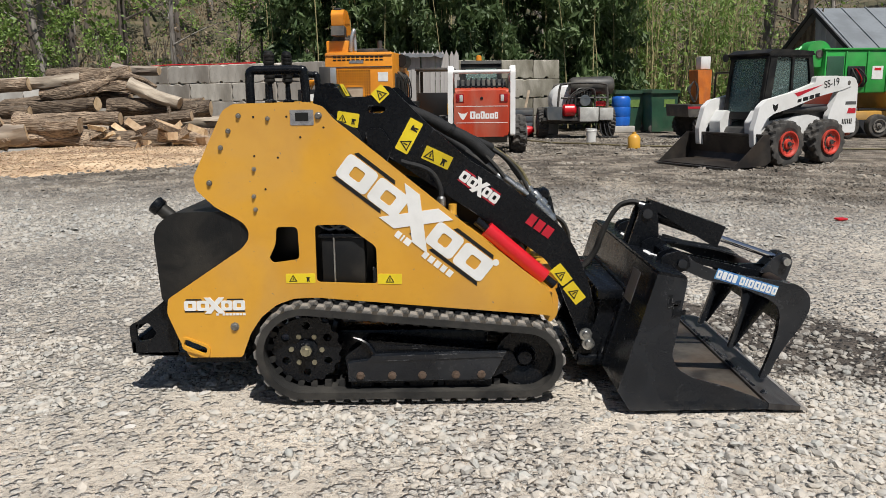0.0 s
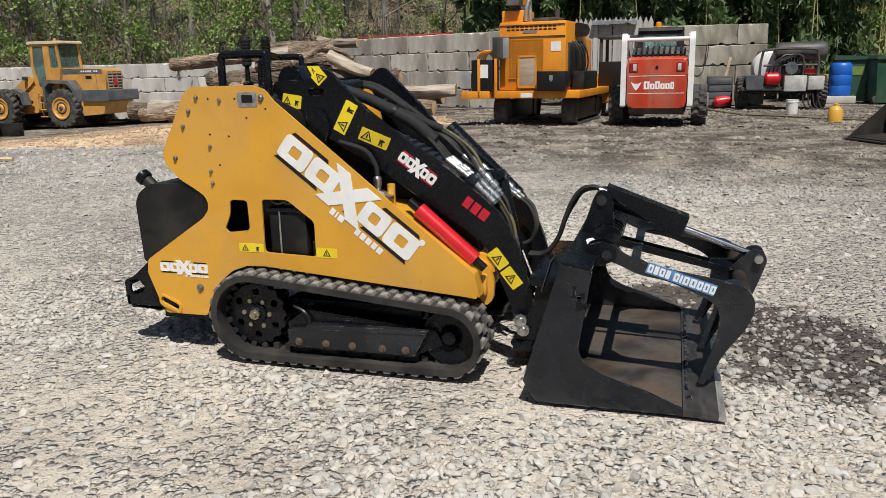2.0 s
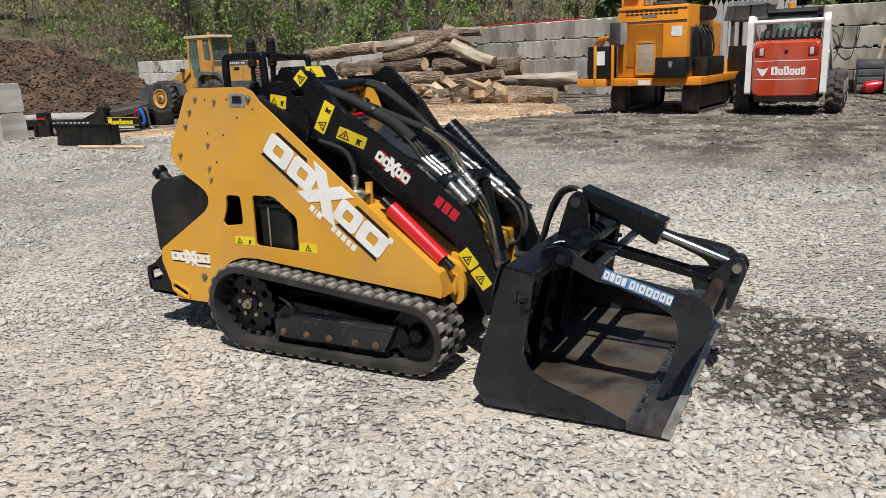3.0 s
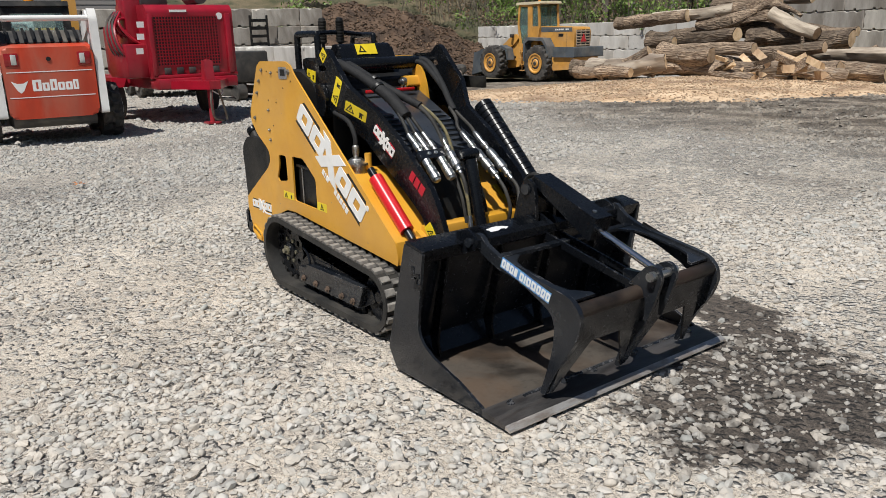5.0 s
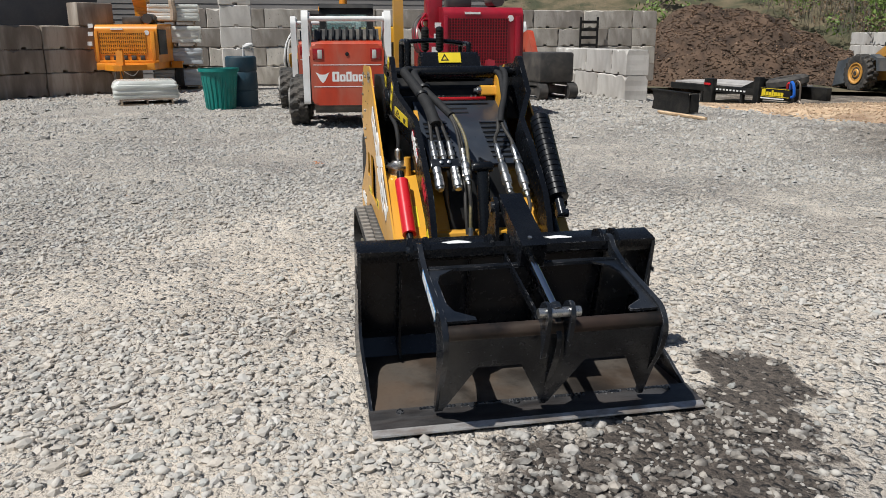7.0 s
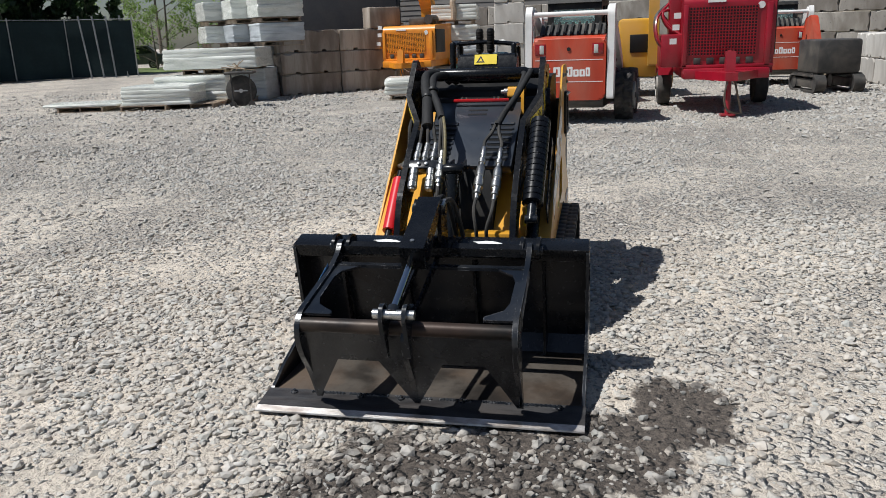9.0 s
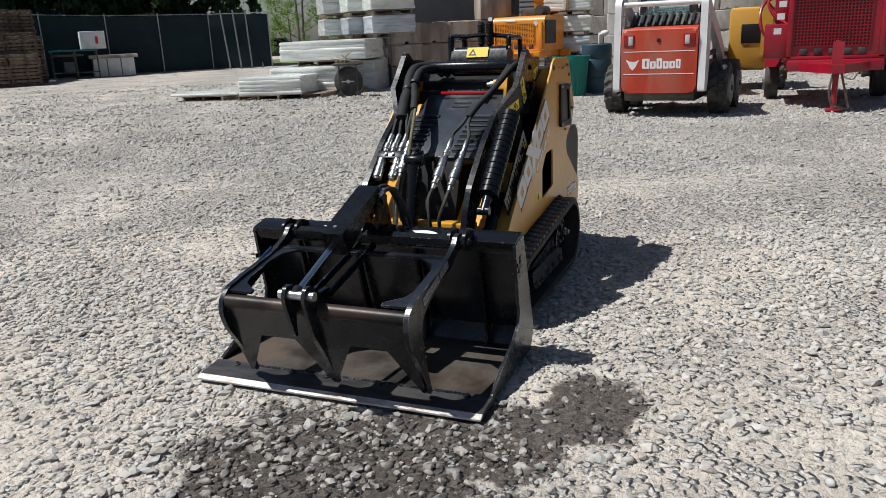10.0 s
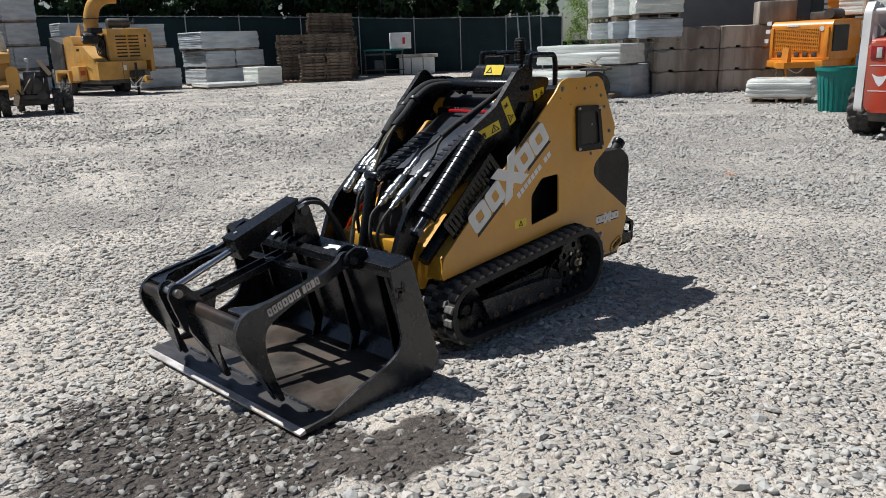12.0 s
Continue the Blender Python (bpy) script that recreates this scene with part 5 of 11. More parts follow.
# toothed plate under the tube
bm = B()
P0, P1 = Vector((1.615, 0, 0.425)), Vector((1.475, 0, 0.075))
pw = (P1 - P0).normalized()
PLATE = Matrix(((pw.x, 0, -pw.z, P0.x), (0, 1, 0, 0), (pw.z, 0, pw.x, P0.z), (0, 0, 0, 1)))
L = (P1 - P0).length
edge = [(0.0, GY[0]), (0.0, GY[2])]
for i in (2, 1, 0):
    y = GY[i]
    edge += ([(L, y)] if i == 2 else [(0.15, y + 0.135), (L, y + 0.015)])
    if i:
        edge += [(L, y - 0.012), (0.15, y - 0.125)]
    else:
        edge += [(L, y)]
prism(bm, edge, -0.005, 0.005, plane="xy", m=PLATE)
part("tooth_plate", bm, M["black_worn"], grapple, "black toothed front plate", smooth=False)
# rear cross bar, corner plates and the middle bars
bm = B()
box(bm, 1.135, 1.175, GY[0], GY[2], 0.548, 0.562)
part("rear_bar", bm, M["black_worn"], grapple, "black rear cross bar with rubbed edge")
g0, g1 = Vector((1.15, 0, 0.556)), Vector((1.585, 0, 0.478))
gx_ = (g1 - g0).normalized()
GM = Matrix(((gx_.x, 0, -gx_.z, g0.x), (0, 1, 0, 0), (gx_.z, 0, gx_.x, g0.z), (0, 0, 0, 1)))
GL = (g1 - g0).length
for y, k in ((GY[0], 1), (GY[2], -1)):
    bm = B()
    prism(bm, [(0.0, y), (GL, y), (GL, y + k * 0.125), (GL - 0.022, y + k * 0.125), (GL - 0.045, y + k * 0.095), (GL - 0.075, y + k * 0.055), (GL - 0.13, y + k * 0.038), (0.13, y + k * 0.038),
               (0.075, y + k * 0.055), (0.045, y + k * 0.095), (0.022, y + k * 0.125), (0.0, y + k * 0.125)], -0.004, 0.006, plane="xy", m=GM)
    part("corner_plate", bm, M["black_worn"], grapple, smooth=False)
for y in (3.732, 3.808):
    bm = B()
    prism(bm, [(1.06, 0.590), (1.58, 0.470), (1.58, 0.440), (1.06, 0.555)], y - 0.005, y + 0.005)
    part("middle_bar", bm, M["black"], grapple)
for y in (3.725, 3.815):
    bm = B()
    prism(bm, rnd_poly([(1.550, 0.465), (1.640, 0.560), (1.690, 0.565), (1.715, 0.520), (1.690, 0.440), (1.655, 0.340), (1.635, 0.330), (1.640, 0.420), (1.600, 0.470)], 0.02, 3), y - 0.008, y + 0.008)
    part("cylinder_lug", bm, M["black_worn"], grapple)
bm = B()
for y0, y1 in ((3.690, 3.850),):
    cyl(bm, (1.675, y0, 0.525), (1.675, y1, 0.525), 0.019)
part("pin", bm, M["zinc"], grapple)
# pivots on the top bar
for y in (GY[0], 3.71, 3.83, GY[2]):
    for d in (-0.035, 0.035):
        bm = B()
        prism(bm, rnd_poly([(0.955, 0.560), (0.955, 0.640), (1.020, 0.665), (1.075, 0.640), (1.085, 0.585), (1.01, 0.555)], 0.02, 3), y + d - 0.007, y + d + 0.007)
        part("pivot_lug", bm, M["black"], bucket)
for y in (GY[0], GY[2]):
    bm = B()
    cyl(bm, (1.045, y - 0.055, 0.608), (1.045, y + 0.055, 0.608), 0.020, n=12)
    part("pin", bm, M["black_worn"], bucket)
# cylinder tower, guard box and rod
for y in (3.705, 3.815):
    bm = B()
    prism(bm, rnd_poly([(0.880, 0.560), (0.950, 0.790), (0.985, 0.825), (1.030, 0.800), (1.040, 0.740), (1.050, 0.560)], 0.025, 3), y - 0.009, y + 0.009)
    part("cylinder_tower", bm, M["black"], bucket)
K0, K1 = Vector((0.985, 0, 0.772)), Vector((1.675, 0, 0.525))
kx = (K1 - K0).normalized()
KM = Matrix(((kx.x, 0, -kx.z, K0.x), (0, 1, 0, 3.762), (kx.z, 0, kx.x, K0.z), (0, 0, 0, 1)))
bm = B()
prism(bm, [(0.01, 0.040), (0.0, 0.066), (0.392, 0.062), (0.392, -0.045), (0.365, -0.045), (0.03, 0.025)], -0.044, 0.058, m=KM)
cg = part("cylinder_guard", bm, M["black"], bucket, "black folded guard over the grapple cylinder", smooth=False)
bm = B()
cyl(bm, KM @ Vector((0.0, 0, 0)), KM @ Vector((0.38, 0, 0)), 0.030)
part("cylinder_barrel", bm, M["black"], cg)
bm = B()
cyl(bm, KM @ Vector((0.38, 0, 0)), KM @ Vector((0.71, 0, 0)), 0.0155)
part("rod", bm, M["chrome"], cg, "bright chrome rod")
bm = B()
cyl(bm, KM @ Vector((0.70, 0, 0)), KM @ Vector((0.735, 0, 0)), 0.026)
part("rod_eye", bm, M["black_worn"], cg)
bm = B()
lathe(bm, (0.985, 3.685, 0.772), (0, 1, 0), [(0, 0.024), (0.152, 0.024)], 12)
part("pin", bm, M["black_worn"], cg)
bm = B()
lathe(bm, KM @ Vector((0.34, 0, 0.061)), KM.to_3x3() @ Vector((0, 0, 1)), [(0, 0.010), (0.006, 0.010)], 6)
part("bolt", bm, M["zinc"], cg)
for dy in (0.0, 0.035):
    bm = B()
    tube(bm, [(0.985, 3.79 + dy, 0.800), (0.94, 3.80 + dy, 0.818 - 0.3 * dy), (0.88, 3.81 + dy, 0.800 - 0.4 * dy), (0.835, 3.82 + dy, 0.740 - 0.6 * dy), (0.80, 3.83 + dy, 0.65), (0.765, 3.84 + dy, 0.55), (0.70, 3.85 + dy, 0.47), (0.62, 3.86 + dy, 0.46)], 0.0115)
    hs = part("hose", bm, M["rubber"], bucket, "black hydraulic hose")
    bm = B()
    cyl(bm, (0.965, 3.79 + dy, 0.806), (1.02, 3.785 + dy, 0.79), 0.013, n=10)
    part("fitting", bm, M["zinc"], hs)
# mark on the side arms
def arm_mark(y, s):
    bm = B()
    tm = Matrix.Translation((1.212, 0, 0.553)) @ Matrix.Rotation(radians(17.5), 4, "Y")
    prism(bm, [(-0.006, -0.024), (0.282, -0.024), (0.284, 0.024), (-0.004, 0.024)], *side_y(s, s * y + 0.011, s * y + 0.0122), m=tm)
    lab = part("arm_mark", bm, M["decal_blue"] if s < 0 else M["decal_black"], grapple, "strip with a row of white blocks", smooth=False)
    at = 0.0
    for i, w in enumerate((0.022, 0.018, 0.022, 0.018, -0.006, 0.022, 0.009, 0.024, 0.026, 0.022, 0.022, 0.022)):
        if w > 0:
            bm = B()
            ring = rnd_poly([(at, -0.018), (at + w, -0.018), (at + w, 0.018), (at, 0.018)], 0.004, 2)
            gap = [[(at + w * 0.38, -0.008), (at + w * 0.66, -0.008), (at + w * 0.66, 0.009), (at + w * 0.38, 0.009)]] if w > 0.02 else []
            prism(bm, ring, *side_y(s, s * y + 0.0122, s * y + 0.0136), gap, m=tm)
            part("block", bm, M["decal_white"] if s < 0 else M["silver_label"], lab, smooth=False)
        at += abs(w) + 0.0045


arm_mark(GY[0], -1)
arm_mark(GY[2], 1)

# ---- yard materials ----
M["concrete"] = surf("cast_concrete", (0.52, 0.485, 0.43), (0.33, 0.30, 0.26), 1.7, 0.9, bump=0.8, bscale=14, spread=0.24, stretch=(1, 1, 0.42), dust=0.75, dust_colour=(0.17, 0.145, 0.115), specks=0.4, speck_colour=(0.12, 0.105, 0.085))
M["concrete_old"] = surf("mossy_concrete", (0.36, 0.335, 0.285), (0.20, 0.185, 0.145), 1.5, 0.92, bump=0.9, bscale=12, spread=0.20, stretch=(1, 1, 0.42), dust=0.85, dust_colour=(0.10, 0.088, 0.062), specks=0.5, speck_colour=(0.085, 0.085, 0.055))
M["concrete_new"] = surf("pale_concrete", (0.60, 0.58, 0.54), (0.44, 0.42, 0.39), 1.4, 0.88, bump=0.35, bscale=16, spread=0.14, stretch=(1, 1, 0.5), dust=0.4, dust_colour=(0.32, 0.28, 0.23), specks=0.2, speck_colour=(0.25, 0.22, 0.19))
M["concrete_brown"] = surf("stained_concrete", (0.43, 0.38, 0.32), (0.25, 0.205, 0.165), 2.4, 0.9, bump=0.9, bscale=14, spread=0.20, stretch=(1, 1, 0.22), dust=0.75, dust_colour=(0.15, 0.115, 0.088))
def bark_mat(name, base, crack, spread):
    """Furrowed bark: long plates with dark cracks between them, a little lichen."""
    m, nt, b, co = blank(name)
    mp = nt.nodes.new("ShaderNodeMapping")
    mp.inputs["Scale"].default_value = (0.085, 1.0, 1.0)
    nt.links.new(co, mp.inputs[0])
    v = nt.nodes.new("ShaderNodeTexVoronoi")
    v.feature = "DISTANCE_TO_EDGE"
    v.inputs["Scale"].default_value = 27.0
    nt.links.new(mp.outputs[0], v.inputs["Vector"])
    grain = noise_node(nt, 24.0, 6.0, mp.outputs[0], 0.0, 0.7)
    edge = mathn(nt, "ADD", v.outputs["Distance"], mathn(nt, "MULTIPLY", mathn(nt, "SUBTRACT", grain, 0.5), 0.55))
    col = mix_node(nt, base, tuple(c * 0.5 for c in base), ramp_node(nt, noise_node(nt, 2.2, 5.0, co), 0.35, 0.65))
    col = mix_node(nt, col, (0.30, 0.27, 0.22), mathn(nt, "MULTIPLY", ramp_node(nt, noise_node(nt, 3.1, 6.0, co, 0.0, 0.7), 0.56, 0.68), 0.55))
    col = mix_node(nt, crack, col, ramp_node(nt, edge, 0.02, 0.13))
    hsv = nt.nodes.new("ShaderNodeHueSaturation")
    rnd = nt.nodes.new("ShaderNodeObjectInfo").outputs["Random"]
    nt.links.new(mathn(nt, "MULTIPLY_ADD", rnd, 2 * spread, 1.0 - spread), hsv.inputs["Value"])
    nt.links.new(col, hsv.inputs["Color"])
    nt.links.new(hsv.outputs[0], b.inputs["Base Color"])
    b.inputs["Roughness"].default_value = 0.92
    bump_to(nt, b, edge, 1.0, 0.05)
    return m


M["bark"] = bark_mat("log_bark", (0.40, 0.30, 0.21), (0.105, 0.072, 0.050), 0.42)
M["bare_log"] = surf("bare_grey_log", (0.44, 0.375, 0.30), (0.20, 0.16, 0.125), 5.0, 0.85, bump=0.7, bscale=14, spread=0.25, stretch=(0.16, 1, 1), dust=0.4, dust_colour=(0.16, 0.125, 0.095))
M["cut_wood"] = surf("fresh_cut_wood", (0.60, 0.45, 0.29), (0.42, 0.28, 0.165), 5.0, 0.85, bump=0.3, bscale=40, spread=0.25)
M["chips"] = surf("wood_chips", (0.68, 0.51, 0.34), (0.52, 0.36, 0.225), 1.0, 0.95, bump=1.0, bscale=22, dust=0.85, dust_colour=(0.17, 0.105, 0.068), specks=0.8, speck_colour=(0.66, 0.52, 0.36))
M["mulch"] = surf("brown_mulch", (0.105, 0.066, 0.043), (0.038, 0.025, 0.018), 1.2, 0.95, bump=1.0, bscale=16, specks=0.7, speck_colour=(0.24, 0.17, 0.12), dust=0.35, dust_colour=(0.16, 0.11, 0.075))
M["litter"] = surf("leaf_litter", (0.15, 0.118, 0.072), (0.050, 0.054, 0.028), 0.7, 0.95, bump=0.8, bscale=8, specks=0.7, speck_colour=(0.22, 0.15, 0.10), dust=0.6, dust_colour=(0.045, 0.05, 0.022))
M["grass"] = surf("rough_grass", (0.13, 0.17, 0.05), (0.07, 0.10, 0.03), 1.0, 0.9, bump=0.8, bscale=30)
M["trunk"] = surf("tree_bark", (0.15, 0.125, 0.105), (0.075, 0.062, 0.052), 2.5, 0.92, bump=0.8, bscale=12, stretch=(1, 1, 0.25), spread=0.3)
M["trunk_pale"] = surf("pale_tree_bark", (0.34, 0.31, 0.28), (0.20, 0.18, 0.16), 2.5, 0.9, bump=0.5, bscale=12, stretch=(1, 1, 0.3), spread=0.2)
M["leaf_spring"] = leaf_mat("spring_leaf", (0.29, 0.41, 0.10), (0.13, 0.22, 0.05))
M["leaf_dark"] = leaf_mat("dark_leaf", (0.055, 0.105, 0.030), (0.022, 0.050, 0.018))
M["leaf_bamboo"] = leaf_mat("long_leaf", (0.085, 0.145, 0.045), (0.17, 0.235, 0.095))
M["leaf_thicket"] = leaf_mat("thicket_leaf", (0.065, 0.115, 0.036), (0.13, 0.185, 0.075))
M["leaf_dry"] = leaf_mat("dry_leaf", (0.34, 0.225, 0.145), (0.19, 0.155, 0.09))
M["pale_wood"] = surf("weathered_pale_wood", (0.46, 0.44, 0.42), (0.33, 0.31, 0.30), 3.0, 0.85, bump=0.3, bscale=30, stretch=(1, 1, 0.12), spread=0.12)
M["pallet"] = surf("pallet_wood", (0.38, 0.30, 0.22), (0.24, 0.18, 0.13), 3.0, 0.85, bump=0.3, bscale=30, spread=0.3)
M["pallet_dark"] = surf("old_pallet_wood", (0.19, 0.145, 0.105), (0.10, 0.075, 0.055), 3.0, 0.88, bump=0.3, bscale=30, spread=0.35)
M["screen_green"] = surf("dark_green_screen", (0.0045, 0.0165, 0.0195), (0.008, 0.024, 0.028), 0.8, 0.9, bump=0.2, bscale=90)
M["galv"] = surf("galvanised_steel", (0.42, 0.43, 0.43), (0.30, 0.31, 0.31), 8.0, 0.45, metal=0.7)
M["siding"] = surf("grey_siding", (0.25, 0.235, 0.225), (0.19, 0.18, 0.17), 1.5, 0.7, stretch=(1, 0.2, 1))
M["dark_wall"] = surf("dark_building", (0.020, 0.022, 0.028), (0.03, 0.03, 0.034), 1.5, 0.8)
M["roof_grey"] = surf("grey_roof_sheet", (0.22, 0.24, 0.26), (0.17, 0.185, 0.20), 1.2, 0.55, metal=0.2)
M["tarp_pale"] = surf("weathered_grey_tarp", (0.50, 0.51, 0.52), (0.30, 0.31, 0.32), 1.2, 0.7, bump=0.5, bscale=4, stretch=(1, 1, 0.2))
M["tarp"] = surf("grey_tarp", (0.12, 0.125, 0.135), (0.08, 0.085, 0.09), 1.5, 0.6, bump=0.8, bscale=3, stretch=(1, 1, 0.2))
M["orange"] = surf("orange_paint", (0.78, 0.295, 0.016), (0.68, 0.235, 0.014), 2.0, 0.38, coat=0.2, dust=0.18, dust_colour=(0.22, 0.14, 0.08))
M["bob_red"] = surf("orange_red_paint", (0.50, 0.046, 0.013), (0.40, 0.038, 0.013), 3.0, 0.42, coat=0.15, dust=0.42, dust_colour=(0.36, 0.19, 0.13), stretch=(1, 1, 0.28))
M["crimson"] = surf("crimson_paint", (0.34, 0.006, 0.022), (0.24, 0.006, 0.016), 2.0, 0.36, coat=0.25, dust=0.2, dust_colour=(0.25, 0.08, 0.07))
M["white_paint"] = surf("white_paint", (0.76, 0.76, 0.75), (0.66, 0.66, 0.64), 2.0, 0.4, dust=0.2, dust_colour=(0.40, 0.36, 0.31))
M["green_paint"] = surf("green_paint", (0.03, 0.36, 0.06), (0.025, 0.28, 0.05), 2.0, 0.4, dust=0.12)
M["dark_green"] = surf("dark_green_plastic", (0.020, 0.075, 0.040), (0.015, 0.055, 0.030), 2.0, 0.5, dust=0.15)
M["blue_plastic"] = surf("blue_plastic", (0.015, 0.13, 0.55), (0.015, 0.10, 0.45), 2.0, 0.42)
M["blue_dull"] = surf("dull_blue_plastic", (0.018, 0.062, 0.095), (0.014, 0.045, 0.07), 2.0, 0.5, dust=0.2)
M["teal"] = surf("teal_plastic", (0.005, 0.205, 0.175), (0.005, 0.155, 0.135), 2.0, 0.42, dust=0.06, dust_colour=(0.2, 0.34, 0.31))
M["yellow2"] = surf("machine_yellow", (0.62, 0.33, 0.05), (0.58, 0.32, 0.02), 2.0, 0.42, dust=0.22)
M["loader_orange"] = surf("faded_orange_paint", (0.63, 0.315, 0.06), (0.49, 0.24, 0.05), 1.8, 0.5, dust=0.25)
M["cream"] = surf("faded_cream_paint", (0.66, 0.58, 0.40), (0.52, 0.44, 0.30), 2.0, 0.5, dust=0.3)
M["ochre"] = surf("faded_ochre_paint", (0.60, 0.315, 0.06), (0.46, 0.25, 0.04), 1.8, 0.5, dust=0.28)
M["dark_metal"] = surf("dark_metal", (0.030, 0.030, 0.031), (0.050, 0.047, 0.044), 3.0, 0.5, dust=0.25)
M["grey_metal"] = surf("grey_blue_metal", (0.085, 0.10, 0.115), (0.06, 0.07, 0.08), 2.0, 0.5, dust=0.3)
M["glass"] = surf("dark_glass", (0.015, 0.02, 0.022), (0.02, 0.028, 0.03), 2.0, 0.06, coat=0.5)
M["glass_clear"] = glass_mat("clear_glass", (0.40, 0.56, 0.54))
M["rim_red"] = surf("red_rim", (0.60, 0.045, 0.025), (0.45, 0.04, 0.025), 3.0, 0.42, dust=0.2)
M["lamp_red"] = surf("red_lamp", (0.30, 0.008, 0.010), None, 8.0, 0.2, coat=0.5)
M["lamp_white"] = surf("clear_lamp", (0.55, 0.55, 0.52), None, 8.0, 0.2, coat=0.5)
M["alu"] = surf("aluminium_box", (0.52, 0.53, 0.54), (0.42, 0.43, 0.44), 3.0, 0.35, metal=0.6)
M["wrap"] = surf("plastic_wrapped_stone", (0.76, 0.77, 0.72), (0.60, 0.62, 0.57), 1.6, 0.28, bump=0.7, bscale=7, stretch=(1, 1, 5), spread=0.10, coat=0.4)
# darker copy of the film above: shade put into its colour
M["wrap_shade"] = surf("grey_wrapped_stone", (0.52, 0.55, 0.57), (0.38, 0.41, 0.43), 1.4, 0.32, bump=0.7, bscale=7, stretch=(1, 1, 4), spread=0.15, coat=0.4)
M["alu_tan"] = surf("tan_cooler_fins", (0.42, 0.33, 0.24), (0.33, 0.25, 0.18), 6.0, 0.6, stretch=(1, 1, 8))
M["bamboo"] = surf("pale_cane", (0.42, 0.36, 0.18), (0.28, 0.25, 0.12), 5.0, 0.6)

# ---- block walls: every block is a piece of its wall ----
BL, BH = 1.83, 0.61


def block_mesh(name, mat, lx, seed, rough_end=False):
    """A cast block with chipped arrises, two lifting notches in its foot and, where it was split, a rough end."""
    rnd = random.Random(seed)
    ly, lz = 0.60, BH - 0.014
    x0, x1 = -lx / 2 + 0.008, lx / 2 - 0.008
    outline = []
    def run(ax, az, bx, bz, n):
        for i in range(n):
            f = i / n
            outline.append((ax + (bx - ax) * f, az + (bz - az) * f))
    cuts = [x0] + ([x0 + lx * 0.27, x0 + lx * 0.73] if lx > 1.2 else [x0 + lx * 0.5])
    at = x0
    for c in cuts[1:]:
        run(at, 0, c - 0.07, 0, 4)
        outline.extend([(c - 0.07, 0), (c - 0.055, 0.055), (c + 0.055, 0.055), (c + 0.07, 0)])
        at = c + 0.07
    run(at, 0, x1, 0, 4)
    run(x1, 0, x1, lz, 5)
    run(x1, lz, x0, lz, 12)
    run(x0, lz, x0, 0, 5)
    bm = B()
    cx, cz = 0.0, lz / 2
    rings = [[], [], [], []]
    for k, (x, z) in enumerate(outline):
        chip = 0.012 + 0.035 * max(0.0, noise.noise((x * 2.6 + seed, z * 5.0, 0.7))) + (0.05 if rnd.random() < 0.06 else 0.0)
        jx, jz = rnd.uniform(-0.006, 0.006), rnd.uniform(-0.006, 0.006)
        sx, sz = (1 if x < cx else -1), (1 if z < cz else -1)
        ex = 1 if min(abs(x - x0), abs(x - x1)) < 0.01 else 0
        ez = 1 if min(abs(z), abs(z - lz)) < 0.06 else 0
        for r, (y, c) in enumerate(((-ly / 2, chip), (-ly / 2 + chip, 0.0), (ly / 2 - chip, 0.0), (ly / 2, chip))):
            rings[r].append(bm.verts.new((x + jx + sx * ex * c, y, z + jz + sz * ez * c)))
    n = len(outline)
    for p, q in zip(rings, rings[1:]):
        for k in range(n):
            bm.faces.new((p[k - 1], p[k], q[k], q[k - 1]))
    bm.faces.new(list(reversed(rings[0])))
    bm.faces.new(rings[-1])
    if rough_end:
        rows = [[bm.verts.new((x0 - 0.01 - (0.0 if j in (0, 9) or i in (0, 9) else 0.045 + 0.05 * noise.noise((i * 0.9, j * 0.9, seed)) + 0.03 * rnd.random()), -ly / 2 + 0.01 + (ly - 0.02) * i / 9, 0.01 + (lz - 0.02) * j / 9)) for i in range(10)] for j in range(10)]
        for j in range(9):
            for i in range(9):
                bm.faces.new((rows[j][i], rows[j][i + 1], rows[j + 1][i + 1], rows[j + 1][i]))
    bmesh.ops.recalc_face_normals(bm, faces=bm.faces)
    return finish(name, bm, mat, False)


BLOCK = {k: ([block_mesh("block", M[k], BL, 3 + i) for i in range(4)], [block_mesh("block", M[k], BL / 2, 13 + i) for i in range(2)], block_mesh("block", M[k], BL, 31, True)) for k in ("concrete", "concrete_new", "concrete_brown", "concrete_old")}


def block_wall(name, a, b, courses, mat, label, lean=0.012, step=0, seed=1, z0=0.0, split=False):
    rnd = random.Random(seed)
    a, b = Vector((*a, 0)), Vector((*b, 0))
    w = (b - a).normalized()
    ang = math.degrees(math.atan2(w.y, w.x))
    L = (b - a).length
    root = thing(name, pose(a.x, a.y, z0, 0, 0, ang), label, "block wall", kind="structure")
    for c in range(courses):
        at = 0.0
        half = c % 2
        end = L - step * c * BL / 2
        while at < end - 0.3:
            if half or end - at < BL * 0.8:
                me, ln = rnd.choice(BLOCK[mat][1]), BL / 2
            else:
                me, ln = rnd.choice(BLOCK[mat][0]), BL
            if split and at == 0.0 and c == 1:
                me, ln = BLOCK[mat][2], BL
            half = 0
            piece("block", me, root, pose(at + ln / 2, rnd.uniform(-1, 1) * lean, c * BH, rnd.uniform(-0.25, 0.25), 0, rnd.uniform(-0.5, 0.5)))
            at += ln
    return root


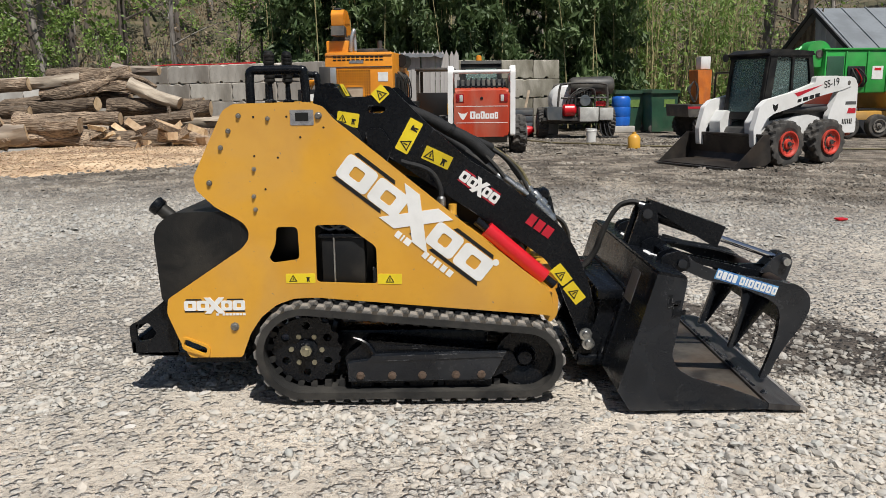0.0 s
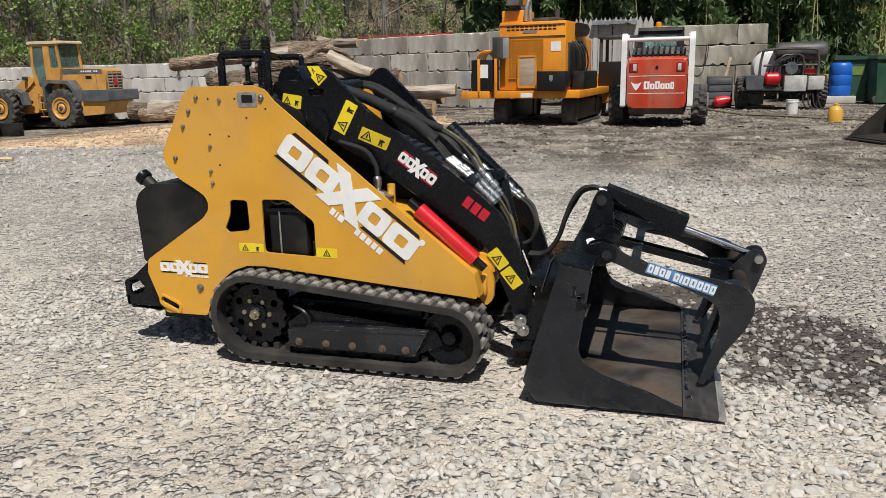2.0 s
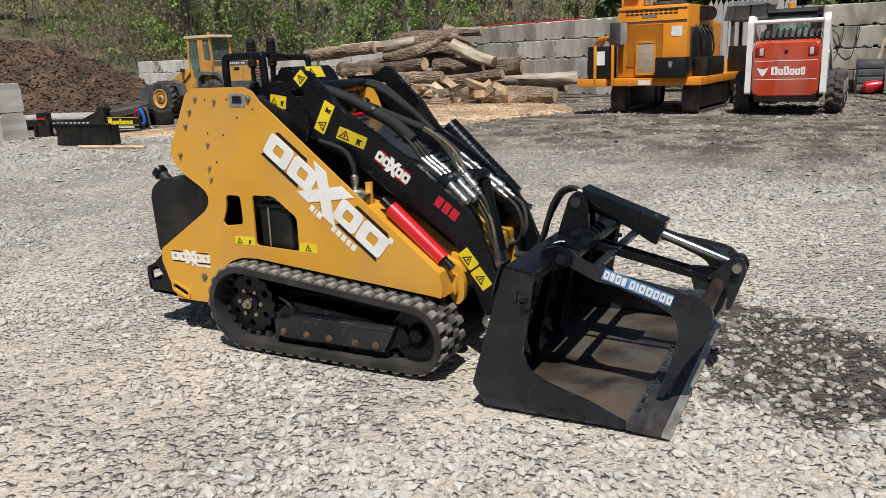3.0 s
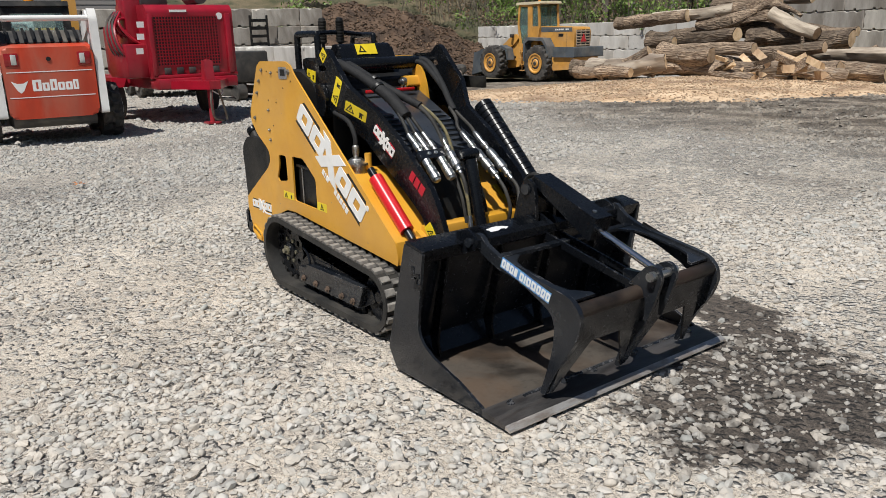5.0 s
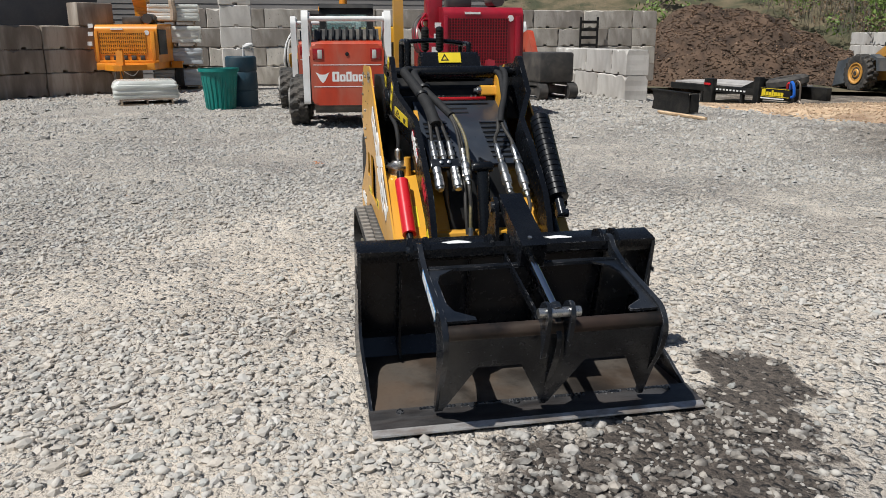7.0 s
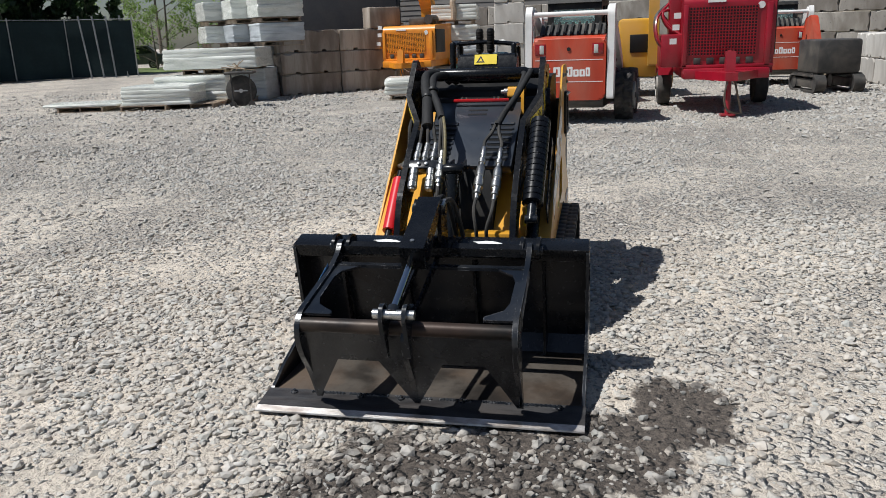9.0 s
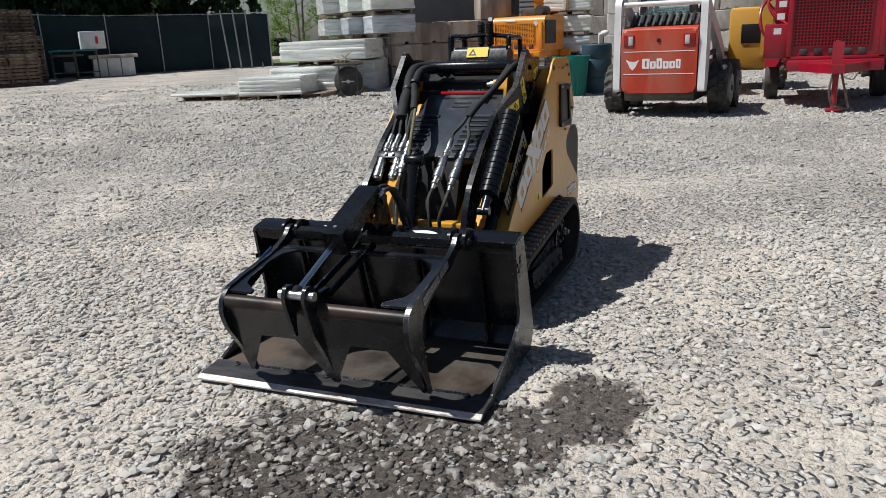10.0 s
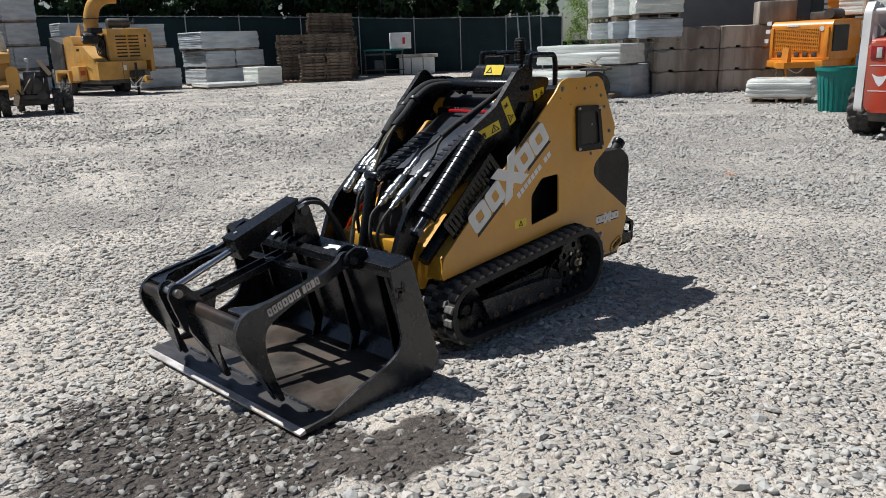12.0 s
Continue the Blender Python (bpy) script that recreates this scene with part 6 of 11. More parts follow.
block_wall("wall_log_bay", (-3.6, 25.5), (-12.6, 29.6), 4, "concrete", "grey weathered concrete block wall behind the logs", seed=2)
block_wall("wall_log_bay_end", (-12.9, 29.7), (-32.0, 31.5), 4, "concrete_new", "pale stacked concrete block wall", seed=3, z0=-0.68)
block_wall("wall_fence_side", (0.3, 25.9), (4.0, 26.7), 4, "concrete_old", "stained concrete block wall below the bamboo", seed=4)
block_wall("wall_back_bay", (-23.3, -0.5), (-23.0, 15.6), 4, "concrete", "grey concrete block bay wall", seed=5)
block_wall("wall_stub", (-19.4, 11.35), (-14.2, 11.25), 2, "concrete_new", "two courses of large pale concrete blocks", seed=6)
block_wall("wall_side_bay", (-17.45, -4.95), (-20.5, -1.2), 3, "concrete_brown", "brown stained concrete block wall", seed=7, split=True)
solo("loose_block", box(B(), -0.5, 0.5, -0.3, 0.3, 0, 0.6, 0.03), M["concrete_brown"], pose(-19.55, -2.35, 3 * BH, 0, 0, -51), "single brown concrete block on top of the wall", "concrete block")

# red hose along the wall's top
bm = B()
tube(bm, [(-6.2, 26.75, 2.47), (-8.2, 27.55, 2.46), (-9.4, 28.1, 2.49), (-10.8, 28.75, 2.46), (-12.2, 29.4, 2.47)], 0.022, n=6)
solo("red_hose", bm, M["red_paint"], I4, "thin red hose lying along the wall top", "hose")

# ---- wood chips and mulch ----
def mound(name, cx, cy, rx, ry, turn, top, mat, label, cat, rough=0.25, n=56, power=1.0, seed=0.0, flat=False, kind=""):
    bm = B()
    c, s = math.cos(radians(turn)), math.sin(radians(turn))
    rows = []
    for j in range(n + 1):
        row = []
        for i in range(n + 1):
            u, v = 2 * i / n - 1, 2 * j / n - 1
            r = math.hypot(u, v)
            wob = 1.0 + 0.16 * noise.noise((u * 2 + seed, v * 2, 3.1)) + 0.06 * noise.noise((u * 7, v * 7 + seed, 3.1))
            q = max(0.0, 1.0 - (r / (0.94 * wob)) ** (4 if flat else 1.6))
            z = top * q ** power * (1 + 0.35 * rough * noise.noise((u * 3, v * 3, seed))) + (rough * 0.25 * noise.noise((u * 11, v * 11, seed)) * min(1, 3 * q) * top) + 0.012 * noise.noise((u * 60, v * 60, seed)) - 0.03 * (q <= 0)
            x, y = u * rx, v * ry
            px, py = cx + c * x - s * y, cy + s * x + c * y
            row.append(bm.verts.new((px, py, z - 0.03 + min(0.0, height(px, py) + 0.03))))
        rows.append(row)
    for j in range(n):
        for i in range(n):
            bm.faces.new((rows[j][i], rows[j][i + 1], rows[j + 1][i + 1], rows[j + 1][i]))
    return solo(name, bm, mat, I4, label, cat, kind=kind)


def scatter_bits(name, ob, count, lo, hi, long, thick, mat, seed, label, cat, least):
    """Loose splinters lying over a heap."""
    rs = np.random.RandomState(seed)
    co = np.empty(len(ob.data.vertices) * 3)
    ob.data.vertices.foreach_get("co", co)
    co = co.reshape(-1, 3)
    base_z = np.array([min(0.0, height(x, y) + 0.03) for x, y, _ in co])
    high = co[:, 2] - base_z > least
    quad = np.empty(len(ob.data.polygons) * 4, dtype=np.int32)
    ob.data.polygons.foreach_get("vertices", quad)
    quad = quad.reshape(-1, 4)
    quad = quad[high[quad].all(axis=1)]
    q = co[quad[rs.randint(0, len(quad), count)]]
    u, w = rs.rand(count, 1), rs.rand(count, 1)
    p = (q[:, 0] * (1 - u) + q[:, 1] * u) * (1 - w) + (q[:, 3] * (1 - u) + q[:, 2] * u) * w + (0, 0, 0.006)
    oct_v = np.array([(1, 0, 0), (-1, 0, 0), (0, 1, 0), (0, -1, 0), (0, 0, 1), (0, 0, -1)], float)
    oct_f = np.array([(0, 2, 4), (2, 1, 4), (1, 3, 4), (3, 0, 4), (2, 0, 5), (1, 2, 5), (3, 1, 5), (0, 3, 5)])
    s = lo + (hi - lo) * rs.rand(count) ** 2
    v = oct_v[None] * (np.stack([s * long, s, s * thick], 1)[:, None]) * (1 + rs.uniform(-0.3, 0.3, (count, 6, 3)))
    a, t = rs.uniform(0, 6.283, count)[:, None], rs.normal(size=count)[:, None] * 0.45
    x, y, z = v[..., 0], v[..., 1], v[..., 2]
    x, z = x * np.cos(t) - z * np.sin(t), x * np.sin(t) + z * np.cos(t)
    x, y = x * np.cos(a) - y * np.sin(a), x * np.sin(a) + y * np.cos(a)
    v = (np.stack([x, y, z], 2) + p[:, None]).reshape(-1, 3)
    f = (oct_f[None] + 6 * np.arange(count)[:, None, None]).reshape(-1)
    me = bpy.data.meshes.new(name)
    me.vertices.add(len(v))
    me.vertices.foreach_set("co", v.ravel())
    me.loops.add(len(f))
    me.loops.foreach_set("vertex_index", f)
    me.polygons.add(len(f) // 3)
    me.polygons.foreach_set("loop_start", np.arange(0, len(f), 3))
    me.update(calc_edges=True)
    me.materials.append(mat)
    return tagged(new(name, me), label, cat, kind="stuff")


M["chip_bits"] = leaf_mat("splinters", (0.80, 0.62, 0.43), (0.42, 0.28, 0.17), 0.35)
M["mulch_bits"] = leaf_mat("mulch_shreds", (0.36, 0.235, 0.150), (0.075, 0.048, 0.032), 0.2)
chips = mound("wood_chips", -9.6, 17.6, 6.3, 5.0, 24, 0.17, M["chips"], "spread of pale tan wood chips before the logs", "wood chips", 0.6, 90, 1.0, 4.0, True, kind="stuff")
heap = mound("mulch_pile", -35.3, 25.2, 9.0, 6.4, 58, 3.95, M["mulch"], "large heap of dark brown mulch", "mulch pile", 0.42, 120, 0.85, 2.0, kind="stuff")

scatter_bits("wood_splinters", chips, 15000, 0.008, 0.034, 1.6, 0.35, M["chip_bits"], 41, "loose tan and brown wood splinters", "wood chips", -0.02)
spill = mound("wood_chips", -12.3, 14.1, 3.3, 1.8, 16, 0.06, M["chips"], "pale wood chips spilled before the trailer", "wood chips", 0.6, 44, 1.0, 7.0, True, kind="stuff")
scatter_bits("wood_splinters", spill, 2000, 0.006, 0.022, 1.6, 0.30, M["chip_bits"], 44, "loose tan wood splinters", "wood chips", -0.02)
scatter_bits("mulch_shreds", heap, 15000, 0.025, 0.085, 2.2, 0.25, M["mulch_bits"], 42, "loose dark mulch shreds", "mulch", 0.05)

# ---- hillside behind the yard ----
bm = B()
rows = []
for j in range(26):
    r = 35.0 + 85.0 * (j / 25) ** 1.5
    row = []
    for i in range(81):
        a = radians(20 + 160 * i / 80)
        f = min(1.0, max(0.0, (r - 36) / 40))
        x, y = r * math.cos(a), 3 + r * math.sin(a)
        row.append(bm.verts.new((x, y, -0.75 + 15.0 * f * f * (3 - 2 * f) * (0.8 + 0.4 * noise.noise((x * 0.05, y * 0.05, 0))) + 0.25 * noise.noise((x * 0.4, y * 0.4, 2)))))
    rows.append(row)
for j in range(25):
    for i in range(80):
        bm.faces.new((rows[j][i], rows[j][i + 1], rows[j + 1][i + 1], rows[j + 1][i]))
solo("backdrop_hillside", bm, M["litter"], I4, "brown wooded slope covered with leaf litter", "hillside", kind="structure")

# ---- leaves and trees ----
def leaf_cloud(name, centres, mat, size, aspect, seed, droop=0.0, parent=None):
    """Many small flat leaves; centres holds (x, y, z, radius, count)."""
    rs = np.random.RandomState(seed)
    blocks = []
    for x, y, z, r, n in centres:
        d = rs.normal(size=(n, 3))
        d /= np.linalg.norm(d, axis=1)[:, None] + 1e-9
        p = d * (r * rs.rand(n) ** 0.45)[:, None] + (x, y, z)
        blocks.append(p)
    p = np.concatenate(blocks)
    n = len(p)
    u = rs.normal(size=(n, 3))
    u[:, 2] -= droop * 1.6
    u /= np.linalg.norm(u, axis=1)[:, None]
    w = np.cross(u, rs.normal(size=(n, 3)))
    w /= np.linalg.norm(w, axis=1)[:, None] + 1e-9
    s = size * rs.uniform(0.6, 1.4, n)[:, None]
    u, w = u * s, w * s * aspect
    v = np.stack([p - u, p - u * 0.1 + w, p + u, p - u * 0.1 - w], 1).reshape(-1, 3)
    me = bpy.data.meshes.new(name)
    me.vertices.add(len(v))
    me.vertices.foreach_set("co", v.ravel())
    me.loops.add(4 * n)
    me.loops.foreach_set("vertex_index", np.arange(4 * n))
    me.polygons.add(n)
    me.polygons.foreach_set("loop_start", np.arange(0, 4 * n, 4))
    me.update(calc_edges=True)
    me.materials.append(mat)
    ob = new(name, me)
    if parent:
        ob.parent = parent
    return ob


def tree(m, label, seed, tall, r0, leaf, bark, leaves, leaf_size, low=0.35, spread=1.0, lean=0.05, aspect=0.55, droop=0.0):
    rnd = random.Random(seed)
    root = thing("tree", m, label, "tree", "woodland trees")
    bm = B()
    dx, dy = rnd.uniform(-lean, lean) * tall, rnd.uniform(-lean, lean) * tall
    tube(bm, [(0, 0, -0.3), (dx * 0.2, dy * 0.1, tall * 0.25), (dx * 0.4, dy * 0.5, tall * 0.55), (dx, dy, tall)], lambda f: r0 * (1 - 0.85 * f) + 0.01, n=9, steps=5)
    trunk = part("trunk", bm, M[bark], root)
    bm, tips = B(), []
    for k in range(11):
        f = low + (0.95 - low) * k / 10
        a = rnd.uniform(0, 6.28)
        ln = spread * tall * rnd.uniform(0.14, 0.30) * (1.15 - 0.6 * f)
        p = Vector((dx * f * 0.9, dy * f * 0.9, tall * f))
        q = p + Vector((math.cos(a) * ln * 0.5, math.sin(a) * ln * 0.5, ln * 0.25))
        e = p + Vector((math.cos(a) * ln, math.sin(a) * ln, ln * rnd.uniform(0.3, 0.75)))
        tube(bm, [p, q, e], lambda g: r0 * 0.28 * (1 - 0.8 * g) * (1.1 - f) + 0.006, n=5, steps=3)
        tips.append(e)
        for _ in range(3):
            b2 = a + rnd.uniform(-1, 1)
            e2 = q + Vector((math.cos(b2) * ln * 0.5, math.sin(b2) * ln * 0.5, ln * rnd.uniform(0.05, 0.5)))
            tube(bm, [q, (q + e2) / 2 + Vector((0, 0, 0.05)), e2], 0.010, n=3, steps=2)
            tips.append(e2)
    tagged(part("limb", bm, M[bark], root), kind="stuff")
    if leaves:
        per = max(4, leaves // len(tips))
        leaf_cloud("crown", [(t.x, t.y, t.z, spread * tall * rnd.uniform(0.05, 0.10), per) for t in tips], M[leaf], leaf_size, aspect, seed, droop, root)
    return root


def clump(m, label, cat, seed, tall, wide, leaf, leaves, size, aspect, droop, canes, cane_mat, name):
    """A dense many-stemmed bush or thicket."""
    rnd = random.Random(seed)
    root = thing(name, m, label, cat, "thicket")
    bm = B()
    cs = []
    for k in range(canes):
        a, r = rnd.uniform(0, 6.28), wide * rnd.random() ** 0.5
        x, y = r * math.cos(a), r * math.sin(a)
        h = tall * rnd.uniform(0.75, 1.1)
        lx, ly = rnd.uniform(-0.12, 0.12) * h, rnd.uniform(-0.12, 0.12) * h
        tube(bm, [(x, y, -0.1), (x + lx * 0.3, y + ly * 0.3, h * 0.5), (x + lx, y + ly, h)], lambda g: 0.028 * (1 - 0.7 * g), n=5, steps=3)
        for f in (0.12, 0.26, 0.40, 0.54, 0.68, 0.82, 0.96):
            cs.append((x + lx * f + rnd.uniform(-0.5, 0.5), y + ly * f + rnd.uniform(-0.5, 0.5), h * f, rnd.uniform(0.30, 0.62), max(4, leaves // (7 * canes))))
    tagged(part("stem", bm, M[cane_mat], root), kind="stuff")
    leaf_cloud("crown", cs, M[leaf], size, aspect, seed, droop, root)
    return root


def scatter_copies(proto, places):
    for x, y, z, turn, sc in places:
        c = copy_thing(proto, pose(x, y, z, 0, 0, turn) @ Matrix.Scale(sc, 4))


# bamboo behind the picket fence and the block wall
bam = [clump(pose(-1.6, 29.5, 0.2), "dense dark green bamboo thicket", "bamboo", 11, 7.2, 1.4, "leaf_bamboo", 6600, 0.20, 0.24, 0.7, 7, "bamboo", "bamboo_clump"),
       clump(pose(1.6, 29.0, 0.2), "dense dark green bamboo thicket", "bamboo", 12, 6.8, 1.4, "leaf_thicket", 6600, 0.20, 0.26, 0.7, 7, "bamboo", "bamboo_clump"),
       clump(pose(7.6, 31.0, 0.0), "thin pale bamboo canes with sparse leaves", "bamboo", 13, 6.2, 1.4, "leaf_spring", 1500, 0.15, 0.20, 0.6, 22, "bamboo", "bamboo_clump")]
scatter_copies(bam[0], [(4.4, 29.6, 0.2, 70, 1.0), (-4.0, 30.2, 0.4, 150, 1.0), (0.2, 31.6, 0.5, 210, 1.1), (5.6, 31.5, 0.2, 20, 1.05)])
scatter_copies(bam[1], [(-2.9, 31.4, 0.5, 80, 1.1), (3.2, 31.5, 0.4, 300, 1.1), (5.9, 29.8, 0.1, 190, 0.9), (-0.2, 28.8, 0.1, 130, 0.85), (-5.4, 31.5, 0.5, 30, 0.95)])
scatter_copies(bam[2], [(9.0, 32.0, 0.0, 80, 1.0), (6.9, 32.2, 0.0, 10, 1.0), (11.4, 32.4, 0.0, 260, 0.9), (10.6, 33.0, 0.0, 200, 1.0), (12.2, 34.5, 0.2, 20, 1.05), (8.2, 33.5, 0.2, 140, 1.1)])

# spring woodland on the slope
woods = [tree(pose(-16.0, 35.0, 0), "bare tree with few young spring leaves", 21, 11.5, 0.26, "leaf_spring", "trunk", 900, 0.10),
         tree(pose(-12.2, 36.0, 0), "slim pale tree with sparse light green leaves", 22, 10.5, 0.17, "leaf_spring", "trunk_pale", 700, 0.10, lean=0.1),
         tree(pose(-9.0, 34.5, 0), "slender leafless sapling on the slope", 23, 9.0, 0.12, "leaf_dry", "trunk", 260, 0.09, lean=0.12, spread=1.2),
         tree(pose(-30.0, 33.0, 0), "leafy young tree with bright green foliage", 24, 8.5, 0.16, "leaf_spring", "trunk", 2600, 0.11, low=0.12, spread=1.25)]
rw = random.Random(5)
for k, (x0, x1, y0, y1, n) in enumerate([(-45, 34, 36, 44, 36), (-60, 34, 44, 62, 32), (-62, -46, 14, 36, 12)]):
    for _ in range(n):
        x, y = rw.uniform(x0, x1), rw.uniform(y0, y1)
        if k == 0 and -7 < x < 7:
            continue
        r = math.hypot(x, y - 3)
        f = min(1.0, max(0.0, (r - 36) / 40))
        scatter_copies(rw.choice(woods), [(x, y, 12.5 * f * f * (3 - 2 * f), rw.uniform(0, 360), rw.uniform(0.8, 1.3))])
scatter_copies(woods[3], [(-24.5, 33.5, 0, 40, 1.0), (-45.5, 35.0, 0.2, 120, 1.1), (-19.0, 33.0, 0, 200, 0.8), (-7.5, 33.5, 0.2, 20, 0.62), (-46.0, 27.5, 0.2, 250, 1.1), (-15.0, 32.6, 0, 80, 0.55)])

# brush and twigs under the trees
rb = random.Random(9)
spots, green, twigs = [], [], B()
for k in range(2700):
    x = rb.uniform(-46, 34)
    y = rb.uniform(31.5, 41) if k < 1700 else rb.uniform(41, 62)
    fr = min(1.0, max(0.0, (math.hypot(x, y - 3) - 36) / 40))
    z = 13.0 * fr * fr * (3 - 2 * fr)
    if -6 < x < 6.5 and y < 33:
        continue
    (spots if rb.random() < (0.62 if x > -17 else 0.36) else green).append((x, y, z + rb.uniform(0.1, 3.6) * rb.random() + 0.2, rb.uniform(0.4, 1.0), 28))
    for _ in range(2 if k < 1700 else 1):
        p = Vector((x + rb.uniform(-1, 1), y + rb.uniform(-1, 1), z - 0.1))
        e = p + Vector((rb.uniform(-1.2, 1.2), rb.uniform(-0.8, 0.8), rb.uniform(1.2, 4.2)))
        tube(twigs, [p, (p + e) / 2 + Vector((rb.uniform(-0.3, 0.3), 0, 0.2)), e], 0.013, n=3, steps=2)
tagged(leaf_cloud("underbrush", spots, M["leaf_dry"], 0.095, 0.6, 31), "dry brown brush and dead leaves", "underbrush", kind="stuff")
tagged(leaf_cloud("underbrush", green, M["leaf_spring"], 0.095, 0.6, 32), "young green undergrowth", "underbrush", kind="stuff")
solo("twigs", twigs, M["trunk"], I4, "thin bare brown stems", "underbrush", kind="stuff", smooth=False)

# ---- wheels ----
def lathed(at, axis, profile, n):
    bm = B()
    lathe(bm, at, axis, profile, n)
    return bm


def wheel_parts(parent, x, y, z, r, width, s, rim_mat, lugs=18, tread=True):
    """A chunky off-road tyre on its rim; s: the side that its dish faces."""
    bm = B()
    w = width / 2
    n = lugs * 4 if tread else 32
    rows = [(-w + 0.02, 0.55, 0), (-w, 0.70, 0), (-w - 0.002, 0.84, 0), (-w + 0.004, 0.90, 1), (-w + 0.03, 0.93, 1), (-w * 0.5, 0.935, 1), (-0.02, 0.935, 1), (0.02, 0.935, -1), (w * 0.5, 0.935, -1), (w - 0.03, 0.93, -1), (w - 0.004, 0.90, -1), (w + 0.002, 0.84, 0), (w, 0.70, 0), (w - 0.02, 0.55, 0)]
    rings = []
    for d, q, side in rows:
        ring = []
        for k in range(n):
            up = 0.0
            if tread and side:
                skew = 2.0 * (1.0 - abs(d) / w)
                if (k + (2 if side < 0 else 0) + skew) % 4 < 2.0:
                    up = 0.075
            a = 2 * math.pi * k / n
            ring.append(bm.verts.new((x + r * (q + up) * math.cos(a), y + d, z + r * (q + up) * math.sin(a))))
        rings.append(ring)
    for a, b in zip(rings, rings[1:]):
        for k in range(n):
            bm.faces.new((a[k - 1], a[k], b[k], b[k - 1]))
    bm.faces.new(list(reversed(rings[0])))
    bm.faces.new(rings[-1])
    bmesh.ops.recalc_face_normals(bm, faces=bm.faces)
    wh = part("wheel", bm, M["tyre"], parent, "chunky black rubber tyre", smooth=not tread)
    bm = B()
    yo = y + s * (w - 0.014)
    lathe(bm, (x, yo, z), (0, s, 0), [(-0.06, r * 0.2), (-0.05, r * 0.50), (0.03, r * 0.56), (0.045, r * 0.56), (0.045, r * 0.50), (0.0, r * 0.44), (-0.01, r * 0.24), (0.03, r * 0.20), (0.035, r * 0.10)], 24)
    rim = part("rim", bm, rim_mat, wh)
    for i in range(8):
        a = 2 * math.pi * i / 8
        part("wheel_nut", lathed((x + r * 0.32 * math.cos(a), yo, z + r * 0.32 * math.sin(a)), (0, s, 0), [(-0.02, 0.014), (0.02, 0.014)], 6), M["dark_metal"], wh)
    part("hub_cap", lathed((x, yo, z), (0, s, 0), [(0.03, r * 0.12), (0.06, r * 0.10)], 12), M["dark_metal"], wh)
    return wh


def animal_mark(parent, x, y, z, w, h, name="maker_mark"):
    """White maker's mark on the rear door as plain shapes: a blot and a row of blocks, facing backwards (-x)."""
    bm = B()
    cy = y + w * 0.40
    prism(bm, [(cy - 0.16 * h * 1.6, z + h * 0.1), (cy - 0.7 * h, z + 0.95 * h), (cy - 0.25 * h, z + 0.72 * h), (cy + 0.25 * h, z + 0.72 * h), (cy + 0.7 * h, z + 0.95 * h), (cy + 0.26 * h, z + h * 0.1), (cy, z - 0.15 * h)], x - 0.004, x, plane="yz")
    part(name, bm, M["decal_white"], parent, "white blot of the maker's mark", smooth=False)
    at = y + w * 0.24
    for ww, hh in ((0.13, 1.0), (0.10, 0.72), (0.10, 1.0), (0.10, 0.72), (0.10, 0.72), (0.08, 0.9)):
        ww *= w * 0.92
        ring = rnd_poly([(at - ww, z), (at, z), (at, z + h * hh), (at - ww, z + h * hh)], 0.012, 2)
        hole = [(at - ww * 0.62, z + h * 0.2), (at - ww * 0.38, z + h * 0.2), (at - ww * 0.38, z + h * hh * 0.78), (at - ww * 0.62, z + h * hh * 0.78)]
        bm = B()
        prism(bm, ring, x - 0.004, x, [hole], plane="yz")
        part("mark_block", bm, M["decal_white"], parent, "white block of the maker's mark", smooth=False)
        at -= ww + 0.012 * w


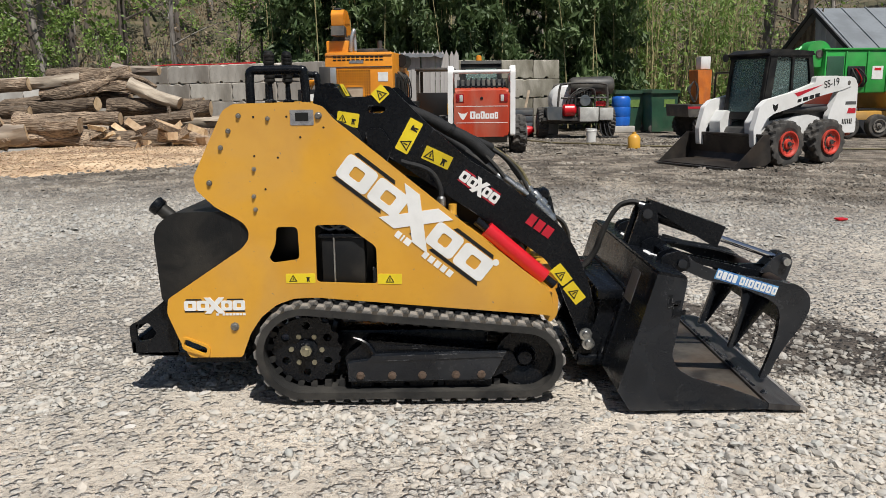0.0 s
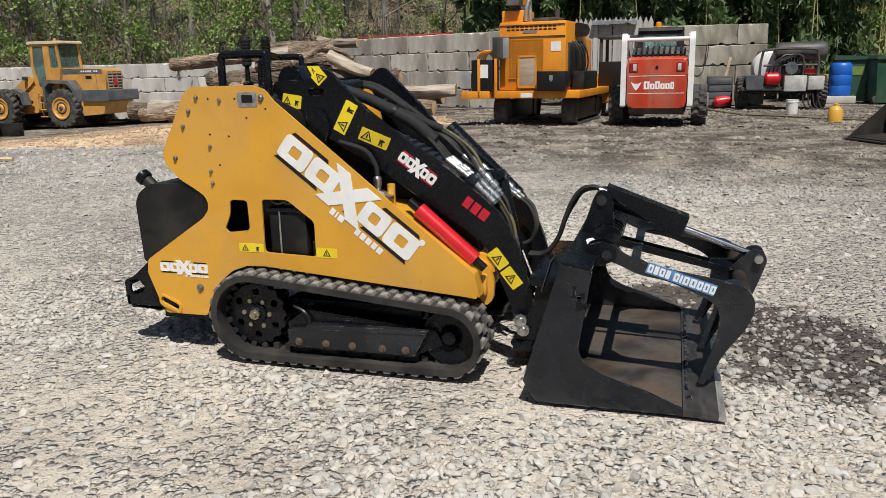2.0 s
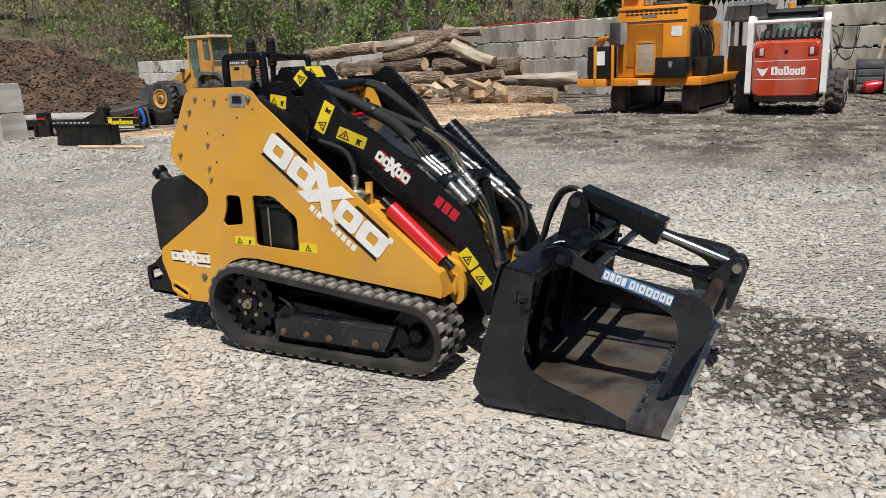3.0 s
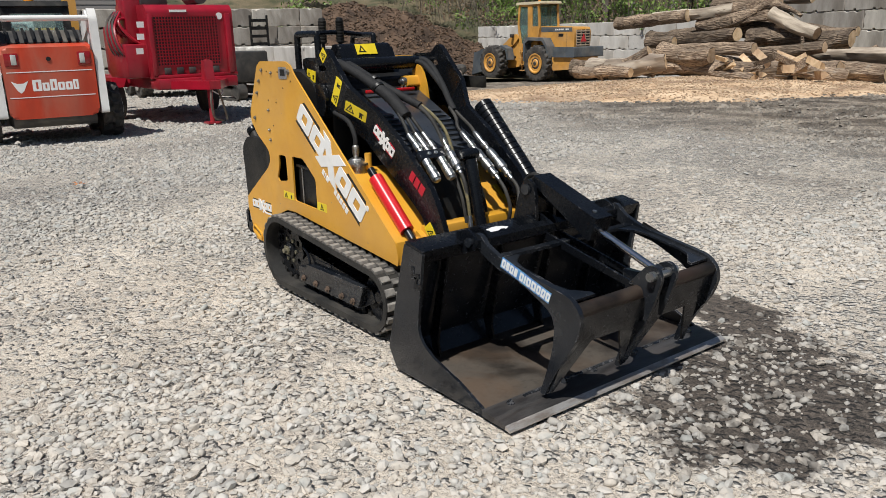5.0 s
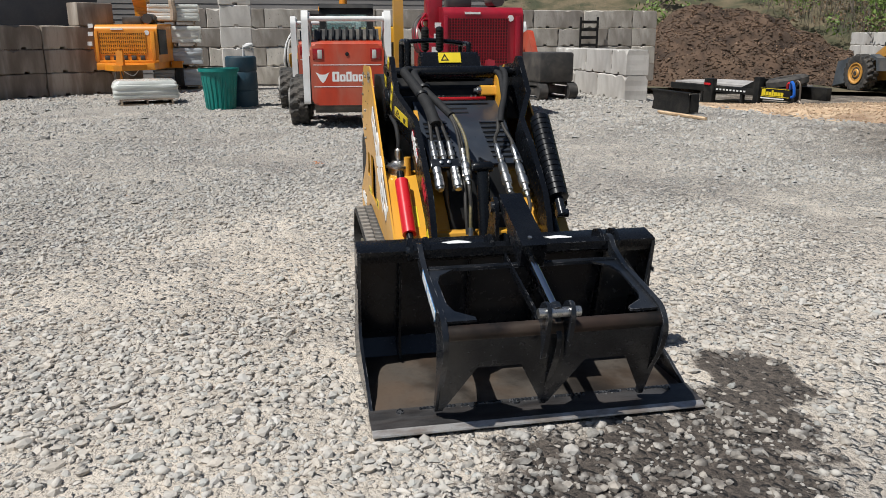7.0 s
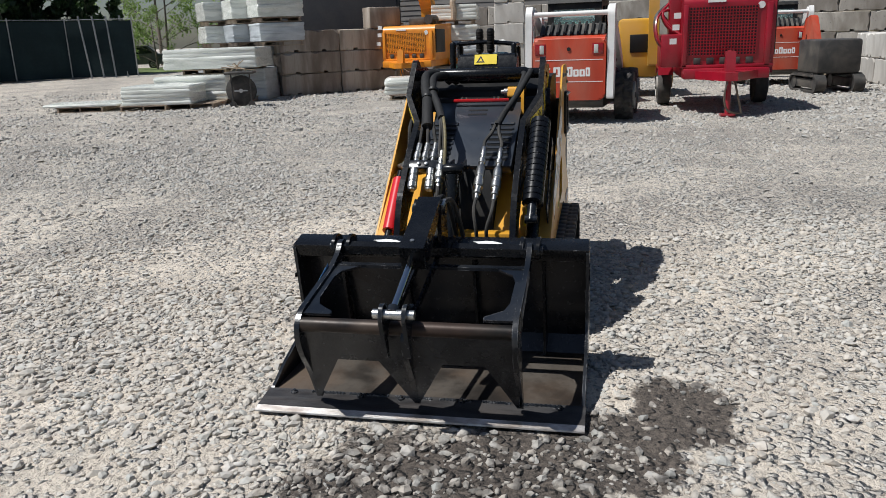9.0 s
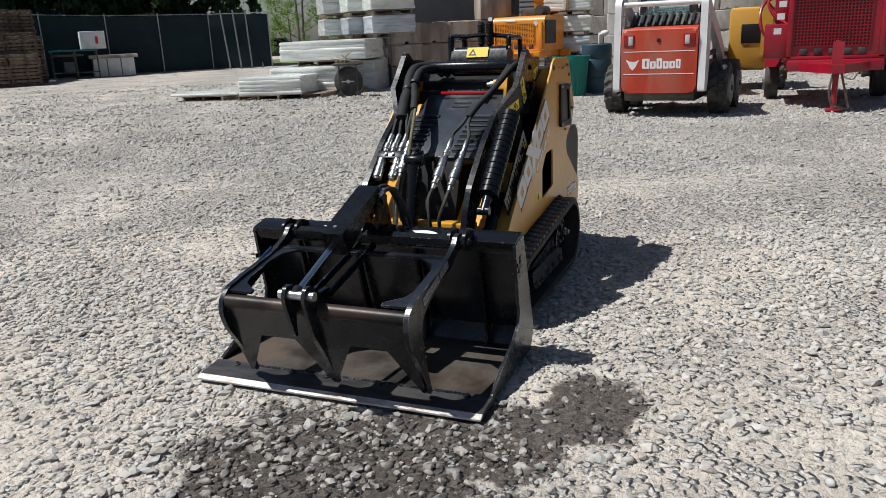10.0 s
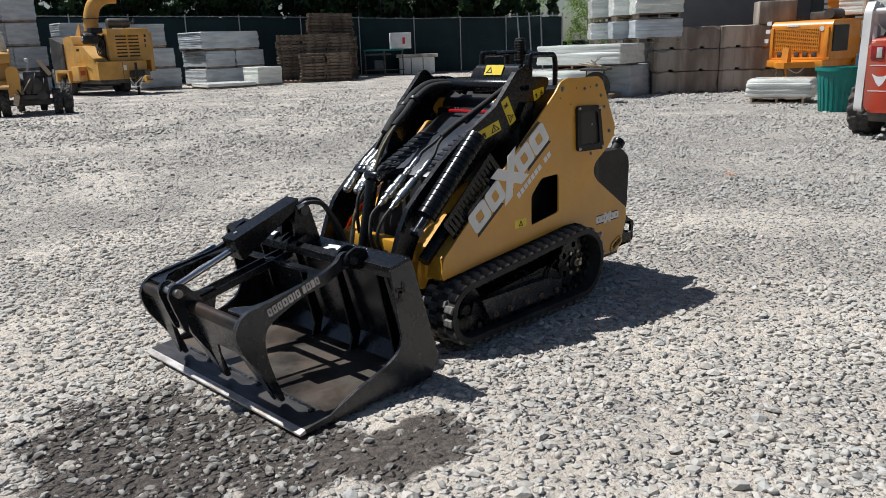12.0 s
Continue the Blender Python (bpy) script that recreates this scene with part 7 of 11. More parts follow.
def skid_steer(m, label, door, arms, rim, group="skid steers"):
    """Wheeled skid steer loader; it looks along +x."""
    root = thing("skid_steer_loader", m, label, "skid steer", group)
    bm = B()
    prism(bm, rnd_poly([(-1.28, 0.34), (-1.20, 0.26), (0.95, 0.24), (1.05, 0.40), (0.95, 0.62), (0.30, 0.72), (-0.30, 1.00), (-1.20, 1.05), (-1.30, 0.95)], 0.04), -0.56, 0.56)
    part("body", bm, M["dark_metal"], root)
    # rear door
    bm = B()
    prism(bm, rnd_poly([(-0.60, 0.46), (-0.53, 0.40), (0.53, 0.40), (0.60, 0.46), (0.61, 1.34), (0.55, 1.40), (-0.55, 1.40), (-0.61, 1.34)], 0.05), -1.36, -1.22, plane="yz")
    bmesh.ops.bevel(bm, geom=[e for e in bm.edges if all(v.co.x < -1.35 for v in e.verts)], offset=0.035, segments=3, affect="EDGES", profile=0.6)
    gate = part("rear_door", bm, door, root, "painted rear door with a white mark")
    bm = B()
    prism(bm, rnd_poly([(-1.34, 1.30), (-1.32, 1.415), (-1.02, 1.47), (-0.98, 1.20), (-1.2, 1.12)], 0.04), -0.585, 0.585)
    part("engine_cover", bm, door, root)
    bm = B()
    for z in (0.70, 1.055):
        box(bm, -1.364, -1.3585, -0.565, 0.565, z, z + 0.012)
    part("trim_line", bm, M["decal_white"], gate)
    bm = B()
    lathe(bm, (-1.362, 0, 1.235), (-1, 0, 0), [(0, 0.032), (0.01, 0.032), (0.012, 0.02)], 12)
    part("latch", bm, M["decal_black"], gate)
    for y in (-0.475, 0.475):
        bm = B()
        box(bm, -1.372, -1.356, y - 0.090, y + 0.090, 1.145, 1.325, 0.008)
        lamp = part("tail_light", bm, M["lamp_red"], gate, "red tail light")
        bm = B()
        box(bm, -1.378, -1.371, y - 0.062 if y > 0 else y - 0.008, y + 0.008 if y > 0 else y + 0.062, 1.165, 1.305, 0.003)
        part("lens", bm, M["lamp_white"], lamp)
    animal_mark(gate, -1.3585, 0.02, 0.79, 0.98, 0.16)
    # louvre comb above the engine
    bm = B()
    prism(bm, [(-1.10, 1.44), (-0.80, 1.64), (-0.72, 1.60), (-0.95, 1.30)], -0.54, 0.54)
    comb = part("rear_grille", bm, M["dark_metal"], root)
    bm = B()
    for i in range(9):
        y = -0.46 + 0.115 * i
        prism(bm, [(-1.12, 1.445), (-0.82, 1.645), (-0.84, 1.675), (-1.14, 1.475)], y - 0.018, y + 0.018)
    part("slat", bm, M["decal_black"], comb)
    # lift towers and arms
    for s in (-1, 1):
        bm = B()
        prism(bm, rnd_poly([(-1.36, 0.42), (-1.30, 1.80), (-1.20, 1.94), (-1.05, 1.92), (-0.96, 1.70), (-0.92, 1.20), (-1.02, 0.60), (-1.12, 0.42)], 0.05), *side_y(s, 0.625, 0.735),
              holes=[rnd_poly([(-1.24, 1.20), (-1.20, 1.60), (-1.08, 1.62), (-1.04, 1.20)], 0.03)])
        part("lift_tower", bm, arms, root, "painted steel lift tower", smooth=False)
        bm = B()
        prism(bm, rnd_poly([(-1.20, 1.80), (-1.10, 1.92), (0.10, 1.42), (0.90, 1.02), (1.16, 0.55), (1.20, 0.32), (1.06, 0.28), (0.98, 0.62), (0.76, 0.88), (0.00, 1.20), (-1.16, 1.66)], 0.04), *side_y(s, 0.60, 0.71))
        arm = part("lift_arm", bm, arms, root, smooth=False)
        bm = B()
        cyl(bm, (-0.95, s * 0.60, 0.95), (0.45, s * 0.60, 0.98), 0.045)
        part("lift_cylinder", bm, M["dark_metal"], root)
        bm = B()
        prism(bm, rnd_poly([(-0.98, 0.62), (-0.60, 0.90), (0.60, 0.84), (0.90, 0.60), (0.90, 0.40), (-1.0, 0.40)], 0.05), *side_y(s, 0.54, 0.64))
        part("fender", bm, M["dark_metal"], root)
        for x in (-0.50, 0.60):
            wheel_parts(root, x, s * 0.86, 0.41, 0.42, 0.31, s, rim, 15)
    bm = B()
    cyl(bm, (-1.20, -0.66, 1.80), (-1.20, 0.66, 1.80), 0.042)
    part("cross_bar", bm, arms, root)
    # cab
    bm = B()
    for s in (-1, 1):
        prism(bm, rnd_poly([(-0.80, 1.20), (-0.66, 2.02), (0.40, 2.06), (0.52, 1.98), (0.62, 0.70), (0.50, 0.62), (-0.20, 0.80)], 0.05), *side_y(s, 0.40, 0.46),
              holes=[rnd_poly([(-0.62, 1.30), (-0.54, 1.92), (-0.05, 1.94), (-0.05, 1.10), (-0.22, 1.06)], 0.04), rnd_poly([(0.02, 1.08), (0.02, 1.94), (0.36, 1.95), (0.46, 0.95)], 0.04)])
    prism(bm, rnd_poly([(-0.72, 1.98), (-0.66, 2.06), (0.42, 2.10), (0.56, 2.02), (0.52, 1.97)], 0.02), -0.46, 0.46)
    prism(bm, [(-0.80, 1.18), (-0.66, 2.00), (-0.62, 2.00), (-0.76, 1.18)], -0.46, -0.34)
    prism(bm, [(-0.80, 1.18), (-0.66, 2.00), (-0.62, 2.00), (-0.76, 1.18)], 0.34, 0.46)
    prism(bm, [(-0.80, 1.18), (-0.765, 1.40), (-0.72, 1.40), (-0.76, 1.18)], -0.36, 0.36)
    prism(bm, [(-0.685, 1.88), (-0.66, 2.02), (-0.60, 2.02), (-0.64, 1.88)], -0.36, 0.36)
    cab = part("cab", bm, M["plastic"], root, "dark steel operator cab", smooth=False)
    bm = B()
    prism(bm, [(-0.765, 1.40), (-0.69, 1.88), (-0.68, 1.88), (-0.755, 1.40)], -0.35, 0.35)
    part("rear_window", bm, M["glass_clear"], cab, "clear rear window")
    bm = B()
    box(bm, -0.40, 0.10, -0.25, 0.25, 0.80, 1.05, 0.05)
    box(bm, -0.48, -0.36, -0.25, 0.25, 0.95, 1.60, 0.05)
    part("seat", bm, M["plastic"], cab)
    bm = B()
    lathe(bm, (-0.50, 0.05, 2.06), (0, 0, 1), [(0, 0.07), (0.05, 0.065), (0.10, 0.06), (0.12, 0.03)], 14)
    part("beacon", bm, M["orange"], cab, "orange beacon on the cab roof")
    return root


M["bucket_dark"] = surf("dark_bucket_steel", (0.020, 0.018, 0.018), (0.045, 0.035, 0.028), 2.5, 0.42, metal=0.3, dust=0.1)
M["rim_dark"] = surf("dusty_rim", (0.16, 0.15, 0.14), None, 4.0, 0.6, dust=0.4)
M["rim_white"] = surf("dull_white_rim", (0.42, 0.40, 0.37), None, 4.0, 0.6, dust=0.4)

# skid steers in the yard
skid_steer(pose(0.95, 18.95, 0, 0, 0, 88) @ Matrix.Scale(1.02, 4), "orange-red and white skid steer parked tail first by the fence", M["bob_red"], M["white_paint"], M["rim_dark"])
skid_steer(pose(-10.47, 3.97, 0, 0, 0, 175), "orange-red and white skid steer with deep tread tyres", M["bob_red"], M["white_paint"], M["rim_white"])
skid_steer(pose(-14.2, 3.72, 0, 0, 0, 180), "red and white skid steer parked behind another", M["bob_red"], M["white_paint"], M["rim_white"])


def cab_loader(m, label):
    """White skid steer with a closed cab and a lowered bucket; it looks along +x."""
    root = thing("skid_steer_loader", m, label, "skid steer", "skid steers")
    bm = B()
    prism(bm, rnd_poly([(-1.46, 0.42), (-1.30, 0.30), (0.85, 0.26), (1.0, 0.42), (0.85, 0.70), (0.30, 0.80), (-0.30, 1.02), (-1.20, 1.10), (-1.46, 0.95)], 0.04), -0.54, 0.54)
    part("body", bm, M["dark_metal"], root)
    part("tail_door", box(B(), -1.56, -1.44, -0.60, 0.60, 0.48, 1.40, 0.04), M["bob_red"], root, "red tail door edge")
    for s in (-1, 1):
        bm = B()
        prism(bm, rnd_poly([(-1.52, 0.55), (-1.50, 1.46), (-1.40, 1.60), (-1.16, 1.62), (-0.98, 1.40), (-0.84, 1.12), (-0.72, 0.88), (-0.74, 0.74), (-1.05, 0.70), (-1.15, 0.55)], 0.05), *side_y(s, 0.60, 0.715))
        tower = part("tower", bm, M["white_paint"], root, "white steel rear tower", smooth=False)
        part("hinge_cap", lathe(B(), (-1.22, s * 0.715, 1.50), (0, s, 0), [(0, 0.05), (0.012, 0.05), (0.016, 0.03)], 14), M["dark_metal"], tower)
        bm = B()
        prism(bm, rnd_poly([(-1.30, 1.62), (-0.95, 1.63), (-0.30, 1.62), (-0.28, 1.50), (0.31, 1.33), (0.96, 1.20), (1.12, 1.08), (1.24, 0.66), (1.20, 0.36), (1.06, 0.34), (1.06, 0.64), (0.92, 0.86), (0.77, 0.95), (0.28, 1.06), (-0.43, 1.26), (-1.05, 1.37), (-1.30, 1.44)], 0.035), *side_y(s, 0.618, 0.728))
        arm = part("lift_arm", bm, M["white_paint"], root, "white lift arm with a red stripe", smooth=False)
        part("stripe", prism(B(), [(-0.50, 1.475), (0.26, 1.315), (0.16, 1.255), (0.02, 1.30)], *side_y(s, 0.728, 0.731)), M["decal_red"], arm, smooth=False)
        part("stripe", prism(B(), [(-1.49, 1.02), (-1.28, 1.02), (-1.24, 0.92), (-1.49, 0.92)], *side_y(s, 0.715, 0.718)), M["decal_red"], tower, smooth=False)
        for x0, x1, z0, z1 in ((-0.12, 0.02, 1.19, 1.26), (-0.27, -0.15, 1.22, 1.29), (-0.42, -0.30, 1.25, 1.32), (0.06, 0.16, 1.165, 1.225)):
            part("print", prism(B(), [(x0, z0), (x1, z0 - 0.02), (x1, z1 - 0.02), (x0, z1)], *side_y(s, 0.728, 0.7305)), M["decal_black"], arm, smooth=False)
        part("print", box(B(), -1.48, -1.18, *side_y(s, 0.715, 0.718), 1.09, 1.15), M["decal_dim"], tower)
        part("maker_mark", prism(B(), [(0.66, 1.14), (0.72, 1.10), (0.80, 1.13), (0.78, 1.05), (0.73, 0.99), (0.67, 1.04)], *side_y(s, 0.728, 0.731)), M["decal_black"], arm, smooth=False)
        bm = B()
        cyl(bm, (-0.95, s * 0.58, 1.02), (0.42, s * 0.60, 1.00), 0.052)
        part("lift_cylinder", bm, M["dark_metal"], root)
        part("cylinder_rod", cyl(B(), (0.42, s * 0.60, 1.00), (0.80, s * 0.60, 0.98), 0.026), M["chrome"], root)
        bm = B()
        prism(bm, rnd_poly([(-0.80, 0.50), (-0.62, 0.86), (-0.30, 0.92), (0.30, 0.86), (0.95, 0.78), (1.02, 0.45)], 0.05), *side_y(s, 0.52, 0.60))
        part("side_skirt", bm, M["white_paint"], root, "white lower side panel", smooth=False)
        # slots are black strips on the tower, painted shade without an opening
        for k in range(6):
            part("slot", box(B(), -1.40 + 0.05 * k, -1.37 + 0.05 * k, *side_y(s, 0.715, 0.717), 0.72, 0.82), M["decal_black"], tower)
        for x in (-0.56, 0.56):
            wheel_parts(root, x, s * 0.78, 0.41, 0.425, 0.30, s, M["rim_red"], 15)
    # white front panels either side of the cab door
    for s in (-1, 1):
        bm = B()
        prism(bm, rnd_poly([(0.72, 0.45), (0.98, 0.45), (1.02, 0.80), (0.86, 1.02), (0.70, 0.95)], 0.03), *side_y(s, 0.30, 0.58))
        part("front_panel", bm, M["white_paint"], root)
    # cab
    bm = B()
    for s in (-1, 1):
        prism(bm, rnd_poly([(-0.62, 1.38), (-0.46, 2.06), (0.54, 2.08), (0.62, 2.0), (0.78, 0.92), (0.66, 0.80), (-0.20, 1.02)], 0.05), *side_y(s, 0.41, 0.47),
              holes=[rnd_poly([(-0.48, 1.42), (-0.37, 1.97), (0.0, 1.98), (0.0, 1.24), (-0.2, 1.24)], 0.04), rnd_poly([(0.06, 1.24), (0.06, 1.98), (0.45, 1.99), (0.56, 1.20)], 0.04)])
    prism(bm, rnd_poly([(-0.52, 2.02), (-0.46, 2.10), (0.54, 2.13), (0.74, 2.05), (0.66, 2.0)], 0.02), -0.49, 0.49)
    box(bm, 0.58, 0.66, -0.47, -0.39, 0.95, 2.05, 0.01)
    prism(bm, [(0.60, 1.98), (0.55, 2.02), (0.66, 2.02), (0.70, 1.96)], -0.47, 0.47)
    prism(bm, [(0.72, 0.84), (0.70, 0.98), (0.78, 0.98), (0.80, 0.84)], -0.47, 0.47)
    prism(bm, [(-0.62, 1.36), (-0.48, 2.04), (-0.42, 2.04), (-0.56, 1.36)], -0.46, 0.46)
    cab = part("cab", bm, M["plastic"], root, "black steel operator cab", smooth=False)
    for s in (-1, 1):
        part("side_window", prism(B(), rnd_poly([(-0.50, 1.40), (-0.38, 1.99), (0.47, 2.0), (0.58, 1.18), (-0.20, 1.20)], 0.04), *side_y(s, 0.425, 0.432)), M["glass_clear"], cab, smooth=False)
        for i in range(8):
            part("guard_bar", cyl(B(), (-0.44 + 0.125 * i, s * 0.418, 1.24), (-0.36 + 0.11 * i, s * 0.418, 1.98), 0.006, n=4), M["dark_metal"], cab)
        for i in range(6):
            part("guard_bar", cyl(B(), (-0.46, s * 0.414, 1.30 + 0.125 * i), (0.54, s * 0.414, 1.30 + 0.125 * i), 0.006, n=4), M["dark_metal"], cab)
    part("front_window", prism(B(), [(0.63, 1.99), (0.745, 0.96), (0.752, 0.96), (0.637, 1.99)], -0.42, 0.42), M["glass_clear"], cab)
    for y in (-0.42, 0.42):
        part("door_post", prism(B(), [(0.62, 2.0), (0.76, 0.9), (0.80, 0.9), (0.66, 2.0)], y - 0.035, y + 0.035), M["plastic"], cab)
    part("work_lamp", lathe(B(), (0.66, -0.55, 2.0), (1, 0, 0), [(0, 0.05), (0.03, 0.075), (0.06, 0.075)], 14), M["dark_metal"], cab)
    bm = B()
    box(bm, -0.30, 0.16, -0.25, 0.25, 0.90, 1.08, 0.05)
    box(bm, -0.38, -0.26, -0.25, 0.25, 1.0, 1.65, 0.05)
    part("seat", bm, M["plastic"], cab)
    # bucket
    bm = B()
    prism(bm, [(1.10, 0.58), (1.06, 0.20), (1.16, 0.06), (1.92, 0.03), (1.92, 0.05), (1.19, 0.085), (1.10, 0.22), (1.14, 0.57)], -0.95, 0.95)
    bk = part("bucket", bm, M["bucket_dark"], root, "dark worn loader bucket lowered to the ground")
    for s in (-1, 1):
        part("bucket_side", prism(B(), [(1.10, 0.60), (1.02, 0.12), (1.16, 0.04), (1.94, 0.03), (1.22, 0.60)], *side_y(s, 0.95, 0.968)), M["bucket_dark"], bk)
    part("cutting_edge", box(B(), 1.80, 2.02, -0.968, 0.968, 0.012, 0.032), M["edge_steel"], bk)
    part("top_rail", box(B(), 1.07, 1.17, -0.95, 0.95, 0.54, 0.60, 0.012), M["bucket_dark"], bk)
    part("attach_plate", box(B(), 0.98, 1.08, -0.5, 0.5, 0.28, 0.52, 0.02), M["dark_metal"], bk)
    return root


ss = cab_loader(pose(6.30, 15.05, 0, 0, 0, 206) @ Matrix.Scale(0.98, 4), "white skid steer with closed cab and red wheel rims")
skid_steer(pose(-18.6, 8.75, 0, 0, 0, 178), "red and white skid steer at the end of the row", M["bob_red"], M["white_paint"], M["rim_dark"])
# fleet number painted on the white machine's arm
txt = bpy.data.curves.new("fleet_number", "FONT")
txt.body, txt.size, txt.extrude, txt.align_x = "SS-19", 0.19, 0.002, "CENTER"
tob = new("fleet_number", txt)
tob.data.materials.append(M["decal_black"])
tob.parent = ss
tob.matrix_basis = Matrix.Translation((-0.74, 0.732, 1.44)) @ Matrix(((-1, 0, 0, 0), (0, 0, 1, 0), (0, 1, 0, 0), (0, 0, 0, 1))) @ Matrix.Rotation(radians(10), 4, "Z")


def crawler(parent, x0, x1, y, w, h, mat=None):
    """A steel or rubber crawler seen from outside: belt, rollers and grouser bars."""
    r = h / 2
    bm = B()
    ring = [(x0 + r + r * math.cos(a), r + r * math.sin(a)) for a in [math.pi / 2 + math.pi * i / 10 for i in range(11)]] + [(x1 - r + r * math.cos(a), r + r * math.sin(a)) for a in [-math.pi / 2 + math.pi * i / 10 for i in range(11)]]
    hole = [(x0 + r + (r - 0.05) * math.cos(a), r + (r - 0.05) * math.sin(a)) for a in [math.pi / 2 + math.pi * i / 10 for i in range(11)]] + [(x1 - r + (r - 0.05) * math.cos(a), r + (r - 0.05) * math.sin(a)) for a in [-math.pi / 2 + math.pi * i / 10 for i in range(11)]]
    prism(bm, ring, y - w / 2, y + w / 2, [hole])
    n = int((x1 - x0) / 0.11)
    for i in range(n):
        x = x0 + r + (x1 - x0 - 2 * r) * i / n
        box(bm, x, x + 0.03, y - w / 2, y + w / 2, h - 0.005, h + 0.02)
    belt = part("crawler_track", bm, mat or M["tyre"], parent, "dark crawler track")
    bm = B()
    box(bm, x0 + r, x1 - r, y - w * 0.3, y + w * 0.3, 0.10, h - 0.10, 0.02)
    for x in (x0 + r, x1 - r):
        cyl(bm, (x, y - w * 0.35, r), (x, y + w * 0.35, r), r - 0.06, n=16)
    part("track_frame", bm, M["dark_metal"], belt)


def grille(bm, x, y0, y1, z0, z1, ny, nz, bar=0.010):
    for i in range(ny + 1):
        y = y0 + (y1 - y0) * i / ny
        box(bm, x - 0.006, x + 0.006, y - bar, y + bar, z0, z1)
    for i in range(nz + 1):
        z = z0 + (z1 - z0) * i / nz
        box(bm, x - 0.006, x + 0.006, y0, y1, z - bar, z + bar)
    return bm


# ---- tracked wood chipper, orange, engine end towards the yard ----
def tracked_chipper(m):
    root = thing("wood_chipper", m, "orange tracked wood chipper with a grille and tall chute", "wood chipper")
    for y in (-0.95, 0.95):
        crawler(root, -0.2, 2.9, y, 0.40, 0.62)
    bm = B()
    box(bm, -0.45, 3.4, -1.30, 1.30, 0.58, 0.74, 0.015)
    part("deck", bm, M["orange"], root, "orange steel deck")
    bm = B()
    box(bm, -0.30, 1.9, -0.88, 0.95, 0.74, 2.16, 0.05)
    eng = part("engine_housing", bm, M["orange"], root, "orange engine housing")
    bm = B()
    grille(bm, -0.325, -0.28, 0.66, 1.00, 1.80, 15, 14, 0.012)
    part("grille", bm, M["orange"], eng)
    bm = B()
    box(bm, -0.312, -0.302, -0.28, 0.66, 1.00, 1.80)
    part("grille_back", bm, M["decal_black"], eng)
    bm = B()
    box(bm, -0.42, -0.33, -0.12, 0.36, 0.82, 1.46, 0.02)
    part("oil_cooler", bm, M["alu_tan"], root, "tan framed cooler panel")
    bm = B()
    grille(bm, -0.43, -0.12, 0.36, 0.82, 1.46, 1, 1, 0.025)
    part("cooler_frame", bm, M["orange"], root)
    bm = B()
    box(bm, -0.70, -0.34, -0.98, -0.22, 0.74, 1.14, 0.02)
    tb = part("tool_box", bm, M["decal_black"], root, "black tool box")
    bm = B()
    prism(bm, [(-0.66, 1.06), (-0.56, 1.06), (-0.56, 0.98), (-0.61, 0.92), (-0.66, 0.98)], -0.706, -0.70, plane="yz")
    part("badge", bm, M["silver_label"], tb)
    bm = B()
    box(bm, -0.62, -0.34, 0.72, 1.02, 1.40, 1.86, 0.02)
    part("control_box", bm, M["dark_metal"], root, "dark control box")
    bm = B()
    box(bm, -0.64, -0.60, 0.56, 0.72, 1.42, 1.84, 0.01)
    part("box_door", bm, M["alu"], root)
    bm = B()
    box(bm, -0.62, -0.10, 1.02, 1.62, 0.74, 1.40, 0.02)
    part("battery_cabinet", bm, M["decal_black"], root, "black cabinet on the deck")
    bm = B()
    box(bm, -0.625, -0.618, 1.14, 1.36, 1.02, 1.30)
    part("paper_label", bm, M["decal_white"], root)
    bm = B()
    for y in (0.92, 1.40):
        box(bm, -0.66, -0.60, y - 0.035, y + 0.035, 0.60, 1.42, 0.01)
    box(bm, -0.66, -0.42, 1.1, 1.9, 0.58, 0.74, 0.01)
    part("guard_post", bm, M["orange"], root)
    bm = B()
    box(bm, -0.60, -0.30, 1.64, 1.92, 0.80, 1.12, 0.01)
    part("checker_box", bm, M["alu"], root, "aluminium checker plate box")
    bm = B()
    box(bm, -0.309, -0.302, -0.75, -0.48, 1.55, 1.74)
    part("paper_label", bm, M["decal_white"], eng)
    bm = B()
    box(bm, -0.309, -0.302, -0.10, 0.28, 1.93, 1.99)
    part("maker_plate", bm, M["silver_label"], eng)
    bm = B()
    box(bm, -0.665, -0.655, -0.1, 0.22, 0.61, 0.70)
    part("reflector", bm, M["decal_white"], root)
    # chute
    part("chute_base", box(B(), 0.02, 0.95, 0.36, 0.98, 1.95, 2.42, 0.03), M["orange"], root, "orange chute base")
    part("turret", lathe(B(), (0.42, 0.62, 2.42), (0, 0, 1), [(0, 0.30), (0.05, 0.30), (0.06, 0.25), (0.12, 0.25)], 20), M["dark_metal"], root)
    bm = B()
    prism(bm, rnd_poly([(0.22, 2.50), (0.16, 2.66), (-0.10, 2.70), (-0.14, 2.96), (-0.02, 3.06), (0.34, 3.05), (0.60, 2.84), (0.64, 2.50)], 0.05), 0.44, 0.78)
    ch = part("chute", bm, M["orange"], root, "tall orange discharge chute")
    part("chute_flap", prism(B(), [(-0.16, 2.52), (-0.10, 2.72), (0.10, 2.68), (0.06, 2.50)], 0.43, 0.79), M["dark_metal"], ch)
    for y in (0.43, 0.79):
        part("chute_rib", prism(B(), [(-0.02, 2.76), (0.0, 2.98), (0.32, 2.98), (0.50, 2.80)], y - 0.006, y + 0.006), M["orange"], ch)
    part("cap", box(B(), -0.04, 0.30, 0.52, 0.70, 3.05, 3.09, 0.01), M["dark_metal"], ch)
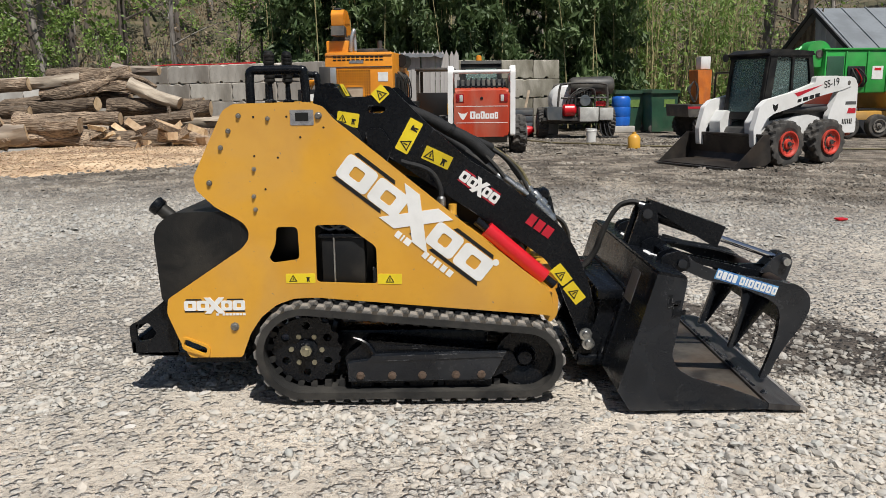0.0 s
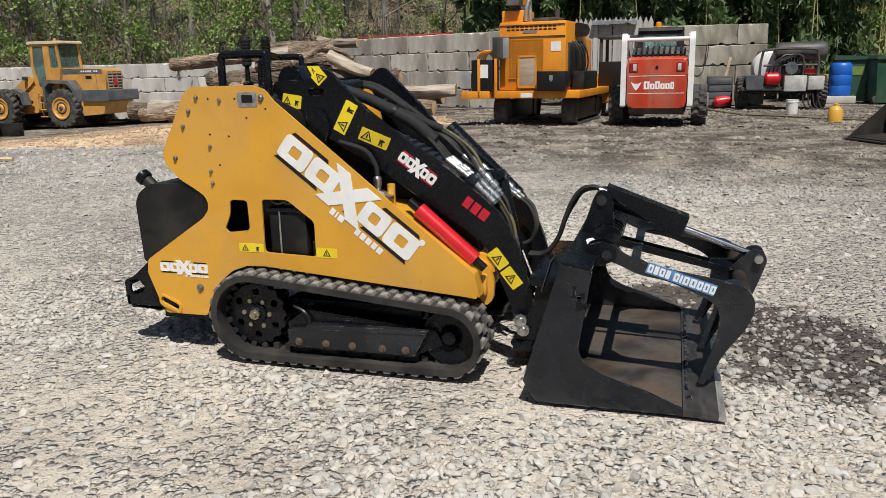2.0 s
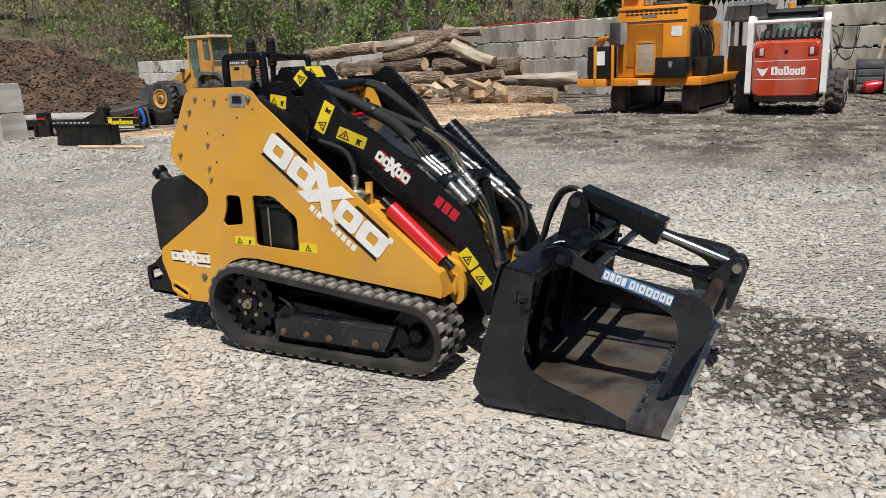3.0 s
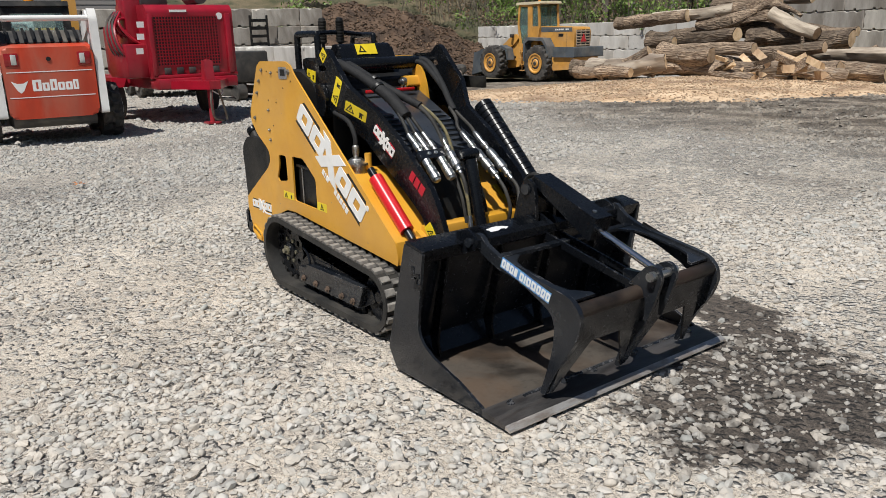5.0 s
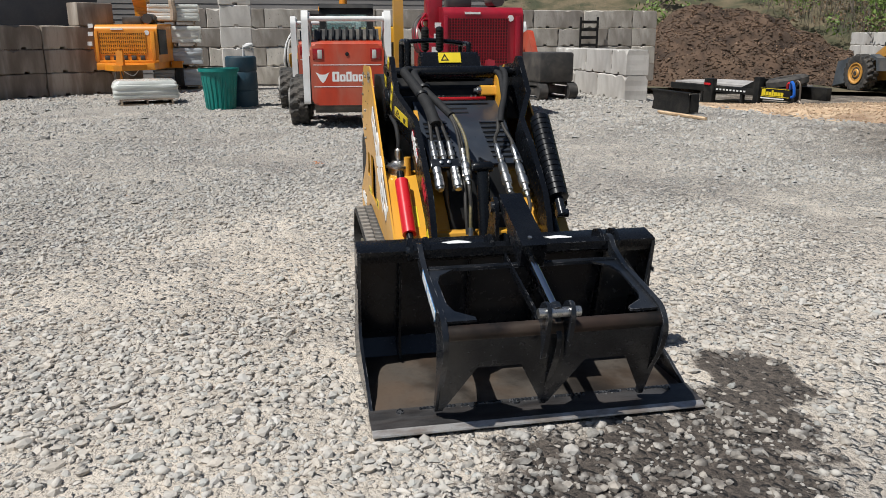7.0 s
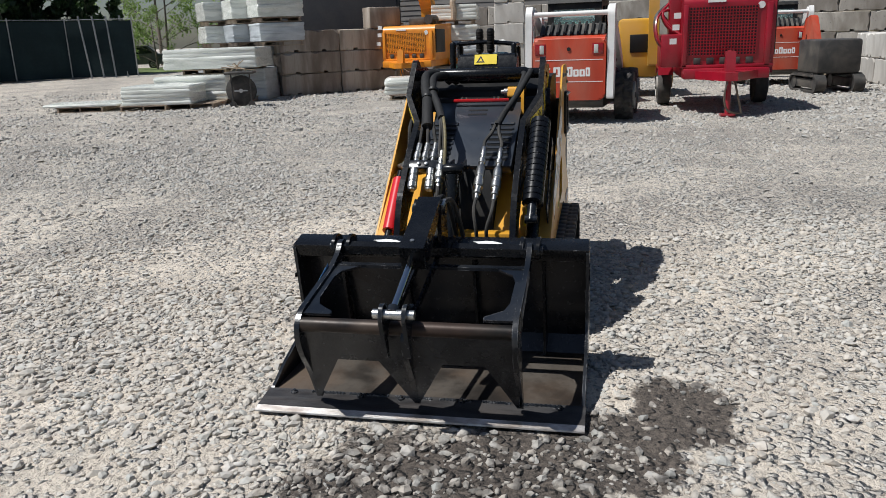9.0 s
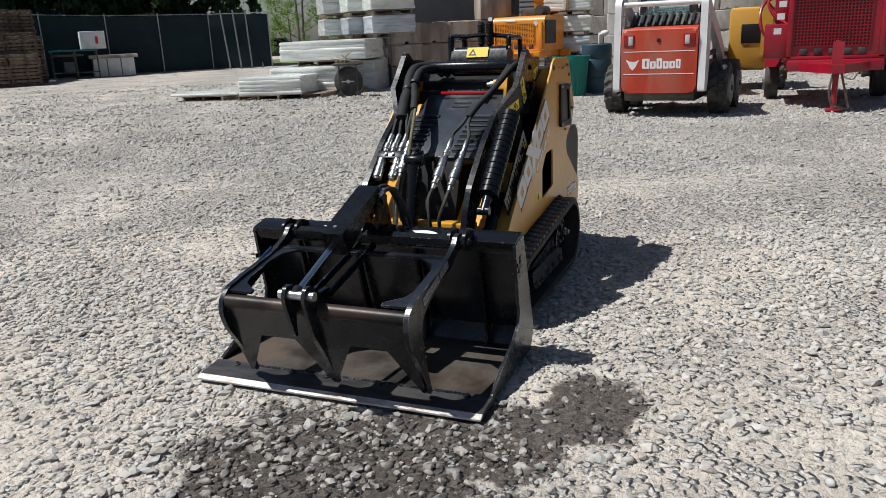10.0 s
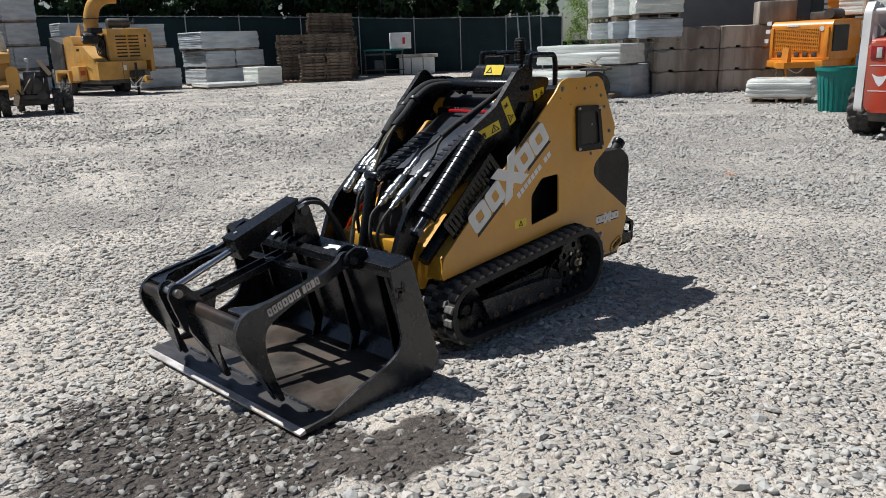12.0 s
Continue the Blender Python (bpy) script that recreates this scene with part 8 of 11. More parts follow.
    # two rows of black strips imitate shaded slots in the housing
    for i in range(11):
        part("slot", box(B(), -0.306, -0.300, -0.62 + 0.125 * i, -0.53 + 0.125 * i, 1.985, 2.015), M["decal_black"], eng)
        part("slot", box(B(), -0.306, -0.300, -0.62 + 0.125 * i, -0.53 + 0.125 * i, 2.045, 2.075), M["decal_black"], eng)
    bm = B()
    tube(bm, [(0.0, 0.30, 2.20), (-0.06, 0.26, 2.45), (0.0, 0.20, 2.62), (0.1, 0.22, 2.50), (0.1, 0.20, 2.2)], 0.05, n=10)
    part("exhaust", bm, M["alu"], root, "bright exhaust elbow")
    bm = B()
    cyl(bm, (0.6, -0.95, 2.0), (1.4, -0.95, 2.0), 0.14)
    part("air_filter", bm, M["decal_black"], root)
    bm = B()
    for i in range(5):
        tube(bm, [(-0.30, 0.95 + 0.03 * i, 1.40), (-0.42, 1.05 + 0.05 * i, 1.58), (-0.40, 1.25 + 0.06 * i, 1.50), (-0.28, 1.40 + 0.05 * i, 1.30)], 0.02, n=6)
    part("hose", bm, M["orange"], root)
    # dark service side
    bm = B()
    box(bm, -0.10, 1.75, -0.905, -0.885, 0.84, 1.72, 0.01)
    side = part("service_panel", bm, M["dark_metal"], eng, "dark service panel on the housing side")
    for k in range(3):
        bm = B()
        box(bm, 0.0 + 0.58 * k, 0.48 + 0.58 * k, -0.93, -0.905, 0.92, 1.64, 0.01)
        part("panel_door", bm, M["plastic"], side)
    bm = B()
    box(bm, 0.1, 1.6, -1.28, -0.95, 0.74, 1.12, 0.03)
    part("fuel_tank", bm, M["plastic"], root, "black fuel tank on the deck")
    for k in range(4):
        bm = B()
        tube(bm, [(0.2 + 0.3 * k, -0.92, 1.75), (0.15 + 0.3 * k, -1.08, 1.60), (0.25 + 0.3 * k, -1.12, 1.30), (0.3 + 0.3 * k, -1.05, 1.10)], 0.022, n=6)
        part("hose", bm, M["rubber"], root)
    bm = B()
    box(bm, -0.32, -0.30, -0.86, 0.93, 1.845, 1.865)
    box(bm, -0.32, -0.30, -0.86, 0.93, 2.09, 2.10)
    part("seam", bm, M["dark_metal"], eng)
    bm = B()
    box(bm, -0.08, 0.5, -0.6, 0.1, 2.16, 2.24, 0.02)
    cyl(bm, (0.9, -0.3, 2.16), (0.9, -0.3, 2.45), 0.07)
    part("roof_fitting", bm, M["dark_metal"], eng)
    bm = B()
    box(bm, 1.9, 3.3, -0.7, 0.7, 0.74, 1.85, 0.05)
    part("feed_housing", bm, M["orange"], root)
    return root


tracked_chipper(pose(-1.80, 18.35, 0, 0, 0, 83) @ Matrix.Diagonal((0.90, 0.86, 1.07, 1.0)))

# ---- towed chippers ----
def towed_chipper(m, label, paint, tall=2.05, louvre_side=False, seed=3, back=0.0):
    """Engine box on a frame with a drawbar towards -x and a jack."""
    root = thing("wood_chipper", m, label, "wood chipper")
    bm = B()
    box(bm, -0.2, 3.6, -0.72, 0.72, 0.62, 0.80, 0.02)
    prism(bm, [(-0.9, -0.10), (-0.9, 0.10), (0.1, 0.70), (0.1, -0.70)], 0.62, 0.76, plane="xy")
    part("chassis", bm, paint, root, "painted chassis with a drawbar")
    bm = B()
    prism(bm, rnd_poly([(0.0, 0.80), (0.0, tall - 0.10), (0.10, tall), (1.75, tall + 0.04), (1.75, 0.80)], 0.05), -0.80, 0.74)
    eng = part("engine_housing", bm, paint, root, "painted engine housing")
    bm = B()
    grille(bm, -0.016, -0.50, 0.64, 1.02, tall - 0.20, 22, 16, 0.008)
    part("grille", bm, paint, eng)
    bm = B()
    box(bm, -0.004, 0.004, -0.50, 0.64, 1.02, tall - 0.20)
    part("grille_back", bm, M["decal_black"], eng)
    bm = B()
    box(bm, -0.05, 0.0, -0.74, -0.64, 0.82, tall - 0.16, 0.01)
    box(bm, -0.05, 0.0, -0.80, 0.74, 0.80, 0.86, 0.01)
    box(bm, -0.05, 0.0, 0.66, 0.74, 0.82, tall - 0.16, 0.01)
    part("front_frame", bm, paint, eng)
    for i in range(5):
        bm = B()
        box(bm, -0.03 - 0.01 * (i % 2), 0.0, -0.46 + 0.22 * i, -0.34 + 0.22 * i, 0.87, 0.98, 0.01)
        part("mounting_block", bm, M["dark_metal"], eng)
    for k, (y, z) in enumerate(((0.86, 1.52), (0.90, 1.28), (-0.70, 1.40), (0.84, 1.72))):
        bm = B()
        box(bm, 0.05, 0.06, y - 0.06, y + 0.06, z - 0.05, z + 0.05)
        part("paper_label", bm, M["decal_white"], eng)
    for k in range(6):
        bm = B()
        tube(bm, [(0.35 + 0.12 * k, 0.80, 0.95 + 0.1 * (k % 3)), (0.25 + 0.12 * k, 1.12, 1.25), (0.40 + 0.10 * k, 1.18, 1.65 + 0.06 * (k % 2)), (0.75 + 0.08 * k, 0.95, 1.95)], 0.024, n=6)
        part("hose", bm, M["dark_metal"] if k % 2 else paint, root)
    bm = B()
    box(bm, 0.06, 0.9, -0.83, -0.79, 1.0, tall - 0.12, 0.01)
    part("radiator_door", bm, M["decal_black"], eng, "black radiator side panel")
    part("maker_plate", box(B(), -0.014, -0.004, 0.04, 0.34, tall - 0.13, tall - 0.09), M["decal_white"], eng)
    part("round_label", lathed((-0.004, -0.55, tall - 0.2), (-1, 0, 0), [(0, 0.06), (0.006, 0.06)], 16), M["decal_white"], eng)
    for y in (-0.92, 0.92):
        wheel_parts(root, 1.9, y, 0.36, 0.37, 0.24, 1 if y > 0 else -1, M["rim_white"], tread=False)
        bm = B()
        prism(bm, [(1.40, 0.62), (1.45, 0.80), (2.35, 0.80), (2.40, 0.62), (2.3, 0.62), (2.25, 0.74), (1.55, 0.74), (1.5, 0.62)], y - 0.14, y + 0.14)
        part("mudguard", bm, paint, root)
    bm = B()
    cyl(bm, (-0.62, 0.0, 0.05), (-0.62, 0.0, 1.12), 0.045, n=10)
    prism(bm, [(-0.67, 1.10), (-0.57, 1.10), (-0.50, 0.78), (-0.60, 0.62), (-0.74, 0.62)], -0.08, 0.08)
    box(bm, -0.74, -0.50, -0.12, 0.12, 0.02, 0.05)
    part("jack", bm, paint, root, "drawbar jack with a foot plate")
    bm = B()
    tube(bm, [(-0.85, 0.06, 0.62), (-0.90, 0.10, 0.34), (-0.82, 0.02, 0.12), (-0.70, -0.20, 0.06)], 0.018, n=6)
    tube(bm, [(-0.85, -0.06, 0.62), (-0.86, -0.14, 0.30), (-0.80, -0.20, 0.08)], 0.018, n=6)
    part("chain", bm, M["steel"], root)
    bm = B()
    tube(bm, [(0.05, -0.40, 0.80), (-0.30, -0.36, 0.66), (-0.50, -0.25, 0.50), (-0.55, -0.05, 0.60), (-0.60, 0.02, 0.72)], 0.012, n=6)
    part("cable", bm, M["decal_white"], root)
    bm = B()
    box(bm, 0.2, 1.3, 0.66, 1.10, 0.82, 1.40, 0.03)
    part("fuel_tank", bm, paint, root)
    for i in range(7):
        part("hose", tube(B(), [(0.4 + 0.06 * i, 0.70, 1.35), (0.40 + 0.07 * i, 0.98, 1.55 + 0.05 * (i % 3)), (0.50 + 0.06 * i, 1.06, 1.80), (0.6 + 0.05 * i, 0.80, 1.85)], 0.022, n=6), paint, root)
    bm = B()
    box(bm, 0.5, 0.95, 0.66, 0.95, 1.40, tall + 0.35, 0.03)
    part("oil_tank", bm, paint, root)
    part("feed_housing", box(B(), 1.75, 3.3, -0.62, 0.62, 0.80, 1.75, 0.05), paint, root)
    bm = B()
    prism(bm, rnd_poly([(1.85 - back, 1.75), (1.85 - back, tall + 0.45), (1.50 - back, tall + 0.90), (1.60 - back, tall + 1.10), (2.05 - back, tall + 0.85), (2.22 - back, tall + 0.4), (2.22 - back, 1.75)], 0.1), -0.18, 0.18)
    part("chute", bm, paint, root, "curved discharge chute")
    bm = B()
    cyl(bm, (0.55, -0.45, tall + 0.16), (1.15, -0.45, tall + 0.16), 0.13)
    box(bm, 1.3, 1.7, -0.1, 0.4, tall - 0.02, tall + 0.24, 0.04)
    part("silencer", bm, M["dark_metal"], eng, "dark exhaust silencer on the housing")
    if louvre_side:
        bm = B()
        for s in (-1, 1):
            for i in range(7):
                for x in (0.55, 1.10):
                    box(bm, x, x + 0.45, *side_y(s, 0.655, 0.664), 1.15 + 0.11 * i, 1.20 + 0.11 * i)
        part("louvre", bm, M["decal_black"], eng)
    return root


towed_chipper(pose(-10.60, 6.52, 0, 0, 0, 180), "crimson towed wood chipper with drawbar and jack", M["crimson"], 2.05)
towed_chipper(pose(-18.95, -1.4, 0, 0, 0, 175) @ Matrix.Scale(1.06, 4), "orange towed chipper in the block bay", M["orange"], 1.75, True)


def drum_chipper(m):
    """Large towed chipper: x runs back from the drawbar end, y to the side that faces away."""
    root = thing("wood_chipper", m, "large ochre towed wood chipper with louvred engine housing", "wood chipper")
    paint, dark = M["ochre"], M["dark_metal"]
    part("chassis", box(B(), 0.1, 5.0, -1.85, -0.05, 0.50, 0.66, 0.02), dark, root, "dark steel chassis")
    tank = part("fuel_tank", prism(B(), rnd_poly([(0.0, 0.66), (0.0, 1.40), (2.6, 1.40), (2.3, 0.66)], 0.03), -1.95, 0.0), paint, root, "long ochre tank box")
    part("seam", box(B(), -0.003, 0.0, -0.98, -0.96, 0.70, 1.36), dark, tank)
    part("paper_label", box(B(), -0.004, -0.001, -1.12, -1.0, 1.02, 1.22), M["decal_white"], tank)
    for i in range(3):
        part("scratch", prism(B(), [(0.55 + 0.06 * i, 1.08 - 0.07 * i), (1.30 - 0.1 * i, 1.20 - 0.05 * i), (1.30 - 0.1 * i, 1.225 - 0.05 * i), (0.55 + 0.06 * i, 1.10 - 0.07 * i)], 0.0, 0.003), M["decal_black"], tank)
    # louvred housing: a shell with slots cut through its front
    slots = [[(y0, z0), (y0 + 0.44, z0), (y0 + 0.44, z0 + 0.055), (y0, z0 + 0.055)] for y0 in (-1.36, -1.86) for z0 in [1.56 + 0.135 * i for i in range(7)]]
    bm = B()
    prism(bm, rnd_poly([(-2.28, 1.404), (-0.62, 1.404), (-0.62, 2.68), (-2.28, 2.68)], 0.05), 0.28, 0.31, holes=slots, plane="yz")
    box(bm, 0.31, 1.95, -2.28, -2.24, 1.404, 2.68, 0.01)
    box(bm, 0.31, 1.95, -0.66, -0.62, 1.404, 2.68, 0.01)
    box(bm, 0.29, 1.95, -2.28, -0.62, 2.64, 2.70, 0.02)
    eng = part("engine_housing", bm, paint, root, "ochre engine housing with louvre slots")
    part("radiator", box(B(), 0.40, 0.50, -2.20, -0.70, 1.41, 2.60), M["decal_black"], eng)
    for k, z in enumerate((2.34, 2.14, 1.94)):
        part("latch", box(B(), 0.262, 0.28, -2.16 + 0.02 * k, -2.08, z, z + 0.12, 0.006), M["decal_black"], eng)
    part("side_panel", prism(B(), rnd_poly([(0.36, 0.92), (0.36, 2.55), (1.7, 2.55), (1.7, 0.92)], 0.04), -2.44, -2.29), paint, root)
    part("side_hood", prism(B(), rnd_poly([(0.25, 1.41), (1.55, 2.04), (2.6, 2.08), (2.6, 1.41)], 0.04), -0.52, -0.02), paint, root, "sloped ochre hood")
    part("maker_plate", box(B(), 1.95, 2.3, -0.019, -0.014, 1.86, 1.94), M["decal_black"], root)
    # air cleaner and its bracket
    bm = B()
    lathe(bm, (0.62, 0.22, 2.32), (0, -1, 0), [(0, 0.17), (0.03, 0.21), (0.10, 0.23), (0.52, 0.23), (0.56, 0.18), (0.66, 0.16)], 24)
    part("air_cleaner", bm, M["plastic"], root, "black air cleaner drum")
    part("cap", lathed((0.62, 0.225, 2.32), (0, 1, 0), [(0, 0.09), (0.03, 0.08)], 16), M["alu"], root)
    bm = B()
    box(bm, 0.5, 0.95, -0.56, -0.10, 2.52, 2.76, 0.04)
    tube(bm, [(0.62, -0.40, 2.40), (0.60, -0.55, 2.15), (0.70, -0.58, 1.80), (0.9, -0.5, 1.45)], 0.09, n=10)
    part("intake_pipe", bm, M["plastic"], root)
    part("engine_block", box(B(), 0.55, 1.9, -0.60, -0.53, 1.42, 2.45, 0.03), M["decal_black"], root)
    for k in range(5):
        part("hose", tube(B(), [(0.4 + 0.1 * k, -0.56, 1.46), (0.36 + 0.1 * k, -0.46 + 0.03 * k, 1.75), (0.55 + 0.1 * k, -0.42, 2.05 + 0.04 * k), (0.9, -0.54, 2.3)], 0.026, n=6), M["rubber"], root)
    bm = B()
    lathe(bm, (0.85, -0.85, 2.94), (0, -1, 0), [(0, 0.10), (0.02, 0.17), (0.06, 0.19), (0.86, 0.19), (0.90, 0.17), (0.92, 0.10)], 24)
    box(bm, 0.80, 0.90, -1.05, -1.0, 2.69, 2.80)
    box(bm, 0.80, 0.90, -1.55, -1.50, 2.69, 2.80)
    sil = part("silencer", bm, dark, root, "dark barrel silencer")
    part("exhaust_pipe", tube(B(), [(0.85, -1.72, 2.94), (0.85, -1.92, 2.96), (0.86, -1.98, 3.12)], 0.045, n=8), dark, sil)
    # drum housing, chute and infeed hopper at the rear
    part("drum_housing", prism(B(), rnd_poly([(2.62, 0.66), (2.62, 2.1), (2.9, 2.5), (3.9, 2.45), (3.9, 0.66)], 0.08), -1.85, -0.05), paint, root)
    bm = B()
    pts = [(2.2, -0.75, 1.9), (2.2, -0.72, 2.6), (2.2, -0.74, 3.15), (2.15, -0.90, 3.70), (2.05, -1.25, 4.02), (1.95, -1.75, 4.08)]
    tube(bm, pts, 0.29, n=12)
    chute = part("chute", bm, paint, root, "curved ochre discharge chute")
    for z in (2.62, 3.15):
        part("flange", lathed((2.2, -0.73, z), (0, 0, 1), [(0, 0.29), (0, 0.34), (0.04, 0.34), (0.04, 0.29)], 20), dark, chute)
    part("hood_flap", prism(B(), [(1.6, 3.98), (2.3, 4.02), (2.3, 4.34), (1.6, 4.30)], -2.05, -1.5), M["steel"], chute)
    bm = B()
    for a, b in ((-0.05, 0.02), (-1.92, -1.85)):
        prism(bm, [(3.9, 0.75), (3.9, 2.2), (5.5, 2.5), (5.5, 0.62)], a, b)
    prism(bm, [(3.9, 0.75), (5.5, 0.62), (5.5, 0.70), (3.9, 0.83)], -1.85, -0.05)
    prism(bm, [(3.9, 2.14), (5.5, 2.44), (5.5, 2.50), (3.9, 2.20)], -1.85, -0.05)
    part("infeed_hopper", bm, M["dark_metal"], root, "worn dark infeed hopper")
    part("folding_plate", prism(B(), [(3.2, 2.48), (3.9, 2.46), (3.3, 3.0), (3.15, 3.0)], -0.62, -0.56), paint, root)
    bm = B()
    box(bm, 1.25, 2.10, 0.02, 0.34, 0.62, 1.22, 0.03)
    tb2 = part("tool_box", bm, paint, root)
    part("vent", box(B(), 1.245, 1.25, 0.08, 0.28, 0.86, 1.06), M["bob_red"], tb2)
    part("fender", prism(B(), rnd_poly([(2.3, 0.55), (2.4, 1.08), (4.1, 1.08), (4.2, 0.55), (4.0, 0.55), (3.9, 0.95), (2.6, 0.95), (2.5, 0.55)], 0.04), 0.0, 0.38), paint, root)
    for x in (2.85, 3.68):
        for q in (-1, 1):
            wheel_parts(root, x, -0.93 + q * 1.10, 0.38, 0.385, 0.26, q, M["rim_dark"], tread=False)
    part("axle", box(B(), 2.6, 3.9, -1.8, -0.06, 0.32, 0.50, 0.03), dark, root)
    # drawbar, jack, chains and a coiled cable
    bm = B()
    box(bm, -0.9, 0.3, -1.62, -1.46, 0.56, 0.74, 0.02)
    box(bm, -1.05, -0.85, -1.64, -1.44, 0.50, 0.80, 0.03)
    bar = part("drawbar", bm, paint, root)
    part("eye", lathed((-1.14, -1.54, 0.60), (0, 0, 1), [(0, 0.05), (0, 0.11), (0.06, 0.11), (0.06, 0.05)], 16), dark, bar)
    bm = B()
    cyl(bm, (-0.35, -1.36, 0.04), (-0.35, -1.36, 1.32), 0.055, n=10)
    box(bm, -0.47, -0.23, -1.48, -1.24, 0.0, 0.04, 0.01)
    part("jack", bm, M["decal_black"], root, "black drawbar jack")
    for k in range(4):
        part("chain", tube(B(), [(-0.8, -1.44 + 0.03 * k, 0.74), (-0.72 + 0.1 * k, -1.30 + 0.02 * k, 0.42 + 0.05 * k), (-0.45 + 0.1 * k, -1.22, 0.38), (-0.1, -1.15, 0.72)], 0.016, n=5), M["steel"] if k % 2 else M["decal_white"], root)
    part("pump", box(B(), -0.20, 0.0, -1.80, -1.20, 0.74, 1.0, 0.03), dark, root)
    part("valve", box(B(), -0.28, -0.06, -1.95, -1.72, 0.60, 1.02, 0.03), M["steel"], root)
    return root


drum_chipper(pose(-9.68, -24.7, 0, 0, 0, 267) @ Matrix.Diagonal((1.0, 1.0, 0.965, 1.0)))

# ---- stump grinder at the edge ----
sg = thing("stump_grinder", pose(-4.50, -16.75, 0, 0, 0, 252), "weathered yellow stump grinder with dual tyres", "stump grinder")
for q in (-1, 1):
    for y in (0.66, 0.92):
        wheel_parts(sg, 0.30, q * y, 0.36, 0.37, 0.22, q, M["rim_dark"], 16)
    wheel_parts(sg, 1.9, q * 0.30, 0.22, 0.22, 0.18, q, M["rim_dark"], tread=False)
part("axle", box(B(), 0.22, 0.38, -0.55, 0.55, 0.28, 0.44, 0.02), M["dark_metal"], sg)
part("frame", box(B(), 0.05, 2.2, -0.42, 0.42, 0.44, 0.56, 0.02), M["dark_metal"], sg, "dark greasy frame")
bm = B()
box(bm, 0.10, 0.9, -0.36, 0.12, 0.56, 1.20, 0.05)
lathe(bm, (0.10, -0.12, 0.85), (-1, 0, 0), [(0, 0.26), (0.05, 0.26), (0.08, 0.20), (0.10, 0.08)], 20)
lathe(bm, (0.10, -0.30, 0.55), (-1, 0, 0), [(0, 0.14), (0.06, 0.14), (0.08, 0.05)], 16)
part("engine", bm, M["dark_metal"], sg, "dark oily engine")
part("side_cover", prism(B(), rnd_poly([(0.52, 0.50), (0.22, 0.62), (0.20, 1.20), (0.26, 1.34), (0.46, 1.36), (0.54, 1.22)], 0.04), -0.05, 0.14, plane="yz"), M["ochre"], sg, "dusty ochre side cover")
bm = B()
prism(bm, rnd_poly([(0.2, 1.44), (0.25, 1.72), (1.5, 1.84), (1.6, 1.44)], 0.06), 0.38, 1.10)
part("hood", bm, M["ochre"], sg, "faded ochre hood")
part("hood_base", box(B(), 0.3, 1.5, 0.42, 1.06, 0.95, 1.43, 0.05), M["ochre"], sg)
part("mudguard", prism(B(), rnd_poly([(-0.15, 0.80), (0.05, 0.98), (0.6, 0.98), (0.6, 0.92), (0.1, 0.92), (-0.10, 0.76)], 0.02), 0.50, 1.06), M["ochre"], sg)
part("cutter_housing", prism(B(), rnd_poly([(1.3, 0.20), (1.2, 0.9), (1.7, 1.15), (2.3, 0.9), (2.4, 0.25)], 0.08), -0.5, 0.36), M["dark_metal"], sg)
bm = B()
lathe(bm, (0.62, 0.46, 1.40), (0.0, 0.10, 1.0), [(0, 0.06), (0.1, 0.06), (0.12, 0.085), (0.66, 0.085), (0.72, 0.12), (0.86, 0.12), (0.90, 0.07)], 16)
part("exhaust", bm, M["galv"], sg, "pale steel exhaust stack")
part("breather", lathed((0.3, -0.02, 1.18), (0, 0, 1), [(0, 0.03), (0.26, 0.03), (0.28, 0.06), (0.36, 0.06), (0.38, 0.03)], 12), M["alu"], sg)
part("arm_plate", prism(B(), rnd_poly([(-0.24, 1.50), (-0.36, 1.52), (-0.62, 1.12), (-0.52, 1.06)], 0.03), 0.0, 0.09, plane="yz"), M["alu_tan"], sg, "worn pale arm plate")
part("control_box", box(B(), 0.05, 0.4, -0.62, -0.32, 1.02, 1.34, 0.04), M["plastic"], sg)
for k, (y, z, lift, fwd) in enumerate(((0.18, 0.62, 0.34, 0.10), (-0.02, 0.58, 0.50, 0.05), (-0.28, 0.66, 0.30, 0.14), (-0.40, 0.52, 0.55, 0.04), (0.30, 0.50, 0.20, 0.08))):
    part("hose", tube(B(), [(0.12, y, z), (-0.06 - fwd, y - 0.06, z + 0.4 * lift), (-0.04 - 0.5 * fwd, y - 0.20 + 0.05 * k, z + lift), (0.30, y - 0.26 + 0.09 * k, z + lift + 0.10)], 0.017 + 0.004 * (k % 2), n=6), M["alu_tan"] if k == 0 else M["rubber"], sg)
part("belt_guard", box(B(), 0.02, 0.10, -0.46, -0.12, 0.60, 1.10, 0.05), M["decal_black"], sg)
part("battery_box", box(B(), 0.0, 0.28, 0.16, 0.36, 0.58, 0.82, 0.02), M["steel"], sg)
part("drawbar", prism(B(), rnd_poly([(0.34, 0.30), (0.46, 0.34), (0.40, 0.62), (0.26, 0.56)], 0.03), -0.4, 0.1, plane="yz"), M["alu_tan"], sg)

